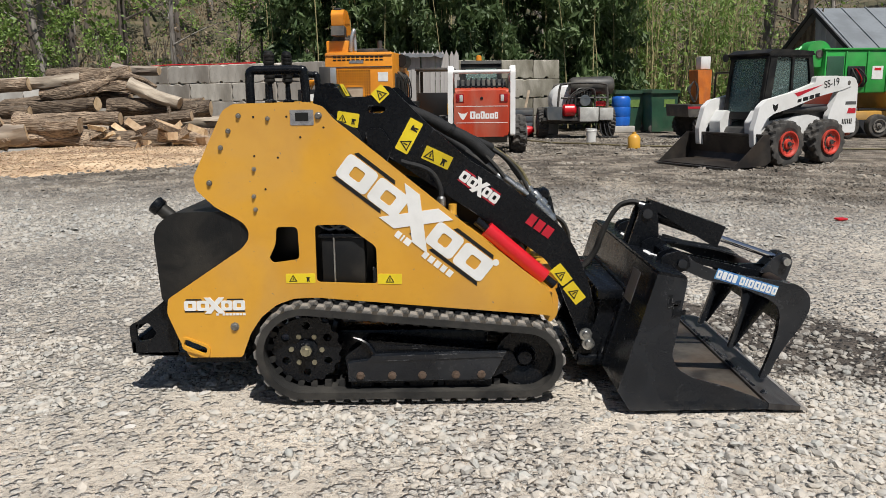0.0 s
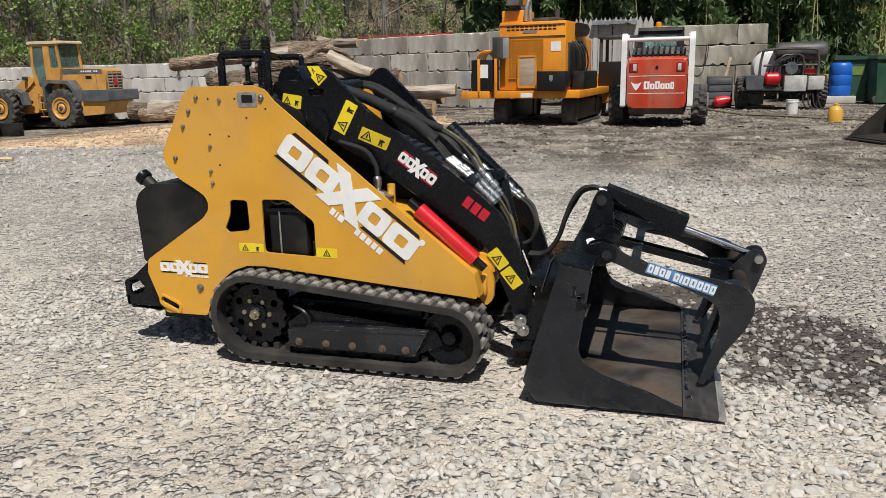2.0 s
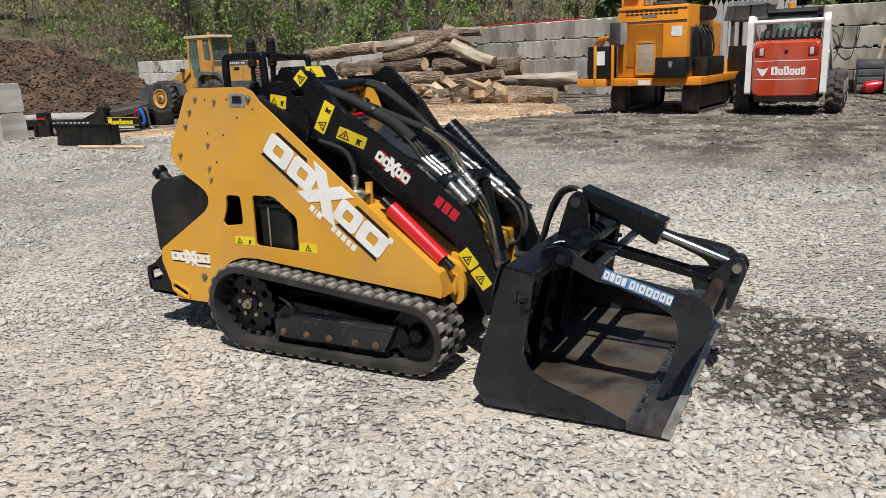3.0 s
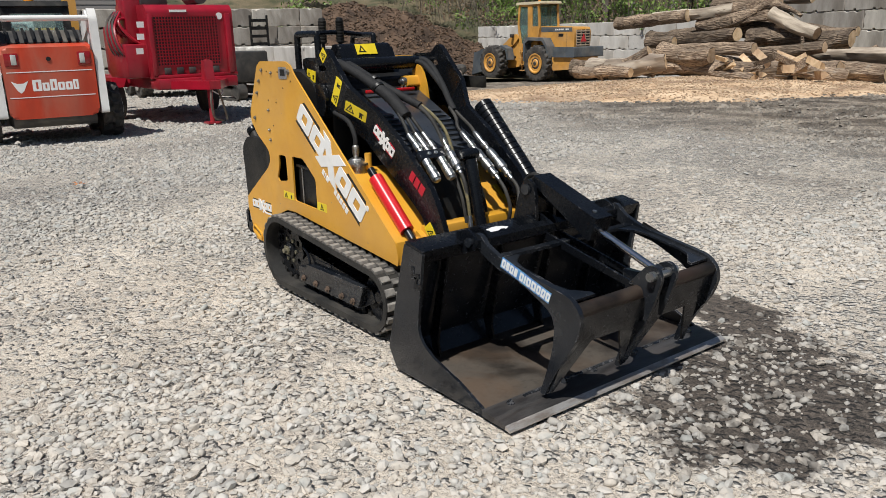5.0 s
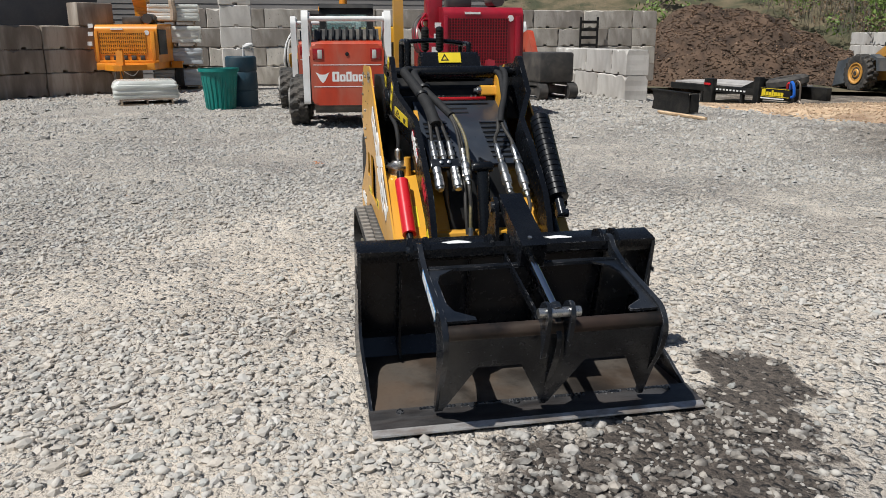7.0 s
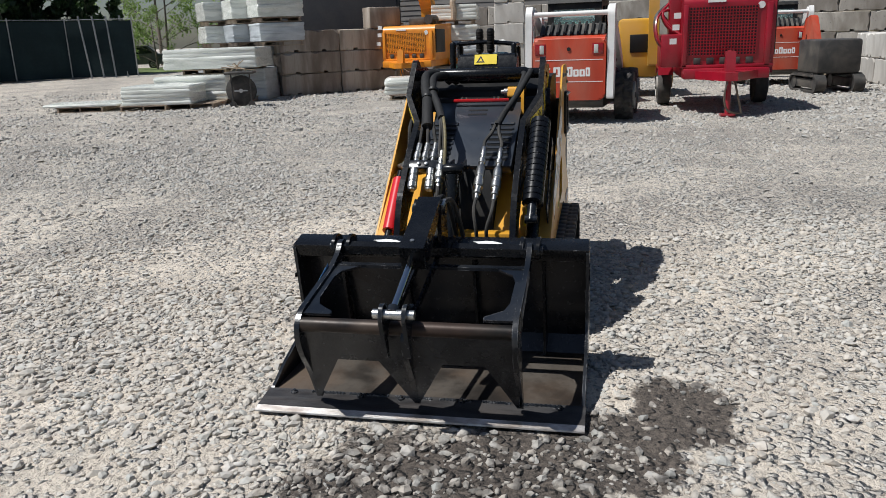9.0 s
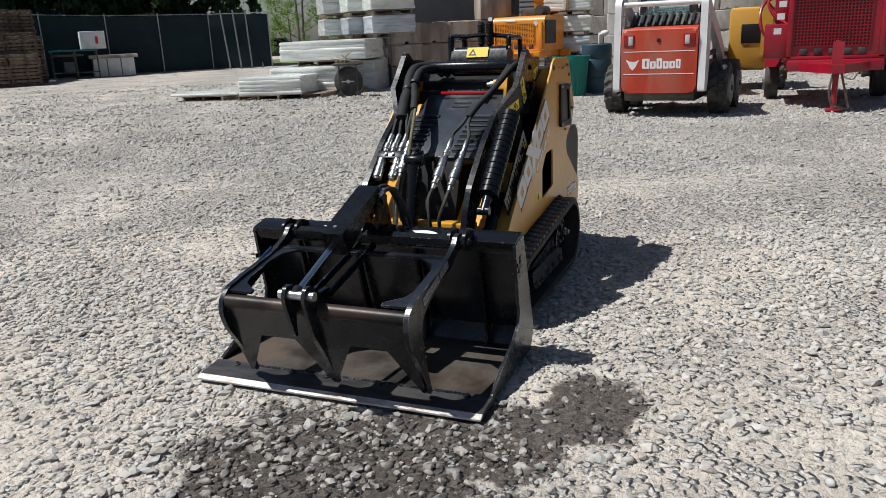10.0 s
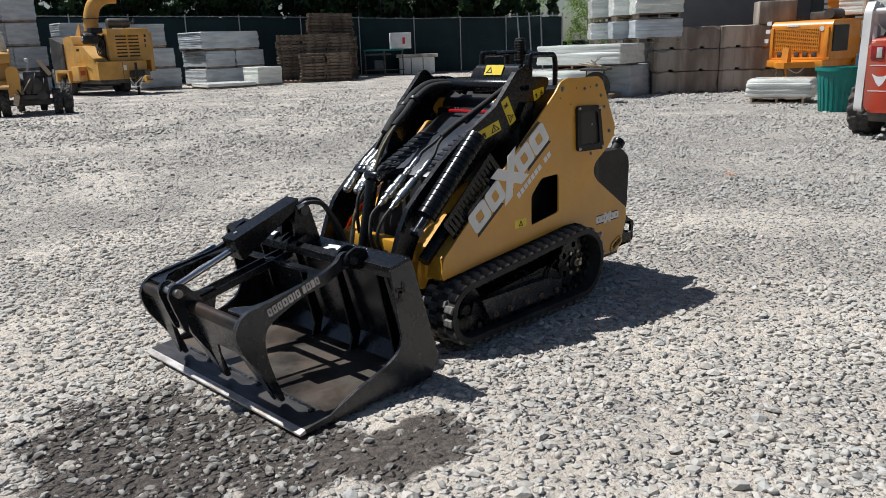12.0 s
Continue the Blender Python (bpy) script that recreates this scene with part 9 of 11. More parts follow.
# ---- wheel loader ----
wl = thing("wheel_loader", pose(-25.0, 28.7, -0.82, 0, 0, 179), "ochre articulated wheel loader with a grey bucket", "wheel loader")
bm = B()
prism(bm, rnd_poly([(-3.80, 1.50), (-3.86, 2.20), (-3.74, 2.44), (-1.30, 2.52), (-1.28, 1.35), (-2.2, 1.10), (-3.6, 1.20)], 0.08), -0.62, 0.62)
body = part("engine_hood", bm, M["loader_orange"], wl, "ochre rear engine hood")
for s in (-1, 1):
    part("dark_band", prism(B(), [(-3.70, 2.24), (-3.66, 2.42), (-1.40, 2.48), (-1.40, 2.24)], *side_y(s, 0.62, 0.626)), M["grey_metal"], body, smooth=False)
    for k in range(7):
        part("band_print", box(B(), -2.55 - 0.13 * k - (0.1 if k > 4 else 0), -2.46 - 0.13 * k - (0.1 if k > 4 else 0), *side_y(s, 0.626, 0.629), 2.31, 2.38), M["decal_white"], body)
    part("side_vent", box(B(), -3.05, -2.70, *side_y(s, 0.62, 0.625), 2.02, 2.16), M["decal_black"], body)
    part("panel_gap", box(B(), -3.32, -3.30, *side_y(s, 0.62, 0.623), 1.35, 2.22), M["dark_metal"], body)
part("grille_back", box(B(), -3.872, -3.86, -0.50, 0.50, 1.58, 2.32), M["decal_black"], body)
for i in range(6):
    part("grille_bar", box(B(), -3.90, -3.866, -0.52, 0.52, 1.60 + 0.125 * i, 1.655 + 0.125 * i, 0.01), M["alu_tan"], body)
for y in (-0.5, -0.17, 0.17, 0.5):
    part("grille_bar", box(B(), -3.895, -3.866, y - 0.02, y + 0.02, 1.58, 2.32), M["alu_tan"], body)
part("slow_sign", prism(B(), [(-0.22, 1.78), (0.22, 1.78), (0.0, 2.14)], -3.915, -3.903, plane="yz"), M["red_paint"], body, "red reflective triangle")
bm = B()
prism(bm, rnd_poly([(-4.30, 1.10), (-4.28, 1.56), (-2.75, 1.56), (-2.80, 1.10)], 0.05), -1.12, 1.12)
part("counterweight", bm, M["grey_metal"], wl, "dark grey counterweight")
bm = B()
prism(bm, rnd_poly([(-4.05, 1.10), (-3.85, 0.55), (-2.65, 0.48), (-2.60, 1.10)], 0.08), -1.0, 1.0)
part("fuel_tank", bm, M["loader_orange"], wl, "ochre tank below the counterweight")
bm = B()
prism(bm, rnd_poly([(-2.0, 0.70), (-1.9, 1.35), (0.3, 1.40), (0.5, 0.75)], 0.06), -0.50, 0.50)
part("rear_frame", bm, M["loader_orange"], wl)
bm = B()
prism(bm, rnd_poly([(0.55, 0.60), (0.45, 1.55), (0.75, 1.95), (1.25, 1.90), (2.3, 1.30), (2.5, 0.75), (1.6, 0.5)], 0.08), -0.42, 0.42)
part("front_frame", bm, M["loader_orange"], wl)
for s in (-1, 1):
    bm = B()
    prism(bm, rnd_poly([(0.55, 1.95), (0.70, 2.18), (1.0, 2.15), (1.9, 1.62), (2.75, 0.95), (2.62, 0.72), (1.8, 1.22), (0.8, 1.75)], 0.06), *side_y(s, 0.40, 0.52))
    part("lift_arm", bm, M["loader_orange"], wl)
    part("lift_cylinder", cyl(B(), (0.7, s * 0.62, 1.05), (1.8, s * 0.56, 1.40), 0.075), M["dark_metal"], wl)
    part("work_lamp", box(B(), 0.86, 1.02, *side_y(s, 0.52, 0.74), 2.02, 2.18, 0.02), M["dark_metal"], wl)
    bm = B()
    prism(bm, rnd_poly([(-2.62, 1.05), (-2.45, 1.62), (-2.15, 1.98), (-0.80, 2.02), (-0.62, 1.80), (-0.62, 0.90), (-0.72, 0.90), (-0.76, 1.72), (-1.0, 1.88), (-2.05, 1.84), (-2.35, 1.52), (-2.52, 1.05)], 0.04), *side_y(s, 0.66, 1.24))
    part("mudguard", bm, M["grey_metal"], wl, "dark rear mudguard", smooth=False)
    bm = B()
    prism(bm, [(0.66, 0.95), (0.80, 1.50), (1.30, 1.66), (1.34, 1.58), (0.90, 1.42), (0.76, 0.95)], *side_y(s, 0.70, 1.20))
    part("mudguard", bm, M["grey_metal"], wl, "dark front mudguard", smooth=False)
    for i in range(4):
        part("step", box(B(), -0.52, -0.10, *side_y(s, 0.74, 1.02), 0.42 + 0.30 * i, 0.46 + 0.30 * i, 0.008), M["loader_orange"], wl)
    for x in (-0.54, -0.08):
        part("step_rail", box(B(), x - 0.025, x + 0.025, *side_y(s, 0.78, 0.84), 0.42, 1.55), M["loader_orange"], wl)
bm = B()
for s in (-1, 1):
    prism(bm, rnd_poly([(-1.22, 1.62), (-1.42, 2.50), (-1.32, 3.56), (0.24, 3.56), (0.34, 2.6), (0.12, 1.40), (-0.70, 1.40)], 0.05), *side_y(s, 0.68, 0.76),
          holes=[rnd_poly([(0.0, 1.72), (0.20, 2.6), (0.12, 3.44), (-0.48, 3.44), (-0.48, 1.72)], 0.04), rnd_poly([(-0.84, 2.52), (-0.84, 3.44), (-1.24, 3.44), (-1.32, 2.52)], 0.04)])
for y in (-0.69, 0.69):
    prism(bm, [(0.10, 1.45), (0.30, 2.60), (0.20, 3.52), (0.12, 3.52), (0.22, 2.60), (0.02, 1.45)], y - 0.05, y + 0.05)
    prism(bm, [(-1.40, 2.45), (-1.32, 3.52), (-1.26, 3.52), (-1.32, 2.45)], y - 0.05, y + 0.05)
prism(bm, [(-1.24, 1.62), (-1.42, 2.48), (-1.36, 2.50), (-1.16, 1.62)], -0.70, 0.70)
cab = part("cab", bm, M["loader_orange"], wl, "ochre cab with green-tinted windows", smooth=False)
bm = B()
prism(bm, rnd_poly([(-1.50, 3.54), (-1.46, 3.66), (0.36, 3.66), (0.42, 3.54)], 0.04), -0.82, 0.82)
part("cab_roof", bm, M["cream"], cab, "pale cab roof")
for s in (-1, 1):
    part("window", prism(B(), rnd_poly([(0.0, 1.70), (0.22, 2.6), (0.14, 3.46), (-0.50, 3.46), (-0.50, 1.70)], 0.04), *side_y(s, 0.715, 0.722)), M["glass_clear"], cab, smooth=False)
    part("window", prism(B(), rnd_poly([(-0.82, 2.50), (-0.82, 3.46), (-1.26, 3.46), (-1.32, 2.50)], 0.04), *side_y(s, 0.715, 0.722)), M["glass_clear"], cab, smooth=False)
part("rear_window", prism(B(), [(-1.36, 2.5), (-1.28, 3.5), (-1.275, 3.5), (-1.355, 2.5)], -0.64, 0.64), M["glass_clear"], cab)
part("front_window", prism(B(), [(0.06, 1.5), (0.26, 2.60), (0.16, 3.5), (0.165, 3.5), (0.265, 2.60), (0.065, 1.5)], -0.64, 0.64), M["glass_clear"], cab)
bm = B()
box(bm, -0.92, -0.45, -0.28, 0.28, 1.70, 2.05, 0.05)
box(bm, -1.02, -0.88, -0.28, 0.28, 1.95, 2.75, 0.05)
part("seat", bm, M["plastic"], cab)
part("beacon", lathe(B(), (-0.6, 0, 3.66), (0, 0, 1), [(0, 0.08), (0.12, 0.06), (0.14, 0.02)], 12), M["orange"], cab)
bm = B()
prism(bm, rnd_poly([(2.62, 1.48), (2.58, 0.70), (2.74, 0.34), (3.70, 0.16), (3.70, 0.22), (2.92, 0.48), (2.76, 0.74), (2.84, 1.48)], 0.05), -1.35, 1.35)
bk = part("bucket", bm, M["grey_metal"], wl, "grey loader bucket")
for s in (-1, 1):
    part("bucket_side", prism(B(), [(2.62, 1.46), (2.60, 0.66), (2.76, 0.36), (3.66, 0.19), (3.45, 1.30)], *side_y(s, 1.32, 1.37)), M["grey_metal"], bk)
for y in (-0.9, -0.35, 0.35, 0.9):
    part("bucket_rib", box(B(), 2.54, 2.61, y - 0.03, y + 0.03, 0.62, 1.44), M["grey_metal"], bk)
for ob in wl.children:
    ob.matrix_basis = Matrix.Diagonal((0.88, 0.86, 0.98, 1.0))
for x in (-1.52, 1.76):
    for s in (-1, 1):
        wheel_parts(wl, x, s * 0.92, 0.80, 0.82, 0.54, s, M["loader_orange"], 20)
M["yellow_green"] = surf("faded_green_label", (0.16, 0.26, 0.06), None, 9.0, 0.6)
M["leaf_orange"] = surf("dry_orange_leaf", (0.52, 0.20, 0.06), (0.34, 0.13, 0.05), 20.0, 0.8)

# ---- logs ----
def log(m, length, r, seed, bare=False, label="rough cut log with bark in the pile"):
    rnd = random.Random(seed)
    L = length / 2
    bend = rnd.uniform(-0.13, 0.13)
    pts = [Vector((-L, 0, 0)), Vector((-L * 0.4, bend * 0.6, bend * 0.4)), Vector((L * 0.3, bend, -bend * 0.3)), Vector((L, bend * 0.3, 0))]
    path = spline(pts, 9)
    bm = B()
    n, rings = 16, []
    ph = rnd.uniform(0, 9)
    for i, p in enumerate(path):
        f = i / (len(path) - 1)
        rr = r * (1.06 - 0.16 * f)
        rings.append([bm.verts.new(p + Vector((0, math.cos(a), math.sin(a))) * rr * (1 + 0.20 * noise.noise((math.cos(a) * 1.3 + ph, math.sin(a) * 1.3, f * length * 0.9)) + 0.15 * noise.noise((math.cos(a) * 3 + ph, math.sin(a) * 3, f * length * 3.2)) + 0.10 * noise.noise((math.cos(a) * 7 + ph, math.sin(a) * 7, f * length * 1.5)))) for a in [2 * math.pi * k / n for k in range(n)]])
    for a, b in zip(rings, rings[1:]):
        for k in range(n):
            bm.faces.new((a[k - 1], a[k], b[k], b[k - 1]))
    if rnd.random() < 0.5:
        q, a = path[rnd.randint(6, len(path) - 8)], rnd.uniform(0.3, 2.8)
        out = Vector((rnd.uniform(-0.5, 0.5), math.cos(a), math.sin(a)))
        tube(bm, [q, q + out * r * 0.9, q + out * (r + rnd.uniform(0.06, 0.28))], lambda f: r * (0.42 - 0.18 * f), n=8, steps=3)
    ob = solo("log", bm, M["bare_log" if bare else "bark"], m, "bare pale log without bark in the pile" if bare else label, "log", "stack of logs")
    for idx, d in ((0, -1), (-1, 1)):
        e = B()
        c = path[idx]
        rr = r * (1.06 if d < 0 else 0.90)
        vs = [e.verts.new(c + Vector((d * 0.004, 0, 0)) + Vector((0, math.cos(a), math.sin(a))) * rr * 0.95 * (1 + 0.20 * noise.noise((math.cos(a) * 1.3 + ph, math.sin(a) * 1.3, (0.0 if d < 0 else 1.0) * length * 0.9)))) for a in [2 * math.pi * k / n for k in range(n)]]
        mid = e.verts.new(c + Vector((d * 0.012, 0, 0)))
        for k in range(n):
            e.faces.new((vs[k - 1], vs[k], mid))
        part("cut_face", e, M["cut_wood"], ob)
    return ob


rl = random.Random(17)


def pile_top(x):
    """The outline of the stack: low at its left foot, highest in the middle."""
    return float(np.interp(x, (-16.8, -15.4, -14.4, -13.2, -12.1, -10.4, -9.6, -8.8, -7.2, -6.4, -5.0), (0.1, 0.40, 0.85, 1.65, 1.95, 2.40, 2.30, 1.70, 1.25, 0.98, 0.75)))


# rows of the stack, from the front foot up; each row: y, z, x from, x to, log length, radius
ROWS_OF_LOGS = [(20.6, 0.28, -14.0, -7.0, 2.4, 0.26), (21.3, 0.30, -15.0, -6.6, 2.8, 0.27), (21.6, 0.78, -15.0, -7.2, 3.0, 0.24), (22.2, 0.32, -16.0, -5.8, 3.2, 0.28),
                (22.1, 1.20, -15.5, -6.4, 2.9, 0.25), (22.8, 0.80, -16.0, -5.4, 3.2, 0.27), (22.7, 1.56, -15.5, -8.2, 3.2, 0.24), (23.4, 1.15, -16.0, -6.0, 3.4, 0.26),
                (23.3, 1.84, -15.0, -9.6, 3.0, 0.22), (23.9, 1.50, -15.5, -7.6, 3.2, 0.25), (24.2, 0.60, -16.0, -5.6, 3.4, 0.30), (24.0, 2.02, -14.6, -10.2, 2.8, 0.20)]
k = 0
for y, z, xa, xb, ln, r in ROWS_OF_LOGS:
    x = xa
    while x < xb - 0.6:
        k += 1
        l2 = min(ln * rl.uniform(0.75, 1.25), xb - x + 0.4)
        r2 = r * rl.uniform(0.55, 1.0)
        z2 = 0.28 + (z - 0.28) * (0.94 + 0.08 * math.sin(x * 0.9))
        spot = pose(x + l2 / 2, y + rl.uniform(-0.15, 0.15), z2 + rl.uniform(-0.06, 0.06), rl.uniform(0, 360), rl.uniform(-6, 6), rl.uniform(-11, 11))
        bare = rl.random() < 0.14
        if z2 + r2 < min(pile_top(x + 0.1 * l2), pile_top(x + 0.8 * l2)) + 0.16:
            log(spot, l2, r2, k, bare)
        x += l2 + rl.uniform(0.02, 0.25)
for x, y, z, tilt, turn, ln, r, bare in [(-9.9, 22.9, 2.02, -9, 8, 1.9, 0.17, False), (-11.6, 22.6, 1.86, -5, 10, 2.6, 0.19, True), (-12.9, 22.3, 1.72, -4, 4, 2.6, 0.21, False), (-9.0, 23.6, 2.25, 4, -12, 1.5, 0.15, True),
                                      (-7.9, 21.9, 1.50, 20, -6, 1.5, 0.19, True), (-12.0, 19.9, 0.50, -22, 20, 1.7, 0.22, False), (-12.5, 19.6, 0.20, 0, 6, 2.0, 0.17, False), (-11.6, 20.1, 0.40, -8, 12, 1.9, 0.30, True),
                                      (-8.4, 20.0, 0.20, 5, -14, 1.5, 0.16, False), (-10.2, 20.4, 0.75, 3, 5, 1.6, 0.26, False), (-11.2, 20.6, 1.05, 0, 4, 0.9, 0.18, False), (-6.6, 20.6, 0.30, 8, 25, 1.6, 0.20, False)]:
    k += 1
    log(pose(x, y, 0.2 + (z - 0.2) * 0.98, 40 * k, tilt, turn), ln, r * 0.95, 100 + k, bare)
# a crooked limb on top of the stack
bm = B()
tube(bm, [(-10.1, 22.6, 1.55), (-9.6, 22.65, 1.78), (-9.1, 22.7, 2.02), (-8.75, 22.7, 1.90), (-8.5, 22.65, 1.62)], lambda f: 0.145 - 0.05 * f, n=10, steps=5)
tube(bm, [(-9.2, 22.7, 1.98), (-8.6, 22.6, 1.92), (-8.1, 22.6, 1.66)], lambda f: 0.10 - 0.05 * f, n=8, steps=4)
solo("log", bm, M["bark"], I4, "crooked forked limb on top of the pile", "log", "stack of logs")
# split pieces at the foot of the stack
for i in range(26):
    bm = B()
    L, r = rl.uniform(0.3, 0.75), rl.uniform(0.10, 0.20)
    a0 = rl.uniform(-0.3, 0.3)
    prism(bm, [(0, 0), (r, a0 * r), (r * 0.85, r * 0.6), (r * 0.4, r * 0.95)], -L / 2, L / 2)
    solo("split_log", bm, M["cut_wood"] if i % 3 else M["bark"], pose(rl.uniform(-8.9, -6.0), rl.uniform(19.8, 20.9), rl.uniform(0.14, 0.6), rl.uniform(-50, 50), rl.uniform(-60, 60), rl.uniform(0, 180)), "split pale piece of firewood among chips", "firewood", "split firewood")

# ---- picket fence with a tarpaulin ----
pf = thing("picket_fence", pose(-1.75, 25.3, 0), "weathered grey board fence with pointed tops", "fence")
PK = finish("picket", prism(B(), [(-0.072, 0), (0.072, 0), (0.072, 2.55), (0.0, 2.72), (-0.072, 2.55)], -0.012, 0.012), M["pale_wood"])
for i in range(16):
    piece("picket", PK, pf, pose(i * 0.15, rl.uniform(-0.01, 0.01), rl.uniform(-0.02, 0.02), 0, rl.uniform(-0.6, 0.6), 0))
bm = B()
for z in (0.6, 1.8):
    box(bm, -0.1, 2.35, 0.012, 0.05, z, z + 0.09)
part("rail", bm, M["pale_wood"], pf)
bm = B()
rows = []
for j in range(7):
    rows.append([bm.verts.new((-1.25 + 1.35 * i / 14, 25.10 + 0.10 * j, 2.66 + 0.07 * noise.noise((i * 0.5, j * 0.7, 1)) - 0.05 * abs(j - 3))) for i in range(15)])
for j in range(6):
    for i in range(14):
        bm.faces.new((rows[j][i], rows[j][i + 1], rows[j + 1][i + 1], rows[j + 1][i]))
solo("tarpaulin", bm, M["tarp"], I4, "crumpled dark tarpaulin over the fence top", "tarpaulin")

# ---- small compact loader half hidden behind the chipper ----
cl = thing("compact_loader", pose(-0.15, 21.9, 0, 0, 0, 85), "small yellow and black wheeled loader by the fence", "compact loader")
bm = B()
box(bm, -0.9, 0.9, -0.5, 0.5, 0.35, 1.1, 0.06)
part("body", bm, M["yellow2"], cl)
bm = B()
for x in (-0.35, 0.6):
    for y in (-0.45, 0.45):
        box(bm, x - 0.04, x + 0.04, y - 0.04, y + 0.04, 1.1, 2.0)
box(bm, -0.45, 0.7, -0.52, 0.52, 1.98, 2.06, 0.02)
part("canopy", bm, M["dark_metal"], cl)
bm = B()
box(bm, -0.96, -0.86, -0.40, 0.40, 0.6, 1.4, 0.02)
part("rear_grille", bm, M["decal_black"], cl)
for x in (-0.6, 0.6):
    for s in (-1, 1):
        wheel_parts(cl, x, s * 0.62, 0.36, 0.37, 0.26, s, M["yellow2"], 14)

# ---- pressure washer trailer ----
M["pale_box"] = surf("dull_aluminium_sheet", (0.58, 0.58, 0.55), (0.42, 0.42, 0.40), 5.0, 0.5, metal=0.15, dust=0.35, dust_colour=(0.30, 0.27, 0.23))
pw = thing("washer_trailer", pose(4.05, 24.4, 0), "trailer with engine, water tank, hose drum and steel boxes", "trailer")
bm = B()
box(bm, -1.0, 1.05, -0.7, 0.7, 0.52, 0.62, 0.01)
for y in (-0.68, 0.68):
    tube(bm, [(-0.55, y, 0.6), (-0.50, y, 1.45), (-0.30, y, 1.62), (0.75, y, 1.62), (0.92, y, 1.45), (0.95, y, 0.6)], 0.035, n=8)
    tube(bm, [(-0.45, y, 1.20), (0.92, y, 1.20)], 0.03, n=8, smooth=False)
part("frame", bm, M["dark_metal"], pw, "dark tube frame")
bm = B()
lathe(bm, (-0.22, -0.10, 1.12), (0.12, 1, 0.0), [(0, 0.22), (0.05, 0.42), (0.2, 0.52), (1.3, 0.54), (1.6, 0.46), (1.7, 0.2)], 24)
part("water_tank", bm, M["white_paint"], pw, "cloudy white water tank")
bm = B()
lathe(bm, (-0.18, -0.30, 1.54), (1, -0.02, 0.02), [(0, 0.10), (0.05, 0.22), (0.14, 0.27), (1.25, 0.27), (1.34, 0.22), (1.38, 0.1)], 24)
part("hose_drum", bm, M["dark_metal"], pw, "dark drum across the top")
bm = B()
box(bm, 0.02, 0.52, -0.66, -0.2, 0.96, 1.24, 0.05)
box(bm, 0.06, 0.48, -0.62, -0.24, 1.22, 1.42, 0.07)
eng = part("engine", bm, M["plastic"], pw, "dark grey engine")
part("fan_cover", lathed((0.27, -0.66, 1.12), (0, -1, 0), [(0, 0.17), (0.05, 0.16), (0.055, 0.12), (0.04, 0.05)], 20), M["grey_metal"], eng)
for k in range(5):
    part("cooling_rib", box(B(), 0.08 + 0.08 * k, 0.11 + 0.08 * k, -0.64, -0.618, 1.25, 1.40, 0.004), M["dark_metal"], eng)
for x in (-0.02, 0.56):
    part("cage_bar", tube(B(), [(x, -0.70, 0.62), (x, -0.72, 1.30), (x + (0.08 if x < 0 else -0.08), -0.70, 1.46), (0.27, -0.66, 1.48)], 0.022, n=6), M["dark_metal"], pw)
for k in range(3):
    part("hose", tube(B(), [(-0.30 + 0.1 * k, -0.66, 0.95), (-0.28 + 0.12 * k, -0.78, 1.15 + 0.06 * k), (-0.05 + 0.1 * k, -0.74, 1.38), (0.25 + 0.15 * k, -0.60, 1.5)], 0.018, n=6), M["rubber"], pw)
bm = B()
lathe(bm, (-0.42, -0.62, 0.84), (1, 0, 0.0), [(0, 0.06), (0.03, 0.15), (0.08, 0.19), (0.36, 0.19), (0.42, 0.14), (0.44, 0.05)], 20)
part("red_tank", bm, M["red_paint"], pw, "red steel cylinder")
part("red_box", box(B(), 0.62, 0.92, -0.6, -0.3, 0.95, 1.10, 0.02), M["red_paint"], pw, "small red steel box")
bm = B()
box(bm, 0.10, 0.66, -0.82, -0.40, 0.50, 0.92, 0.015)
part("side_box", bm, M["pale_box"], pw, "pale grey tool box")
bm = B()
box(bm, 0.70, 1.10, -0.82, -0.40, 0.54, 0.90, 0.015)
part("side_box", bm, M["pale_box"], pw, "pale grey tool box")
bm = B()
prism(bm, rnd_poly([(-0.86, 0.56), (-0.88, 0.94), (-0.42, 0.94), (-0.44, 0.56)], 0.05), -0.78, -0.10)
part("mudguard", bm, M["grey_metal"], pw)
for s in (-1, 1):
    wh = wheel_parts(pw, 0.0, s * 1.02 - 0.10, 0.46, 0.46, 0.30, s, M["rim_dark"], 26)
    wh.matrix_basis = Matrix.Rotation(radians(90), 4, "Z")
part("axle", cyl(B(), (-0.75, 0, 0.46), (0.95, 0, 0.46), 0.05, n=8), M["dark_metal"], pw)
bm = B()
cyl(bm, (1.0, -0.4, 0.02), (1.0, -0.4, 0.6), 0.03, n=8)
for i in range(4):
    tube(bm, [(0.6 + 0.12 * i, -0.7, 0.5), (0.62 + 0.13 * i, -0.9, 0.15), (0.8 + 0.1 * i, -1.0, 0.04), (1.1 + 0.05 * i, -0.95, 0.05)], 0.02, n=6)
part("hanging_hose", bm, M["sheath"], pw)

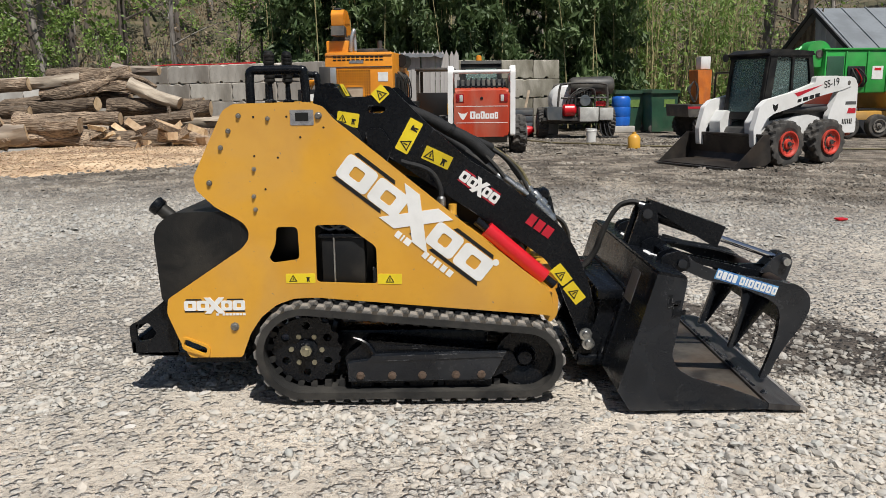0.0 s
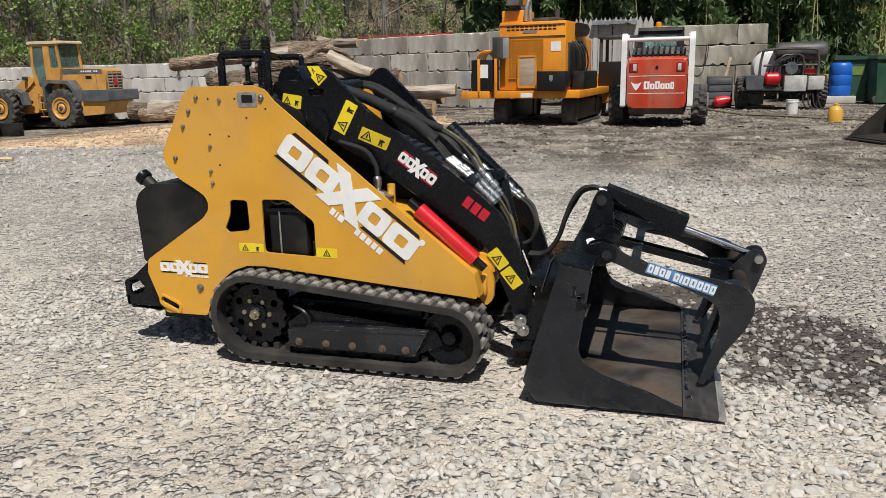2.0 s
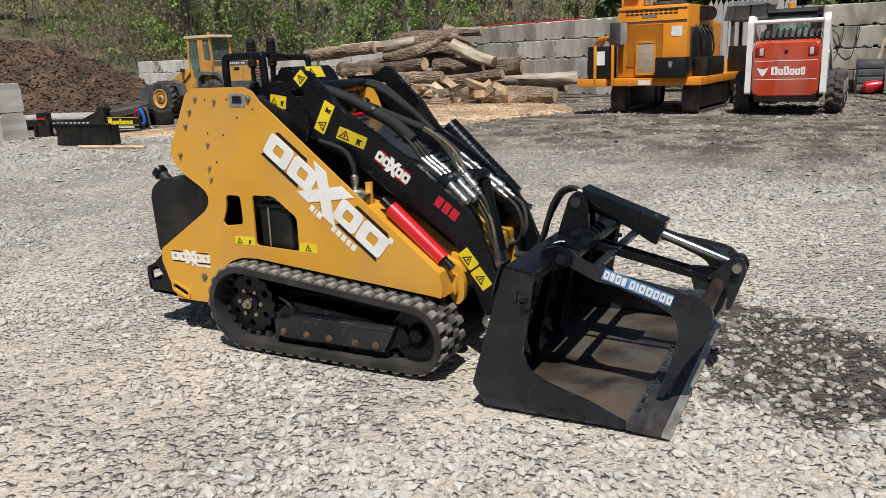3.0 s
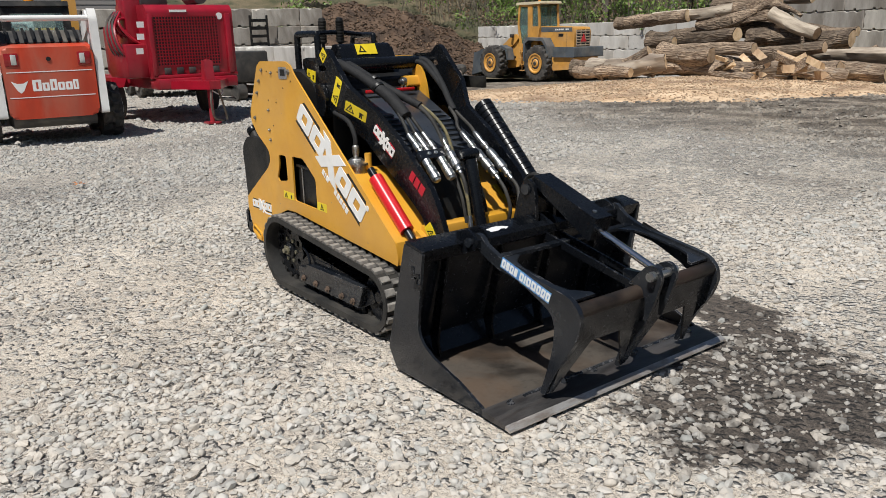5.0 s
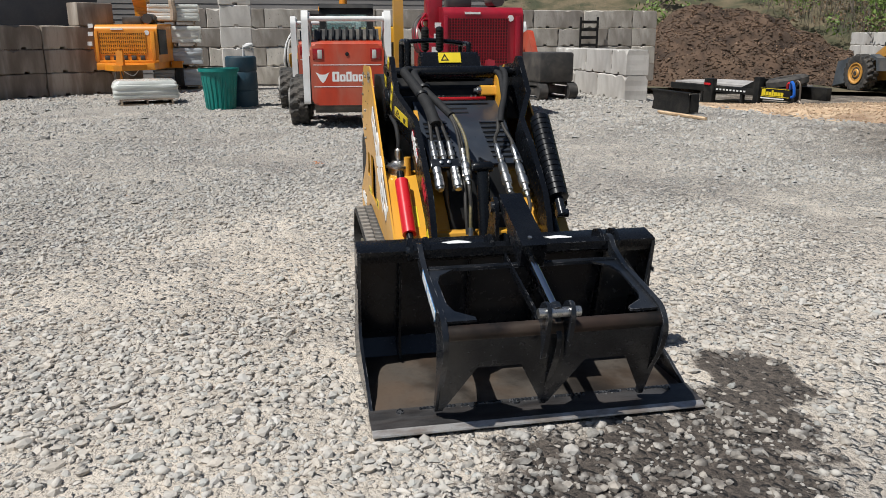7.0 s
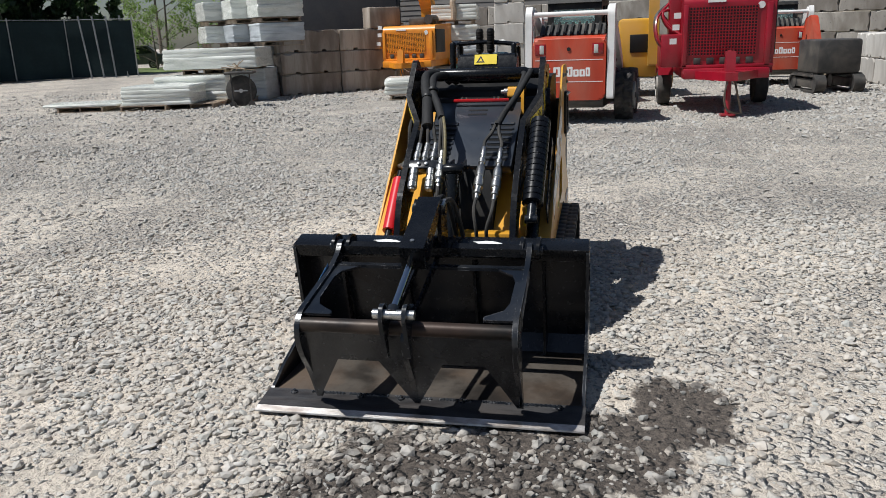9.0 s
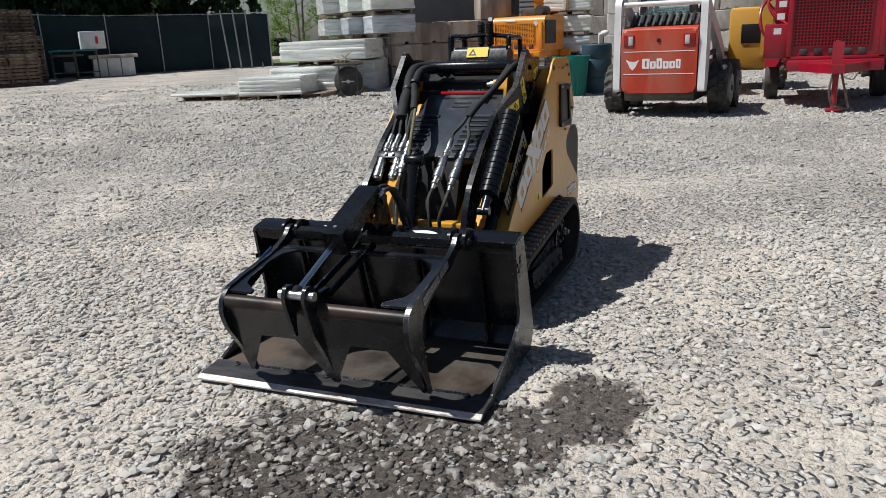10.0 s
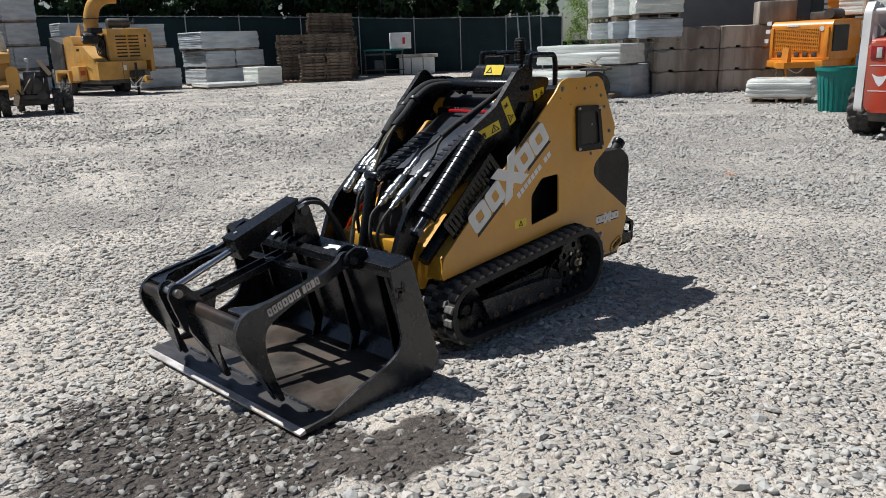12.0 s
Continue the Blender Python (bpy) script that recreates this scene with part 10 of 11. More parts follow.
# hoses hung on the block wall and a pole before it
for k, (x, y) in enumerate(((1.35, 26.05), (1.75, 26.13))):
    solo("hung_hose", tube(B(), [(x - 0.35, y - 0.38, 1.80), (x - 0.10, y - 0.36, 1.72 - 0.1 * k), (x + 0.02, y - 0.34, 1.30), (x + 0.25, y - 0.33, 1.10 + 0.1 * k), (x + 0.42, y - 0.31, 1.40), (x + 0.46, y - 0.30, 1.86)], 0.013, n=6), M["rubber"], I4, "black hose hanging in a loop on the wall", "hose", "hung hoses")
solo("pole", cyl(B(), (0.72, 25.35, 0), (0.74, 25.42, 2.45), 0.03, n=8), M["dark_metal"], I4, "thin dark pole standing before the wall", "pole")
solo("plank", box(B(), -0.04, 0.04, -0.02, 0.02, 0, 1.5, 0.004), M["pallet"], pose(2.55, 25.55, 0, -8, 12, 0), "pale wooden plank leaning at the wall", "plank")

# ---- pail, barrel, wheelie bin, jug ----
bm = B()
lathe(bm, (0, 0, 0), (0, 0, 1), [(0, 0.13), (0.005, 0.135), (0.30, 0.15), (0.30, 0.16), (0.325, 0.16), (0.33, 0.15), (0.345, 0.155), (0.37, 0.155), (0.37, 0.145), (0.10, 0.13)], 22)
solo("pail", bm, M["bag_white"], pose(4.15, 21.75, 0), "dirty white plastic pail on the ground", "pail")
bm = B()
lathe(bm, (0, 0, 0), (0, 0, 1), [(0, 0.28), (0.03, 0.31), (0.30, 0.325), (0.315, 0.318), (0.33, 0.325), (0.62, 0.325), (0.635, 0.318), (0.65, 0.325), (0.90, 0.315), (0.98, 0.28), (1.0, 0.25), (0.985, 0.20), (0.985, 0.05)], 28)
solo("barrel", bm, M["blue_plastic"], pose(6.15, 27.0, 0.22), "bright blue plastic drum on a low stand", "barrel")
solo("stand", box(B(), -0.42, 0.42, -0.35, 0.35, 0, 0.22, 0.02), M["concrete_new"], pose(6.15, 27.0, 0), "low pale slab under the blue drum", "stand")
solo("yellow_post", cyl(B(), (0, 0, 0), (0.12, 0, 0.9), 0.09, n=12), M["yellow2"], pose(5.55, 26.6, 0), "short yellow roll leaning beside the drum", "post")
wb = thing("wheelie_bin", pose(7.35, 26.6, 0, 0, 0, 8), "dark green wheeled rubbish bin with a lid", "bin")
bm = B()
prism(bm, rnd_poly([(-0.40, 0.05), (0.40, 0.05), (0.47, 1.30), (-0.47, 1.30)], 0.04), -0.42, 0.42)
part("body", bm, M["dark_green"], wb)
bm = B()
prism(bm, rnd_poly([(-0.52, 1.30), (0.52, 1.30), (0.48, 1.40), (-0.46, 1.44)], 0.03), -0.48, 0.48)
part("lid", bm, M["dark_green"], wb)
bm = B()
box(bm, -0.02, 0.35, -0.432, -0.420, 0.85, 1.10)
part("label", bm, M["yellow_green"], wb)
for y in (-0.35, 0.35):
    part("wheel", lathed((-0.38, y - 0.05, 0.13), (0, 1, 0), [(0, 0.06), (0.0, 0.11), (0.02, 0.13), (0.08, 0.13), (0.10, 0.11), (0.10, 0.06)], 16), M["tyre"], wb)
copy_thing(wb, pose(6.45, 27.3, 0, 0, 0, -4))
bm = B()
lathe(bm, (0, 0, 0), (0, 0, 1), [(0, 0.13), (0.02, 0.15), (0.26, 0.15), (0.33, 0.10), (0.36, 0.05), (0.40, 0.05), (0.41, 0.02)], 18)
solo("fuel_jug", bm, M["yellow2"], pose(4.66, 18.95, 0), "yellow plastic jug standing on gravel", "jug")
bm = B()
tube(bm, [(2.2, 23.4, 0.03), (2.9, 21.4, 0.03), (3.8, 20.6, 0.03), (4.8, 19.6, 0.03), (6.2, 19.0, 0.03), (8.5, 17.9, 0.03), (10.5, 17.0, 0.03), (11.6, 14.5, 0.03)], 0.022, n=6)
solo("ground_hose", bm, M["hose_tan"], I4, "long brown hose snaking over the gravel", "hose")
sc = thing("steel_cabinet", pose(2.55, 25.2, 0, 0, 0, 90), "dark open steel cabinet against the block wall", "cabinet")
part("body", box(B(), -0.5, 0.5, -0.35, 0.35, 0.0, 0.9, 0.02), M["dark_metal"], sc)
for i in range(4):
    part("drawer", box(B(), -0.53, -0.50, -0.31, 0.31, 0.08 + 0.20 * i, 0.25 + 0.20 * i, 0.01), M["grey_metal"], sc)
solo("red_blower", lathe(B(), (0, 0, 0), (1, 0, 0.2), [(0, 0.10), (0.08, 0.17), (0.30, 0.16), (0.5, 0.08)], 14), M["red_paint"], pose(2.4, 24.6, 0.15), "small red machine before the cabinet", "blower")

# ---- utility vehicle with an orange hopper ----
M["hopper_orange"] = surf("weathered_red_orange_paint", (0.62, 0.17, 0.018), (0.48, 0.12, 0.015), 3.0, 0.5, dust=0.3, dust_colour=(0.30, 0.18, 0.10))
uv = thing("utility_vehicle", pose(8.12, 23.6, 0, 0, 0, 8), "dark utility vehicle carrying an orange hopper", "utility vehicle")
bm = B()
prism(bm, rnd_poly([(-1.1, 0.62), (-1.15, 0.98), (0.35, 0.98), (0.35, 0.62)], 0.03), -0.75, 0.75)
part("cargo_bed", bm, M["dark_metal"], uv)
bm = B()
box(bm, -1.14, 0.3, -0.757, -0.75, 0.86, 0.92)
part("stripe", bm, M["decal_red"], uv)
bm = B()
for x in (0.40, 1.4):
    for y in (-0.7, 0.7):
        tube(bm, [(x, y, 0.6), (x, y, 1.75), (x + (0.15 if x < 1 else -0.25), y, 1.9)], 0.03, n=8)
box(bm, 0.4, 1.45, -0.74, 0.74, 1.86, 1.92, 0.02)
part("roll_cage", bm, M["dark_metal"], uv)
bm = B()
prism(bm, rnd_poly([(0.35, 0.45), (0.35, 0.95), (1.2, 0.9), (1.9, 1.05), (2.05, 0.7), (2.0, 0.45)], 0.06), -0.72, 0.72)
part("body", bm, M["bob_red"], uv)
for x in (-0.55, 1.55):
    for s in (-1, 1):
        wheel_parts(uv, x, s * 0.68, 0.36, 0.37, 0.24, s, M["rim_red"], 16)
hp = thing("orange_hopper", pose(7.66, 23.45, 0.98, 0, 0, 8) @ Matrix.Diagonal((0.68, 0.8, 0.88, 1.0)), "orange feed hopper standing in the cargo bed", "hopper")
bm = B()
prism(bm, rnd_poly([(-0.20, 0.0), (0.28, 0.0), (0.30, 1.12), (-0.34, 1.12)], 0.03), -0.36, 0.36)
part("hopper", bm, M["hopper_orange"], hp)
bm = B()
box(bm, -0.12, 0.32, -0.2, 0.2, 1.14, 1.55, 0.02)
part("white_box", bm, M["white_paint"], hp)
bm = B()
for i in range(5):
    tube(bm, [(-0.50, -0.38, 0.75), (-0.66 - 0.03 * i, -0.40, 0.50), (-0.60, -0.42, 0.15 + 0.03 * i), (-0.40, -0.40, 0.10), (-0.36 + 0.02 * i, -0.39, 0.5), (-0.48, -0.38, 0.78)], 0.018, n=6)
part("coiled_hose", bm, M["rubber"], hp)
bm = B()
cyl(bm, (0.30, -0.6, -0.95), (0.55, -0.55, 0.75), 0.03, n=8)
solo("plank", bm, M["pale_wood"], pose(7.95, 23.35, 0.95), "pale plank leaning on the vehicle", "plank")

# ---- green chipper and shed beyond ----
gc = thing("green_chipper", pose(11.75, 22.8, 0, 0, 0, 186), "bright green wood chipper with a rounded drum", "wood chipper")
part("body", box(B(), -0.62, 1.30, -0.75, 0.75, 1.25, 2.42, 0.05), M["green_paint"], gc, "green panelled engine body")
bm = B()
lathe(bm, (1.40, 0.15, 2.32), (0, 1, 0), [(0, 0.12), (0.02, 0.36), (0.5, 0.36), (0.52, 0.12)], 22)
drum = part("drum", bm, M["green_paint"], gc, "rounded green drum housing")
part("drum_hub", lathe(B(), (1.40, 0.67, 2.32), (0, 1, 0), [(0, 0.12), (0.03, 0.10)], 14), M["dark_metal"], drum)
for x in (-0.58, 0.02, 0.66, 1.26):
    part("rib", box(B(), x - 0.02, x + 0.02, 0.75, 0.785, 1.30, 2.38, 0.005), M["green_paint"], gc)
part("roof_lip", box(B(), -0.66, 1.34, -0.79, 0.79, 2.41, 2.47, 0.02), M["green_paint"], gc)
# black box set on the closed side, imitating a shaded opening
part("engine_opening", box(B(), 0.08, 0.60, 0.751, 0.79, 1.40, 1.98, 0.02), M["decal_black"], gc)
for i in range(3):
    part("hose", tube(B(), [(0.15 + 0.14 * i, 0.80, 1.42), (0.12 + 0.14 * i, 0.92, 1.60), (0.20 + 0.14 * i, 0.88, 1.80), (0.30 + 0.1 * i, 0.80, 1.92)], 0.022, n=6), M["lamp_red"] if i == 1 else M["rubber"], gc)
part("screen_panel", box(B(), 0.72, 1.22, 0.752, 0.775, 1.50, 2.25, 0.01), M["dark_green"], gc)
part("label", box(B(), -0.46, -0.14, 0.752, 0.757, 1.62, 1.98), M["decal_white"], gc)
part("label", box(B(), -0.40, -0.20, 0.757, 0.760, 1.86, 1.93), M["red_paint"], gc)
part("white_tank", box(B(), 1.02, 1.62, 0.55, 1.05, 1.0, 1.72, 0.03), M["white_paint"], gc)
for i in range(4):
    part("pipe", tube(B(), [(1.55 + 0.10 * i, 0.3, 1.9), (1.62 + 0.10 * i, 0.3, 2.35), (1.50 + 0.10 * i, 0.25, 2.62 - 0.05 * i)], 0.045, n=8), M["green_paint"], gc)
bm = B()
box(bm, -2.2, 2.2, -0.7, 0.7, 0.5, 0.75, 0.02)
part("chassis", bm, M["ochre"], gc)
bm = B()
prism(bm, rnd_poly([(-0.75, 0.80), (-0.62, 1.45), (-1.6, 1.45), (-2.0, 0.80)], 0.05), -0.8, 0.95)
part("infeed_tray", bm, M["ochre"], gc, "worn tan steel infeed tray")
for x in (-0.4, 0.5):
    for s in (-1, 1):
        wheel_parts(gc, x, s * 0.78, 0.34, 0.34, 0.24, s, M["rim_dark"], tread=False)

sh = thing("shed", pose(16.70, 27.0, 0, 0, 0, -90), "open grey shed with a metal roof and tarpaulin gable", "shed")
for s in (-1, 1):
    bm = B()
    prism(bm, [(s * 2.7, 2.42), (0.0, 3.94), (0.0, 4.02), (s * 2.85, 2.42)], -4.2, 5)
    roof = part("roof", bm, M["roof_grey"], sh, "grey sheet metal roof")
    for i in range(12):
        part("seam", prism(B(), [(s * 2.82, 2.445), (0.0, 4.03), (0.0, 4.055), (s * 2.84, 2.465)], -4.1 + 0.8 * i, -4.07 + 0.8 * i), M["roof_grey"], roof)
# boards on the far half of the gable and a sheet hanging in folds over the near half
for i in range(15):
    x0 = -2.6 + 0.19 * i
    part("gable_board", prism(B(), [(x0, 1.9), (x0 + 0.17, 1.9), (x0 + 0.17, 2.46 + (x0 + 2.75) * 0.55), (x0, 2.42 + (x0 + 2.60) * 0.55)], -4.0, -3.97), M["pallet_dark"], sh)
bm = B()
rows = []
for j in range(9):
    row = []
    for i in range(41):
        x = -0.1 + 2.75 * i / 40
        top = 3.90 - 0.555 * max(0.0, x)
        low = 1.7
        row.append(bm.verts.new((x, -4.06 + 0.05 * math.sin(i * 1.15 + 0.4 * j) + 0.03 * noise.noise((i * 0.4, j * 0.5, 2.0)), low + (top - low) * j / 8)))
    rows.append(row)
for j in range(8):
    for i in range(40):
        bm.faces.new((rows[j][i], rows[j][i + 1], rows[j + 1][i + 1], rows[j + 1][i]))
part("tarpaulin", bm, M["tarp_pale"], sh, "grey tarpaulin hanging in folds in the gable")
for s in (-1, 1):
    for y in (-3.9, 0.4, 4.8):
        part("post", box(B(), s * 2.6 - 0.07, s * 2.6 + 0.07, y - 0.07, y + 0.07, 0, 2.45), M["pallet_dark"], sh)
    part("barge_board", prism(B(), [(s * 2.86, 2.30), (0.0, 3.88), (0.0, 4.04), (s * 2.86, 2.46)], -4.26, -4.21), M["dark_wall"], sh)
part("wall", box(B(), -2.6, 2.6, 4.7, 4.8, 0, 2.5), M["dark_wall"], sh)
part("wall", box(B(), 2.55, 2.65, -3.8, 4.8, 0, 2.45), M["dark_wall"], sh)

# ---- tilt trailer and snow blade ----
tr = thing("flatbed_trailer", pose(-19.5, 18.2, -0.78, 0, 0, 8) @ Matrix.Scale(1.55, 4), "low black flatbed trailer with a grey plank deck and spare tyre", "trailer")
bm = B()
for y in (0.02, 1.75):
    box(bm, -3.2, -0.05, y, y + 0.10, 0.26, 0.40, 0.01)
for x in (-3.2, -2.1, -1.1, -0.15):
    box(bm, x, x + 0.10, 0.1, 1.75, 0.26, 0.38, 0.01)
part("frame", bm, M["plastic"], tr)
for i in range(8):
    bm = B()
    box(bm, -3.2, -0.30 + 0.02 * math.sin(5 * i), 0.16 + 0.20 * i, 0.345 + 0.20 * i, 0.402, 0.445 + 0.006 * math.sin(7 * i))
    part("plank", bm, M["pale_wood"], tr)
bm = B()
prism(bm, [(-0.62, 0.41), (-0.10, 0.62), (-0.02, 0.62), (-0.02, 0.38), (-0.62, 0.38)], 0.05, 1.3)
part("ramp", bm, M["plastic"], tr)
part("post", box(B(), -0.14, 0.03, -0.04, 0.10, 0.0, 0.66, 0.015), M["plastic"], tr)
bm = B()
box(bm, 0.03, 0.92, 0.0, 0.03, 0.255, 0.45, 0.004)
pan = part("side_board", bm, M["decal_black"], tr, "black board with a yellow mark and thin yellow outline")
at = 0.09
for w, h in ((0.11, 0.125), (0.075, 0.075), (0.075, 0.075), (0.05, 0.11), (0.10, 0.075), (0.075, 0.075), (0.075, 0.075)):
    part("block", box(B(), at, at + w, -0.005, 0.0, 0.295, 0.295 + h), M["decal_yellow"], pan)
    at += w + 0.012
for z in (0.272, 0.432):
    part("border", box(B(), 0.07, 0.88, -0.004, 0.0, z, z + 0.010), M["decal_yellow"], pan)
part("reflector", box(B(), 0.06, 0.75, -0.006, 0.0, 0.225, 0.250), M["decal_white"], pan)
part("beam", box(B(), 0.0, 1.0, 0.03, 0.16, 0.20, 0.46, 0.01), M["plastic"], tr)
part("beam", box(B(), 0.0, 1.0, 0.85, 0.98, 0.20, 0.46, 0.01), M["plastic"], tr)
bm = B()
lathe(bm, (0.36, 0.42, 0.475), (-0.10, -0.16, 1), [(0, 0.16), (-0.01, 0.34), (0.04, 0.42), (0.15, 0.42), (0.20, 0.36), (0.20, 0.18), (0.06, 0.17)], 26)
tyre = part("spare_tyre", bm, M["tyre"], tr, "black spare tyre lying on the tongue")
bm = B()
lathe(bm, (0.345, 0.40, 0.58), (-0.10, -0.16, 1), [(0, 0.02), (0.0, 0.07), (0.01, 0.17), (0.05, 0.18)], 18)
part("rim", bm, M["steel"], tyre)
for x, y, z in ((0.80, 0.20, 0.47), (1.05, 0.05, 0.10)):
    bm = B()
    tube(bm, [(x, y, z), (x + 0.10, y - 0.05, z + 0.14), (x + 0.20, y - 0.05, z + 0.05), (x + 0.26, y - 0.08, 0.04)], 0.022, n=6)
    part("chain", bm, M["steel"], tr)
bm = B()
tube(bm, [(0.90, 0.0, 0.46), (0.96, -0.04, 0.60), (1.04, -0.05, 0.52), (1.06, -0.04, 0.34), (1.0, -0.05, 0.30)], 0.030, n=8)
part("blue_strap", bm, M["blue_plastic"], tr, "blue strap hanging on the tongue")
bm = B()
tube(bm, [(0.80, 0.02, 0.47), (0.84, 0.0, 0.56), (0.92, 0.01, 0.56), (0.94, 0.03, 0.48)], 0.035, n=8)
part("red_strap", bm, M["red_paint"], tr, "red strap looped on the tongue")
for x, y in ((0.86, 0.03), (-2.0, 0.03), (-0.62, 0.03), (-2.0, 1.75)):
    part("leg", box(B(), x, x + 0.07, y, y + 0.08, 0.0, 0.30), M["plastic"], tr)
for k in range(9):
    part("reflector", box(B(), -1.42 + 0.115 * k, -1.36 + 0.115 * k, 0.012, 0.019, 0.31, 0.345), M["decal_white"], tr)
box_part = part("light_box", box(B(), -1.78, -1.47, -0.06, 0.06, 0.02, 0.56, 0.01), M["plastic"], tr)
part("tail_light", box(B(), -1.76, -1.53, -0.08, -0.062, 0.41, 0.46, 0.006), M["red_paint"], box_part, "red tail light")
bl = thing("snow_blade", pose(-11.15, 10.76, 0, 0, 0, 3), "flat black steel blade standing beside the trailer", "blade")
bm = B()
prism(bm, rnd_poly([(0.0, 0.0), (-0.03, 0.20), (0.02, 0.41), (0.05, 0.41), (0.0, 0.20), (0.03, 0.0)], 0.01, 2), -0.72, 0.72, m=Matrix.Rotation(radians(-90), 4, "Z"))
part("blade", bm, M["plastic"], bl)
for x in (-0.69, 0.69, 0.0):
    part("rib", box(B(), x - 0.03, x + 0.03, 0.03, 0.22, 0.02, 0.39), M["plastic"], bl)
part("edge", box(B(), -0.74, 0.74, -0.07, 0.03, 0.40, 0.425, 0.008), M["plastic"], bl)
bm = B()
tube(bm, [(-10.75, 10.30, 0.03), (-10.0, 10.40, 0.03), (-9.25, 10.52, 0.025)], 0.035, n=6)
solo("pole", bm, M["cut_wood"], I4, "pale wooden pole lying before the blade", "pole")

# ---- pallets and wrapped stone ----
def pallet(m, label="weathered wooden pallet under wrapped stone", dark=False, group="pallets", w=1.1, d=1.2):
    root = thing("pallet", m, label, "pallet", group)
    mat = M["pallet_dark" if dark else "pallet"]
    for y in (-d / 2 + 0.05, 0, d / 2 - 0.05):
        part("stringer", box(B(), -w / 2, w / 2, y - 0.02, y + 0.02, 0.018, 0.108), mat, root)
    n = 6
    for i in range(n):
        x = -w / 2 + (w - 0.10) * i / (n - 1)
        part("slat", box(B(), x, x + 0.10, -d / 2, d / 2, 0.108, 0.128), mat, root)
    for i in (0, 3, 5):
        x = -w / 2 + (w - 0.10) * i / (n - 1)
        part("slat", box(B(), x, x + 0.10, -d / 2, d / 2, 0.0, 0.018), mat, root)
    return root


def wrapped(m, sx, sy, sz, label, shade=False, layers=5, seed=1, soft=0.03):
    """Stone in courses under stretched plastic film: one crinkled skin, drawn in at every course."""
    rnd = random.Random(seed)
    bm = B()
    rim = rnd_poly([(-sx / 2, -sy / 2), (sx / 2, -sy / 2), (sx / 2, sy / 2), (-sx / 2, sy / 2)], max(0.04, soft), 3)
    ring = []
    for a, b in zip(rim, rim[1:] + rim[:1]):
        n = max(1, int(math.dist(a, b) / 0.24))
        ring += [(a[0] + (b[0] - a[0]) * k / n, a[1] + (b[1] - a[1]) * k / n) for k in range(n)]
    courses = max(layers, int(sz / 0.095))
    lean = rnd.uniform(-0.02, 0.02)
    loops = []
    for c in range(courses):
        off = rnd.uniform(-0.016, 0.016)
        for f, inset in ((0.04, 0.010), (0.5, 0.0), (0.96, 0.010)):
            z = sz * (c + f) / courses
            top = max(0.0, z - (sz - soft)) / max(soft, 0.01)
            row = []
            for x, y in ring:
                w = noise.noise((x * 2.3 + seed, y * 2.3, z * 6.0)) * 0.022 + noise.noise((x * 9.0, y * 9.0 + seed, z * 3.0)) * 0.010
                k = 1.0 - (inset - w + 0.35 * soft * top * top) / (0.5 * min(sx, sy))
                row.append(bm.verts.new((x * k + off + lean * z, y * k, z)))
            loops.append(row)
    for a, b in zip(loops, loops[1:]):
        for k in range(len(ring)):
            bm.faces.new((a[k - 1], a[k], b[k], b[k - 1]))
    low = [bm.verts.new((v.co.x * 0.5, v.co.y * 0.5, sz + 0.012 * rnd.random())) for v in loops[-1]]
    for k in range(len(ring)):
        bm.faces.new((loops[-1][k - 1], loops[-1][k], low[k], low[k - 1]))
    bm.faces.new(low)
    bm.faces.new(list(reversed(loops[0])))
    return solo("wrapped_stone", bm, M["wrap_shade" if shade else "wrap"], m, label, "stone stack", "wrapped stone stacks")


PAL = pallet(pose(-13.55, -8.5, 0, 0, 0, 12))
def pal_at(x, y, z, turn):
    return copy_thing(PAL, pose(x, y, z, 0, 0, turn))


# low slabs in front, stacked ones behind
wrapped(pose(-13.55, -8.5, 0.13, 0, 0, 12), 1.1, 1.9, 0.08, "thin pale slabs on a pallet", layers=1, seed=2)
for x, y, t in ((-13.6, -6.75, 10), (-14.0, -5.7, 10), (-15.0, -6.6, 10), (-15.3, -5.4, 10)):
    pal_at(x, y, 0, t)
wrapped(pose(-13.75, -6.45, 0.13, 0, 0, 10), 1.25, 1.75, 0.46, "pale slabs wrapped in clear film on a pallet", seed=3)
wrapped(pose(-15.2, -6.25, 0.13, 0, 0, 10), 1.5, 1.9, 0.62, "pale slabs wrapped in clear film on a pallet", seed=4)
for x, y in ((-15.6, -6.1), (-16.4, -5.6)):
    pal_at(x, y, 0.76, 10)
wrapped(pose(-15.9, -5.95, 0.90, 0, 0, 10), 1.8, 2.5, 0.52, "pale slabs wrapped in clear film on a pallet", seed=5)
wrapped(pose(-16.6, -5.4, 0.0, 0, 0, 10), 1.6, 1.2, 0.85, "grey stone wrapped in film", True, seed=6)
wrapped(pose(-18.6, -6.2, 0.0, 0, 0, 39), 1.7, 3.2, 1.40, "wrapped stone stack behind the wall", True, layers=3, seed=7)
for i, (x, y) in enumerate(((-19.1, -7.4), (-18.3, -6.1), (-17.7, -5.0))):
    pal_at(x, y, 1.42, 40)
    wrapped(pose(x, y, 1.56, 0, 0, 40), 1.15, 1.35, 0.50, "grey stone wrapped in film on a pallet", i > 0, 4, 10 + i)
    pal_at(x, y, 2.08, 40)
    wrapped(pose(x, y, 2.22, 0, 0, 40), 1.15, 1.35, 0.55, "white stone wrapped in film on a pallet", False, 4, 20 + i)
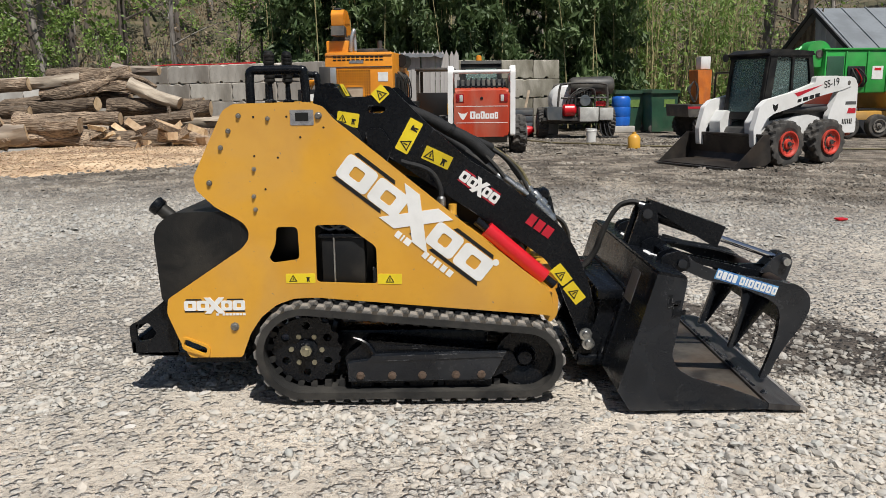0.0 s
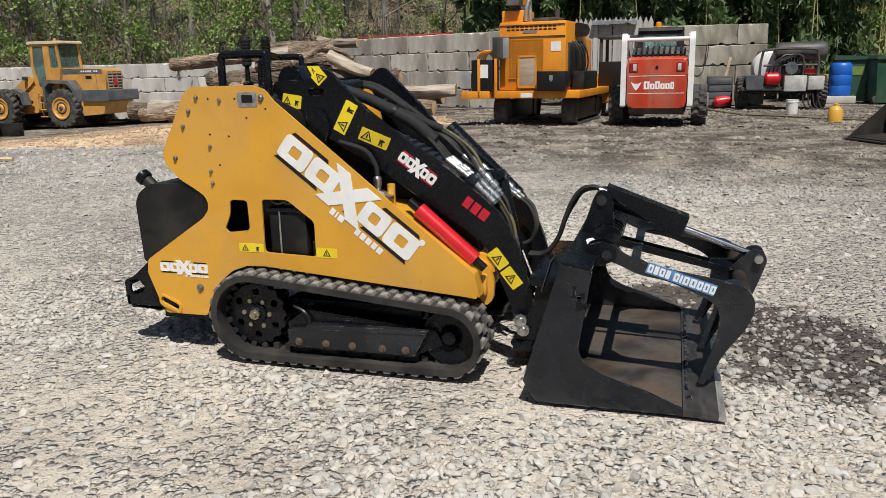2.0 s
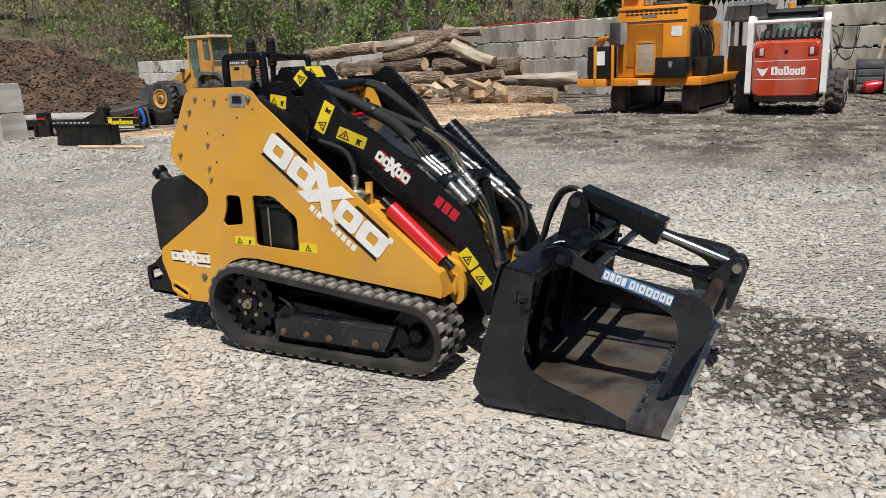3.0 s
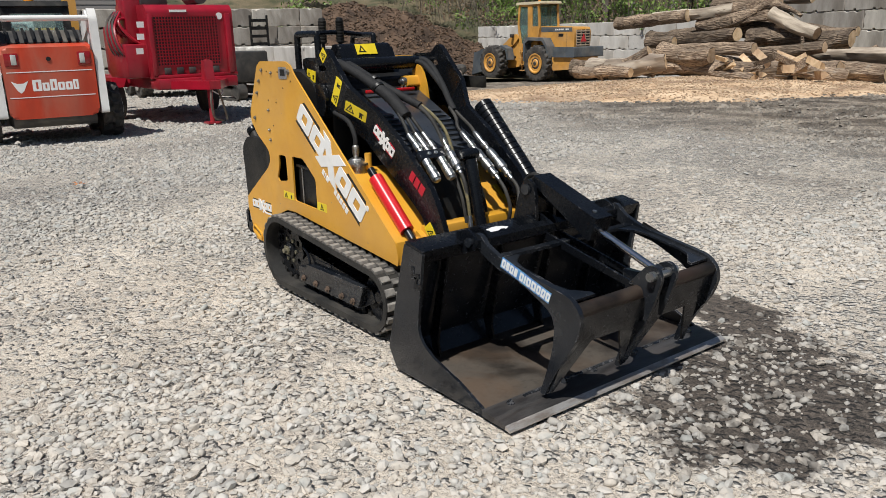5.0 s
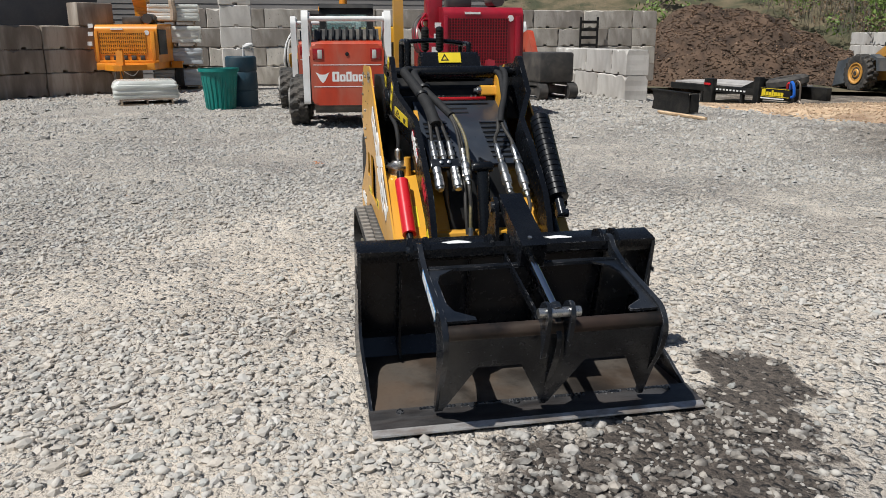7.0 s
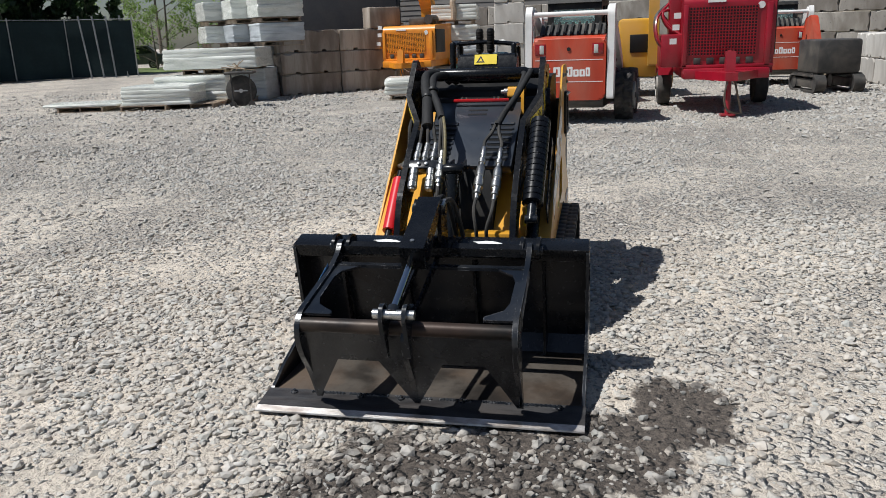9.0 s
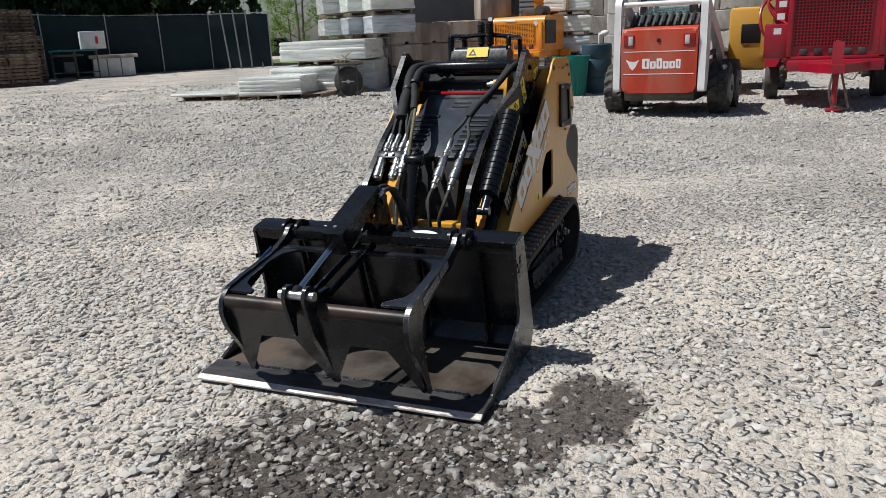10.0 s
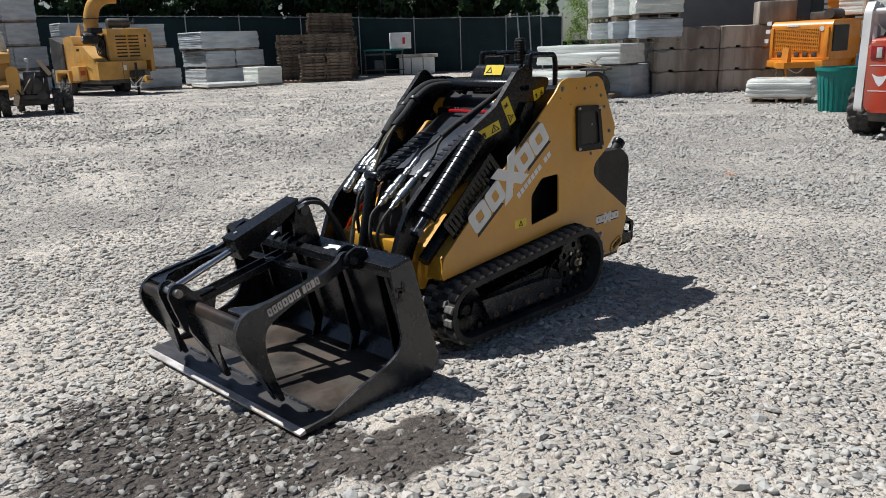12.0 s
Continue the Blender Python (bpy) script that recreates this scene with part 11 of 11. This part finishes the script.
# pallet with a soft white load
pal_at(-15.6, -0.45, 0, 12)
wrapped(pose(-15.6, -0.45, 0.13, 0, 0, 12), 1.0, 1.45, 0.42, "soft white wrapped load on a pallet", layers=2, seed=31, soft=0.12)
# tall tower of slabs
for i in range(4):
    pal_at(-21.2, -0.35, 0.62 * i, 5)
    wrapped(pose(-21.2, -0.35, 0.13 + 0.62 * i, 0, 0, 5), 1.2, 1.45, 0.47, "grey slabs wrapped and stacked on pallets", i < 2, 4, 40 + i)
pillar = thing("block_pillar", pose(-20.6, 1.45, 0, 0, 0, 94), "tall rough pillar of stacked concrete blocks", "concrete pillar")
for i in range(5):
    piece("block", BLOCK["concrete_new"][1][i % 2], pillar, pose(0.02 * math.sin(3 * i), 0, BH * i, 0, 0, 3 * math.sin(2 * i)))
bm = B()
tube(bm, [(-20.6, -0.3, 2.62), (-20.55, -0.32, 2.50), (-20.52, -0.28, 2.25), (-20.5, -0.30, 2.0)], 0.09, n=8)
solo("burlap", bm, M["alu_tan"], I4, "tan cloth hanging over the slab tower", "cloth")

# ---- hand cart wheel ----
hc = thing("hand_cart", pose(-13.75, -4.35, 0, 0, 0, 105), "black hand cart with a large spoked wheel and sticks", "cart")
bm = B()
lathe(bm, (0, -0.05, 0.40), (0, 1, 0), [(0, 0.10), (0.0, 0.34), (0.02, 0.37), (0.08, 0.37), (0.10, 0.34), (0.10, 0.10)], 26)
part("wheel", bm, M["tyre"], hc)
bm = B()
lathe(bm, (0, -0.06, 0.40), (0, 1, 0), [(0, 0.05), (0.12, 0.05)], 12)
box(bm, -0.16, 0.16, -0.056, -0.05, 0.385, 0.415)
part("hub", bm, M["alu"], hc)
bm = B()
box(bm, -0.35, 0.35, -0.2, 0.25, 0.80, 0.86, 0.02)
for x in (-0.2, 0.25):
    cyl(bm, (x, -0.12, 0.1), (x, -0.12, 0.82), 0.02, n=6)
    lathe(bm, (x, -0.16, 0.08), (0, 1, 0), [(0, 0.08), (0.05, 0.08)], 12)
part("tray", bm, M["dark_metal"], hc)
bm = B()
for i in range(6):
    cyl(bm, (0.4 - 0.12 * i, rl.uniform(-0.1, 0.1), 0.88), (0.1 + 0.1 * i - 0.5, rl.uniform(-0.2, 0.2), 0.98 + 0.03 * i), 0.012, n=5)
part("stick", bm, M["pallet"], hc)

# ---- teal bin and blue drum by the skid steer ----
tb = thing("garbage_can", pose(-13.62, 1.42, 0), "ribbed teal plastic garbage can", "garbage can")
bm = B()
n = 110
rings = []
for z, r in ((0, 0.30), (0.03, 0.32), (0.10, 0.325), (0.62, 0.37), (0.72, 0.385), (0.80, 0.39), (0.80, 0.43), (0.87, 0.43), (0.87, 0.40), (0.3, 0.34)):
    rings.append([bm.verts.new(((r + (0.0 if k % 5 < 3 or not 0.02 < z < 0.7 else -0.026)) * math.cos(2 * math.pi * k / n), (r + (0.0 if k % 5 < 3 or not 0.02 < z < 0.7 else -0.026)) * math.sin(2 * math.pi * k / n), z)) for k in range(n)])
for a, b in zip(rings, rings[1:]):
    for k in range(n):
        bm.faces.new((a[k - 1], a[k], b[k], b[k - 1]))
bm.faces.new(list(reversed(rings[0])))
bm.faces.new(rings[-1])
part("body", bm, M["teal"], tb, smooth=False)
bm = B()
lathe(bm, (0, 0, 0), (0, 0, 1), [(0, 0.29), (0.3, 0.30), (0.32, 0.285), (0.35, 0.30), (0.65, 0.30), (0.68, 0.285), (0.71, 0.30), (0.95, 0.30), (0.97, 0.27), (0.6, 0.25)], 24)
solo("drum", bm, M["blue_dull"], pose(-14.30, 1.86, 0) @ Matrix.Scale(1.14, 4), "dull blue open drum with tools in it", "barrel")
bm = B()
cyl(bm, (-14.2, 1.9, 0.5), (-14.15, 1.95, 1.35), 0.025, n=6)
solo("tool_handle", bm, M["white_paint"], I4, "white tool handle standing in the drum", "tool")
bm = B()
lathe(bm, (-14.15, 1.95, 1.30), (0.2, 1, 0.3), [(0, 0.03), (0.08, 0.07), (0.18, 0.05), (0.22, 0.02)], 8)
solo("mop_head", bm, M["bag_white"], I4, "grey mop head above the drum", "mop")

# ---- yellow machine between the skid steer and the crimson chipper ----
ym = thing("yellow_loader", pose(-15.4, 5.15, 0, 0, 0, 180), "yellow compact loader parked behind the others", "loader")
bm = B()
box(bm, -0.9, 1.0, -0.45, 0.45, 0.45, 1.75, 0.08)
prism(bm, rnd_poly([(-1.1, 0.7), (-1.05, 2.5), (-0.85, 2.5), (-0.85, 0.7)], 0.05), -0.42, -0.20)
part("body", bm, M["yellow2"], ym)
bm = B()
box(bm, -0.93, -0.88, -0.25, 0.2, 1.0, 1.4, 0.02)
part("panel", bm, M["decal_black"], ym)
for x in (-0.6, 0.7):
    for s in (-1, 1):
        wheel_parts(ym, x, s * 0.62, 0.42, 0.42, 0.26, s, M["yellow2"], 16)
ym2 = thing("yellow_digger", pose(-17.5, 3.30, 0, 0, 0, 174) @ Matrix.Scale(0.85, 4), "small yellow digger behind the skid steer", "digger")
bm = B()
box(bm, -0.6, 0.8, -0.4, 0.4, 0.4, 1.3, 0.06)
part("body", bm, M["yellow2"], ym2)
bm = B()
tube(bm, [(-0.3, -0.1, 1.2), (-0.55, -0.12, 1.75), (-0.75, -0.1, 1.4)], 0.07, n=8)
part("boom", bm, M["yellow2"], ym2)
for k in range(3):
    part("hose", tube(B(), [(-0.5, 0.30 + 0.06 * k, 0.7), (-0.72, 0.38 + 0.05 * k, 1.1), (-0.66, 0.34 + 0.03 * k, 1.6), (-0.5, 0.22, 1.85 + 0.05 * k)], 0.035, n=6), M["bag_white"] if k != 1 else M["dark_metal"], ym2)
for s in (-1, 1):
    crawler(ym2, -0.8, 0.8, s * 0.4, 0.25, 0.42)

# ---- small excavator at the end of the row ----
ex = thing("mini_excavator", pose(-15.25, 9.35, 0, 0, 0, 190), "orange-red mini excavator with narrow tracks", "excavator")
for s in (-1, 1):
    crawler(ex, -0.75, 0.75, s * 0.42, 0.24, 0.40)
bm = B()
box(bm, -0.6, 0.5, -0.48, 0.48, 0.42, 1.15, 0.06)
part("house", bm, M["dark_metal"], ex)
bm = B()
prism(bm, rnd_poly([(0.3, 0.6), (0.9, 1.7), (1.2, 1.6), (0.8, 0.6)], 0.08), -0.08, 0.08)
prism(bm, rnd_poly([(0.95, 1.7), (1.25, 1.6), (1.5, 0.5), (1.4, 0.5)], 0.04), -0.06, 0.06)
part("boom", bm, M["bob_red"], ex)

# leaves on the gravel, and a red scrap
bm = B()
for i in range(5):
    a = i * 1.3
    rows = [bm.verts.new((0.09 * math.cos(a + d) * q, 0.09 * math.sin(a + d) * q, 0.02 + 0.03 * abs(math.sin(2.1 * i + q * 2)))) for d, q in ((-0.35, 0.6), (0, 1.1), (0.35, 0.6), (0, 0.1))]
    bm.faces.new(rows)
solo("dry_leaf", bm, M["leaf_orange"], pose(-5.16, 3.17, 0.01), "curled dry orange leaf on the gravel", "leaf", smooth=False)
solo("red_scrap", box(B(), -0.06, 0.06, -0.04, 0.04, 0, 0.02, 0.006), M["red_paint"], pose(4.18, 8.05, 0.005, 4, 0, 20), "small red plastic scrap on the ground", "scrap")

# ---- buildings, fence and dark trees that close the yard ----
bd = thing("building", pose(-28.5, 3.0, 0), "long grey building with horizontal siding", "building", kind="structure")
bm = B()
box(bm, -3.5, 0.0, -13.0, 8.5, 0, 5.2)
part("wall", bm, M["siding"], bd)
SB = finish("siding_board", prism(B(), [(0.0, 0.0), (0.030, 0.0), (0.012, 0.185), (0.0, 0.185)], -13.0, 8.5), M["siding"])
for i in range(26):
    piece("siding_board", SB, bd, pose(0.004, 0, 0.2 * i))
bm = B()
prism(bm, [(-4.0, 5.1), (-1.75, 6.6), (0.5, 5.1), (0.5, 5.25), (-1.75, 6.75), (-4.0, 5.25)], -13.5, 9.0)
part("roof", bm, M["roof_grey"], bd)
solo("dark_container", box(B(), -1.5, 1.5, -3.2, 3.2, 0, 3.6, 0.04), M["dark_wall"], pose(-25.2, -6.6, 0, 0, 0, 12), "dark navy storage container behind the stone", "container")
dk = thing("rack", pose(-22.5, 13.32, -0.30), "tall narrow black slatted rack behind the concrete blocks", "rack", "racks")
for s in (-1, 1):
    part("rail", box(B(), -0.03, 0.03, s * 0.31 - 0.03, s * 0.31 + 0.03, 0.0, 2.5), M["plastic"], dk)
for i in range(9):
    part("slat", box(B(), -0.02, 0.02, -0.28, 0.28, 0.20 + 0.26 * i, 0.30 + 0.26 * i), M["plastic"], dk)

# privacy fence
FENCE = [(-34.5, -20.5), (-33.2, -23.6), (-29.0, -27.0), (-20.0, -31.0), (-10.0, -35.5), (4.0, -41.0)]
TALL = [3.0, 3.03, 3.1, 3.37, 3.58, 3.75]
pfence = thing("fence_privacy", pose(0, 0, 0), "tall chain link fence with dark green screen", "fence", kind="structure")
for (xa, ya), (xb, yb), ta, tb_ in zip(FENCE, FENCE[1:], TALL, TALL[1:]):
    L = math.hypot(xb - xa, yb - ya)
    w = Vector((xb - xa, yb - ya, 0)).normalized()
    ang = math.degrees(math.atan2(w.y, w.x))
    n = max(1, round(L / 3))
    for i in range(n):
        bm = B()
        rows = []
        for j in range(7):
            rows.append([bm.verts.new((L / n * u / 8 + 0.0, 0.05 * noise.noise((u * 0.7 + i, j * 0.6, xa)), 0.08 + (ta + (tb_ - ta) * (i + u / 8) / n - 0.15) * j / 6)) for u in range(9)])
        for j in range(6):
            for u in range(8):
                bm.faces.new((rows[j][u], rows[j][u + 1], rows[j + 1][u + 1], rows[j + 1][u]))
        sc = part("screen", bm, M["screen_green"], pfence)
        sc.matrix_basis = pose(xa + w.x * L * i / n, ya + w.y * L * i / n, 0, 0, 0, ang)
        bm = B()
        cyl(bm, (0, 0.06, 0), (0, 0.06, ta + (tb_ - ta) * i / n + 0.1), 0.032, n=8)
        cyl(bm, (0, 0.06, ta + (tb_ - ta) * i / n), (L / n, 0.06, ta + (tb_ - ta) * (i + 1) / n), 0.022, n=6)
        po = part("post", bm, M["galv"], pfence)
        po.matrix_basis = pose(xa + w.x * L * i / n, ya + w.y * L * i / n, 0, 0, 0, ang)
for i in range(4):
    solo("gate_pole", cyl(B(), (-34.3 + 0.4 * i, -21.0 - 0.45 * i, 0), (-34.5 + 0.45 * i, -21.2 - 0.5 * i, 3.2), 0.045, n=8), M["galv"], I4, "grey steel pole standing at the gate", "pole", "gate poles")

# dark trees behind the fence
ever = [clump(pose(-31.5, -30.0, 0), "dense dark evergreen tree", "evergreen", 61, 9.5, 2.3, "leaf_dark", 8500, 0.23, 0.5, 0.3, 13, "trunk", "evergreen_tree")]
scatter_copies(ever[0], [(-26.5, -32.5, 0, 50, 1.0), (-21.5, -35.0, 0, 100, 1.05), (-16.0, -38.0, 0, 160, 1.0), (-10.5, -40.5, 0, 200, 1.1), (-4.5, -43.5, 0, 250, 1.05), (-36.0, -27.0, 0, 300, 0.95), (-36.5, -24.6, 0, 20, 0.7),
                        (-24.0, -37.5, 0, 70, 1.2), (-18.0, -41.0, 0, 15, 1.25), (-30.0, -36.0, 0, 120, 1.2), (2.0, -46.0, 0, 10, 1.1), (-36.0, -32.0, 0, 77, 1.2), (-12.0, -46.0, 0, 33, 1.3), (-28.8, -30.5, 0, 140, 0.9), (-23.8, -33.0, 0, 10, 0.95), (-18.8, -35.5, 0, 230, 0.9), (-13.3, -38.2, 0, 280, 0.95), (-7.5, -41.0, 0, 60, 0.95), (-34.0, -28.0, 0, 110, 0.9)])
scatter_copies(woods[3], [(-47.0, -26.0, 0, 30, 0.8), (-52.0, -22.0, 0, 90, 1.0), (-56.0, -32.0, 0, 150, 1.1), (-46.0, -33.5, 0, 220, 0.9), (-58.0, -25.0, 0, 10, 1.2), (-50.0, -17.0, 0, 60, 0.9), (-43.0, -24.5, 0, 200, 0.45)])
mound("lawn", -44.0, -26.0, 7.0, 9.0, 30, 0.12, M["grass"], "patch of green lawn beyond the gate", "lawn", 0.2, 40, 1.0, 3.0, True, kind="structure")
pk = thing("parked_car", pose(-46.5, -28.6, 0, 0, 0, 118), "dark grey car parked on the road beyond", "car")
bm = B()
prism(bm, rnd_poly([(-2.3, 0.35), (-2.35, 0.95), (-1.2, 1.05), (-0.6, 1.6), (1.2, 1.62), (1.8, 1.05), (2.4, 0.95), (2.4, 0.35)], 0.1), -0.9, 0.9)
part("body", bm, M["grey_metal"], pk)
bm = B()
prism(bm, rnd_poly([(-1.0, 1.08), (-0.55, 1.52), (1.1, 1.54), (1.5, 1.08)], 0.06), -0.91, 0.91)
part("window", bm, M["glass"], pk)
for x in (-1.45, 1.45):
    for s in (-1, 1):
        wheel_parts(pk, x, s * 0.8, 0.34, 0.34, 0.22, s, M["rim_white"], tread=False)

# stacks along the fence: each begins at the corner that stands foremost
def stack_at(x, y, turn, sx, sy, z=0.0, dx=0.0, dy=0.0):
    return pose(x, y, z, 0, 0, turn) @ Matrix.Translation((dx + sx / 2, dy + sy / 2, 0))


SHADED, WHITE = "grey stone wrapped in plastic film by the fence", "bright white wrapped stone in the sun"
# grey=True takes the film colour that has shade painted in
def layers_at(x, y, turn, rows, seed, grey=True):
    """rows: length, depth, foot, height, shift of one wrapped layer; a thin pallet lies under each."""
    for k, (sx, sy, z, sz, dx) in enumerate(rows):
        m = stack_at(x, y, turn, sx, sy, z, dx)
        w = max(1, round(sx / 1.25))
        for i in range(w):
            q = copy_thing(PAL, m @ Matrix.Translation((sx * ((i + 0.5) / w - 0.5), 0, 0)) @ Matrix.Diagonal((sx / w / 1.15, sy / 1.22, 0.72, 1.0)))
        wrapped(m @ Matrix.Translation((0, 0, 0.094)) @ Matrix.Rotation(radians(2 * math.sin(seed + 2.3 * k)), 4, "Z"), sx, sy, sz, SHADED if grey else WHITE, grey, 4, seed + k, 0.05)


layers_at(-14.8, -27.9, 177, [(2.0, 1.5, 0.0, 0.84, -2.0), (2.0, 1.5, 0.94, 0.80, -2.2), (1.9, 1.5, 1.86, 0.95, -2.45)], 70)
layers_at(-15.95, -27.6, 177, [(2.9, 2.5, 0.0, 0.72, 0.0), (1.55, 2.5, 0.82, 0.74, 0.0)], 80)
layers_at(-17.6, -27.55, 176, [(1.5, 2.0, 0.82, 0.74, 0.0)], 86)
layers_at(-15.8, -27.6, 178, [(3.1, 2.4, 1.66, 0.78, 0.0)], 88)
layers_at(-16.85, -24.6, 177, [(1.25, 1.5, 0.0, 0.76, 0.0)], 92, False)
layers_at(-14.3, -24.7, 172, [(2.3, 2.0, 0.0, 0.14, 0.0)], 94, False)
for k, (x, n, wide) in enumerate(((-9.15, 4, 1.35), (-7.45, 4, 2.0), (-11.2, 3, 2.2))):
    layers_at(x, -32.2 - 0.2 * k, 177 + k, [(wide + 0.1 * (j % 2), 1.5, 1.06 * j, 0.94, -0.12 * j) for j in range(n)] if k < 2 else [(wide, 1.5, 1.06 * j, 0.94, 0.08 * j) for j in range(n)], 100 + 10 * k)
layers_at(-5.2, -32.0, 178, [(2.1, 1.5, 1.06 * j, 0.94, 0.05 * j) for j in range(4)], 140)

# old pallets: a broad stack, a lower one before it and a tall one behind
OLD = pallet(pose(-19.4, -25.6, 0, 0, 0, 149), "old grey-brown pallet in a tall stack", True, "stacked old pallets", 1.2, 1.2)
ROW = pose(-19.4, -25.6, 0, 0, 0, 149)
for dx, dy, n in ((1.60, 0.0, 9), (0.38, 0.0, 9), (-0.6, 1.25, 15), (0.62, 1.3, 15), (1.84, 1.3, 15), (2.35, 2.55, 14), (1.12, 2.6, 22), (2.36, 3.8, 22)):
    for i in range(n):
        m = ROW @ pose(dx + 0.6 + rl.uniform(-0.05, 0.05), dy + rl.uniform(-0.05, 0.05), 0.152 * i, 0, 0, rl.uniform(-3, 3)) @ Matrix.Diagonal((1.0, 1.0, 1.19, 1.0))
        copy_thing(OLD, m)

# table, bin and white carton at the fence
tw = thing("work_table", pose(-25.25, -27.1, 0, 0, 0, 141), "tall dark steel table with a green edge", "table")
part("tabletop", box(B(), 0.0, 2.2, 0.0, 0.9, 1.36, 1.44, 0.01), M["teal"], tw)
for x in (0.04, 1.1, 2.1):
    for y in (0.04, 0.82):
        part("leg", box(B(), x, x + 0.06, y, y + 0.06, 0.0, 1.36), M["dark_metal"], tw)
part("apron", box(B(), 0.0, 1.5, 0.02, 0.05, 1.12, 1.22), M["dark_metal"], tw)
part("shelf", box(B(), 0.0, 2.2, 0.06, 0.86, 0.30, 0.34), M["dark_metal"], tw)
part("crate", box(B(), 0.55, 1.05, 0.15, 0.7, 0.34, 0.86, 0.02), M["grey_metal"], tw)
wb = thing("carton", pose(-25.25, -27.1, 1.444, 0, 0, 141) @ Matrix.Translation((2.05, 0.5, 0)), "white carton with a red mark", "box")
part("body", box(B(), -0.58, 0.58, -0.4, 0.4, 0, 0.86, 0.02), M["white_paint"], wb)
part("mark", box(B(), 0.10, 0.24, -0.404, -0.401, 0.25, 0.60), M["red_paint"], wb)
part("flap_gap", box(B(), -0.02, 0.02, -0.404, 0.404, 0.861, 0.864), M["grey_metal"], wb)
bn = thing("storage_bin", pose(-27.2, -26.55, 0, 0, 0, 139), "pale grey storage bin with an overhanging lid", "bin")
part("body", box(B(), 0.1, 2.1, 0.0, 1.0, 0.02, 0.94, 0.04), M["white_paint"], bn)
part("lid", box(B(), -0.05, 2.3, -0.1, 1.1, 0.94, 1.12, 0.04), M["concrete"], bn)
for x in (0.75, 1.42):
    part("rib", box(B(), x, x + 0.05, -0.02, 0.0, 0.06, 0.92, 0.006), M["grey_metal"], bn)
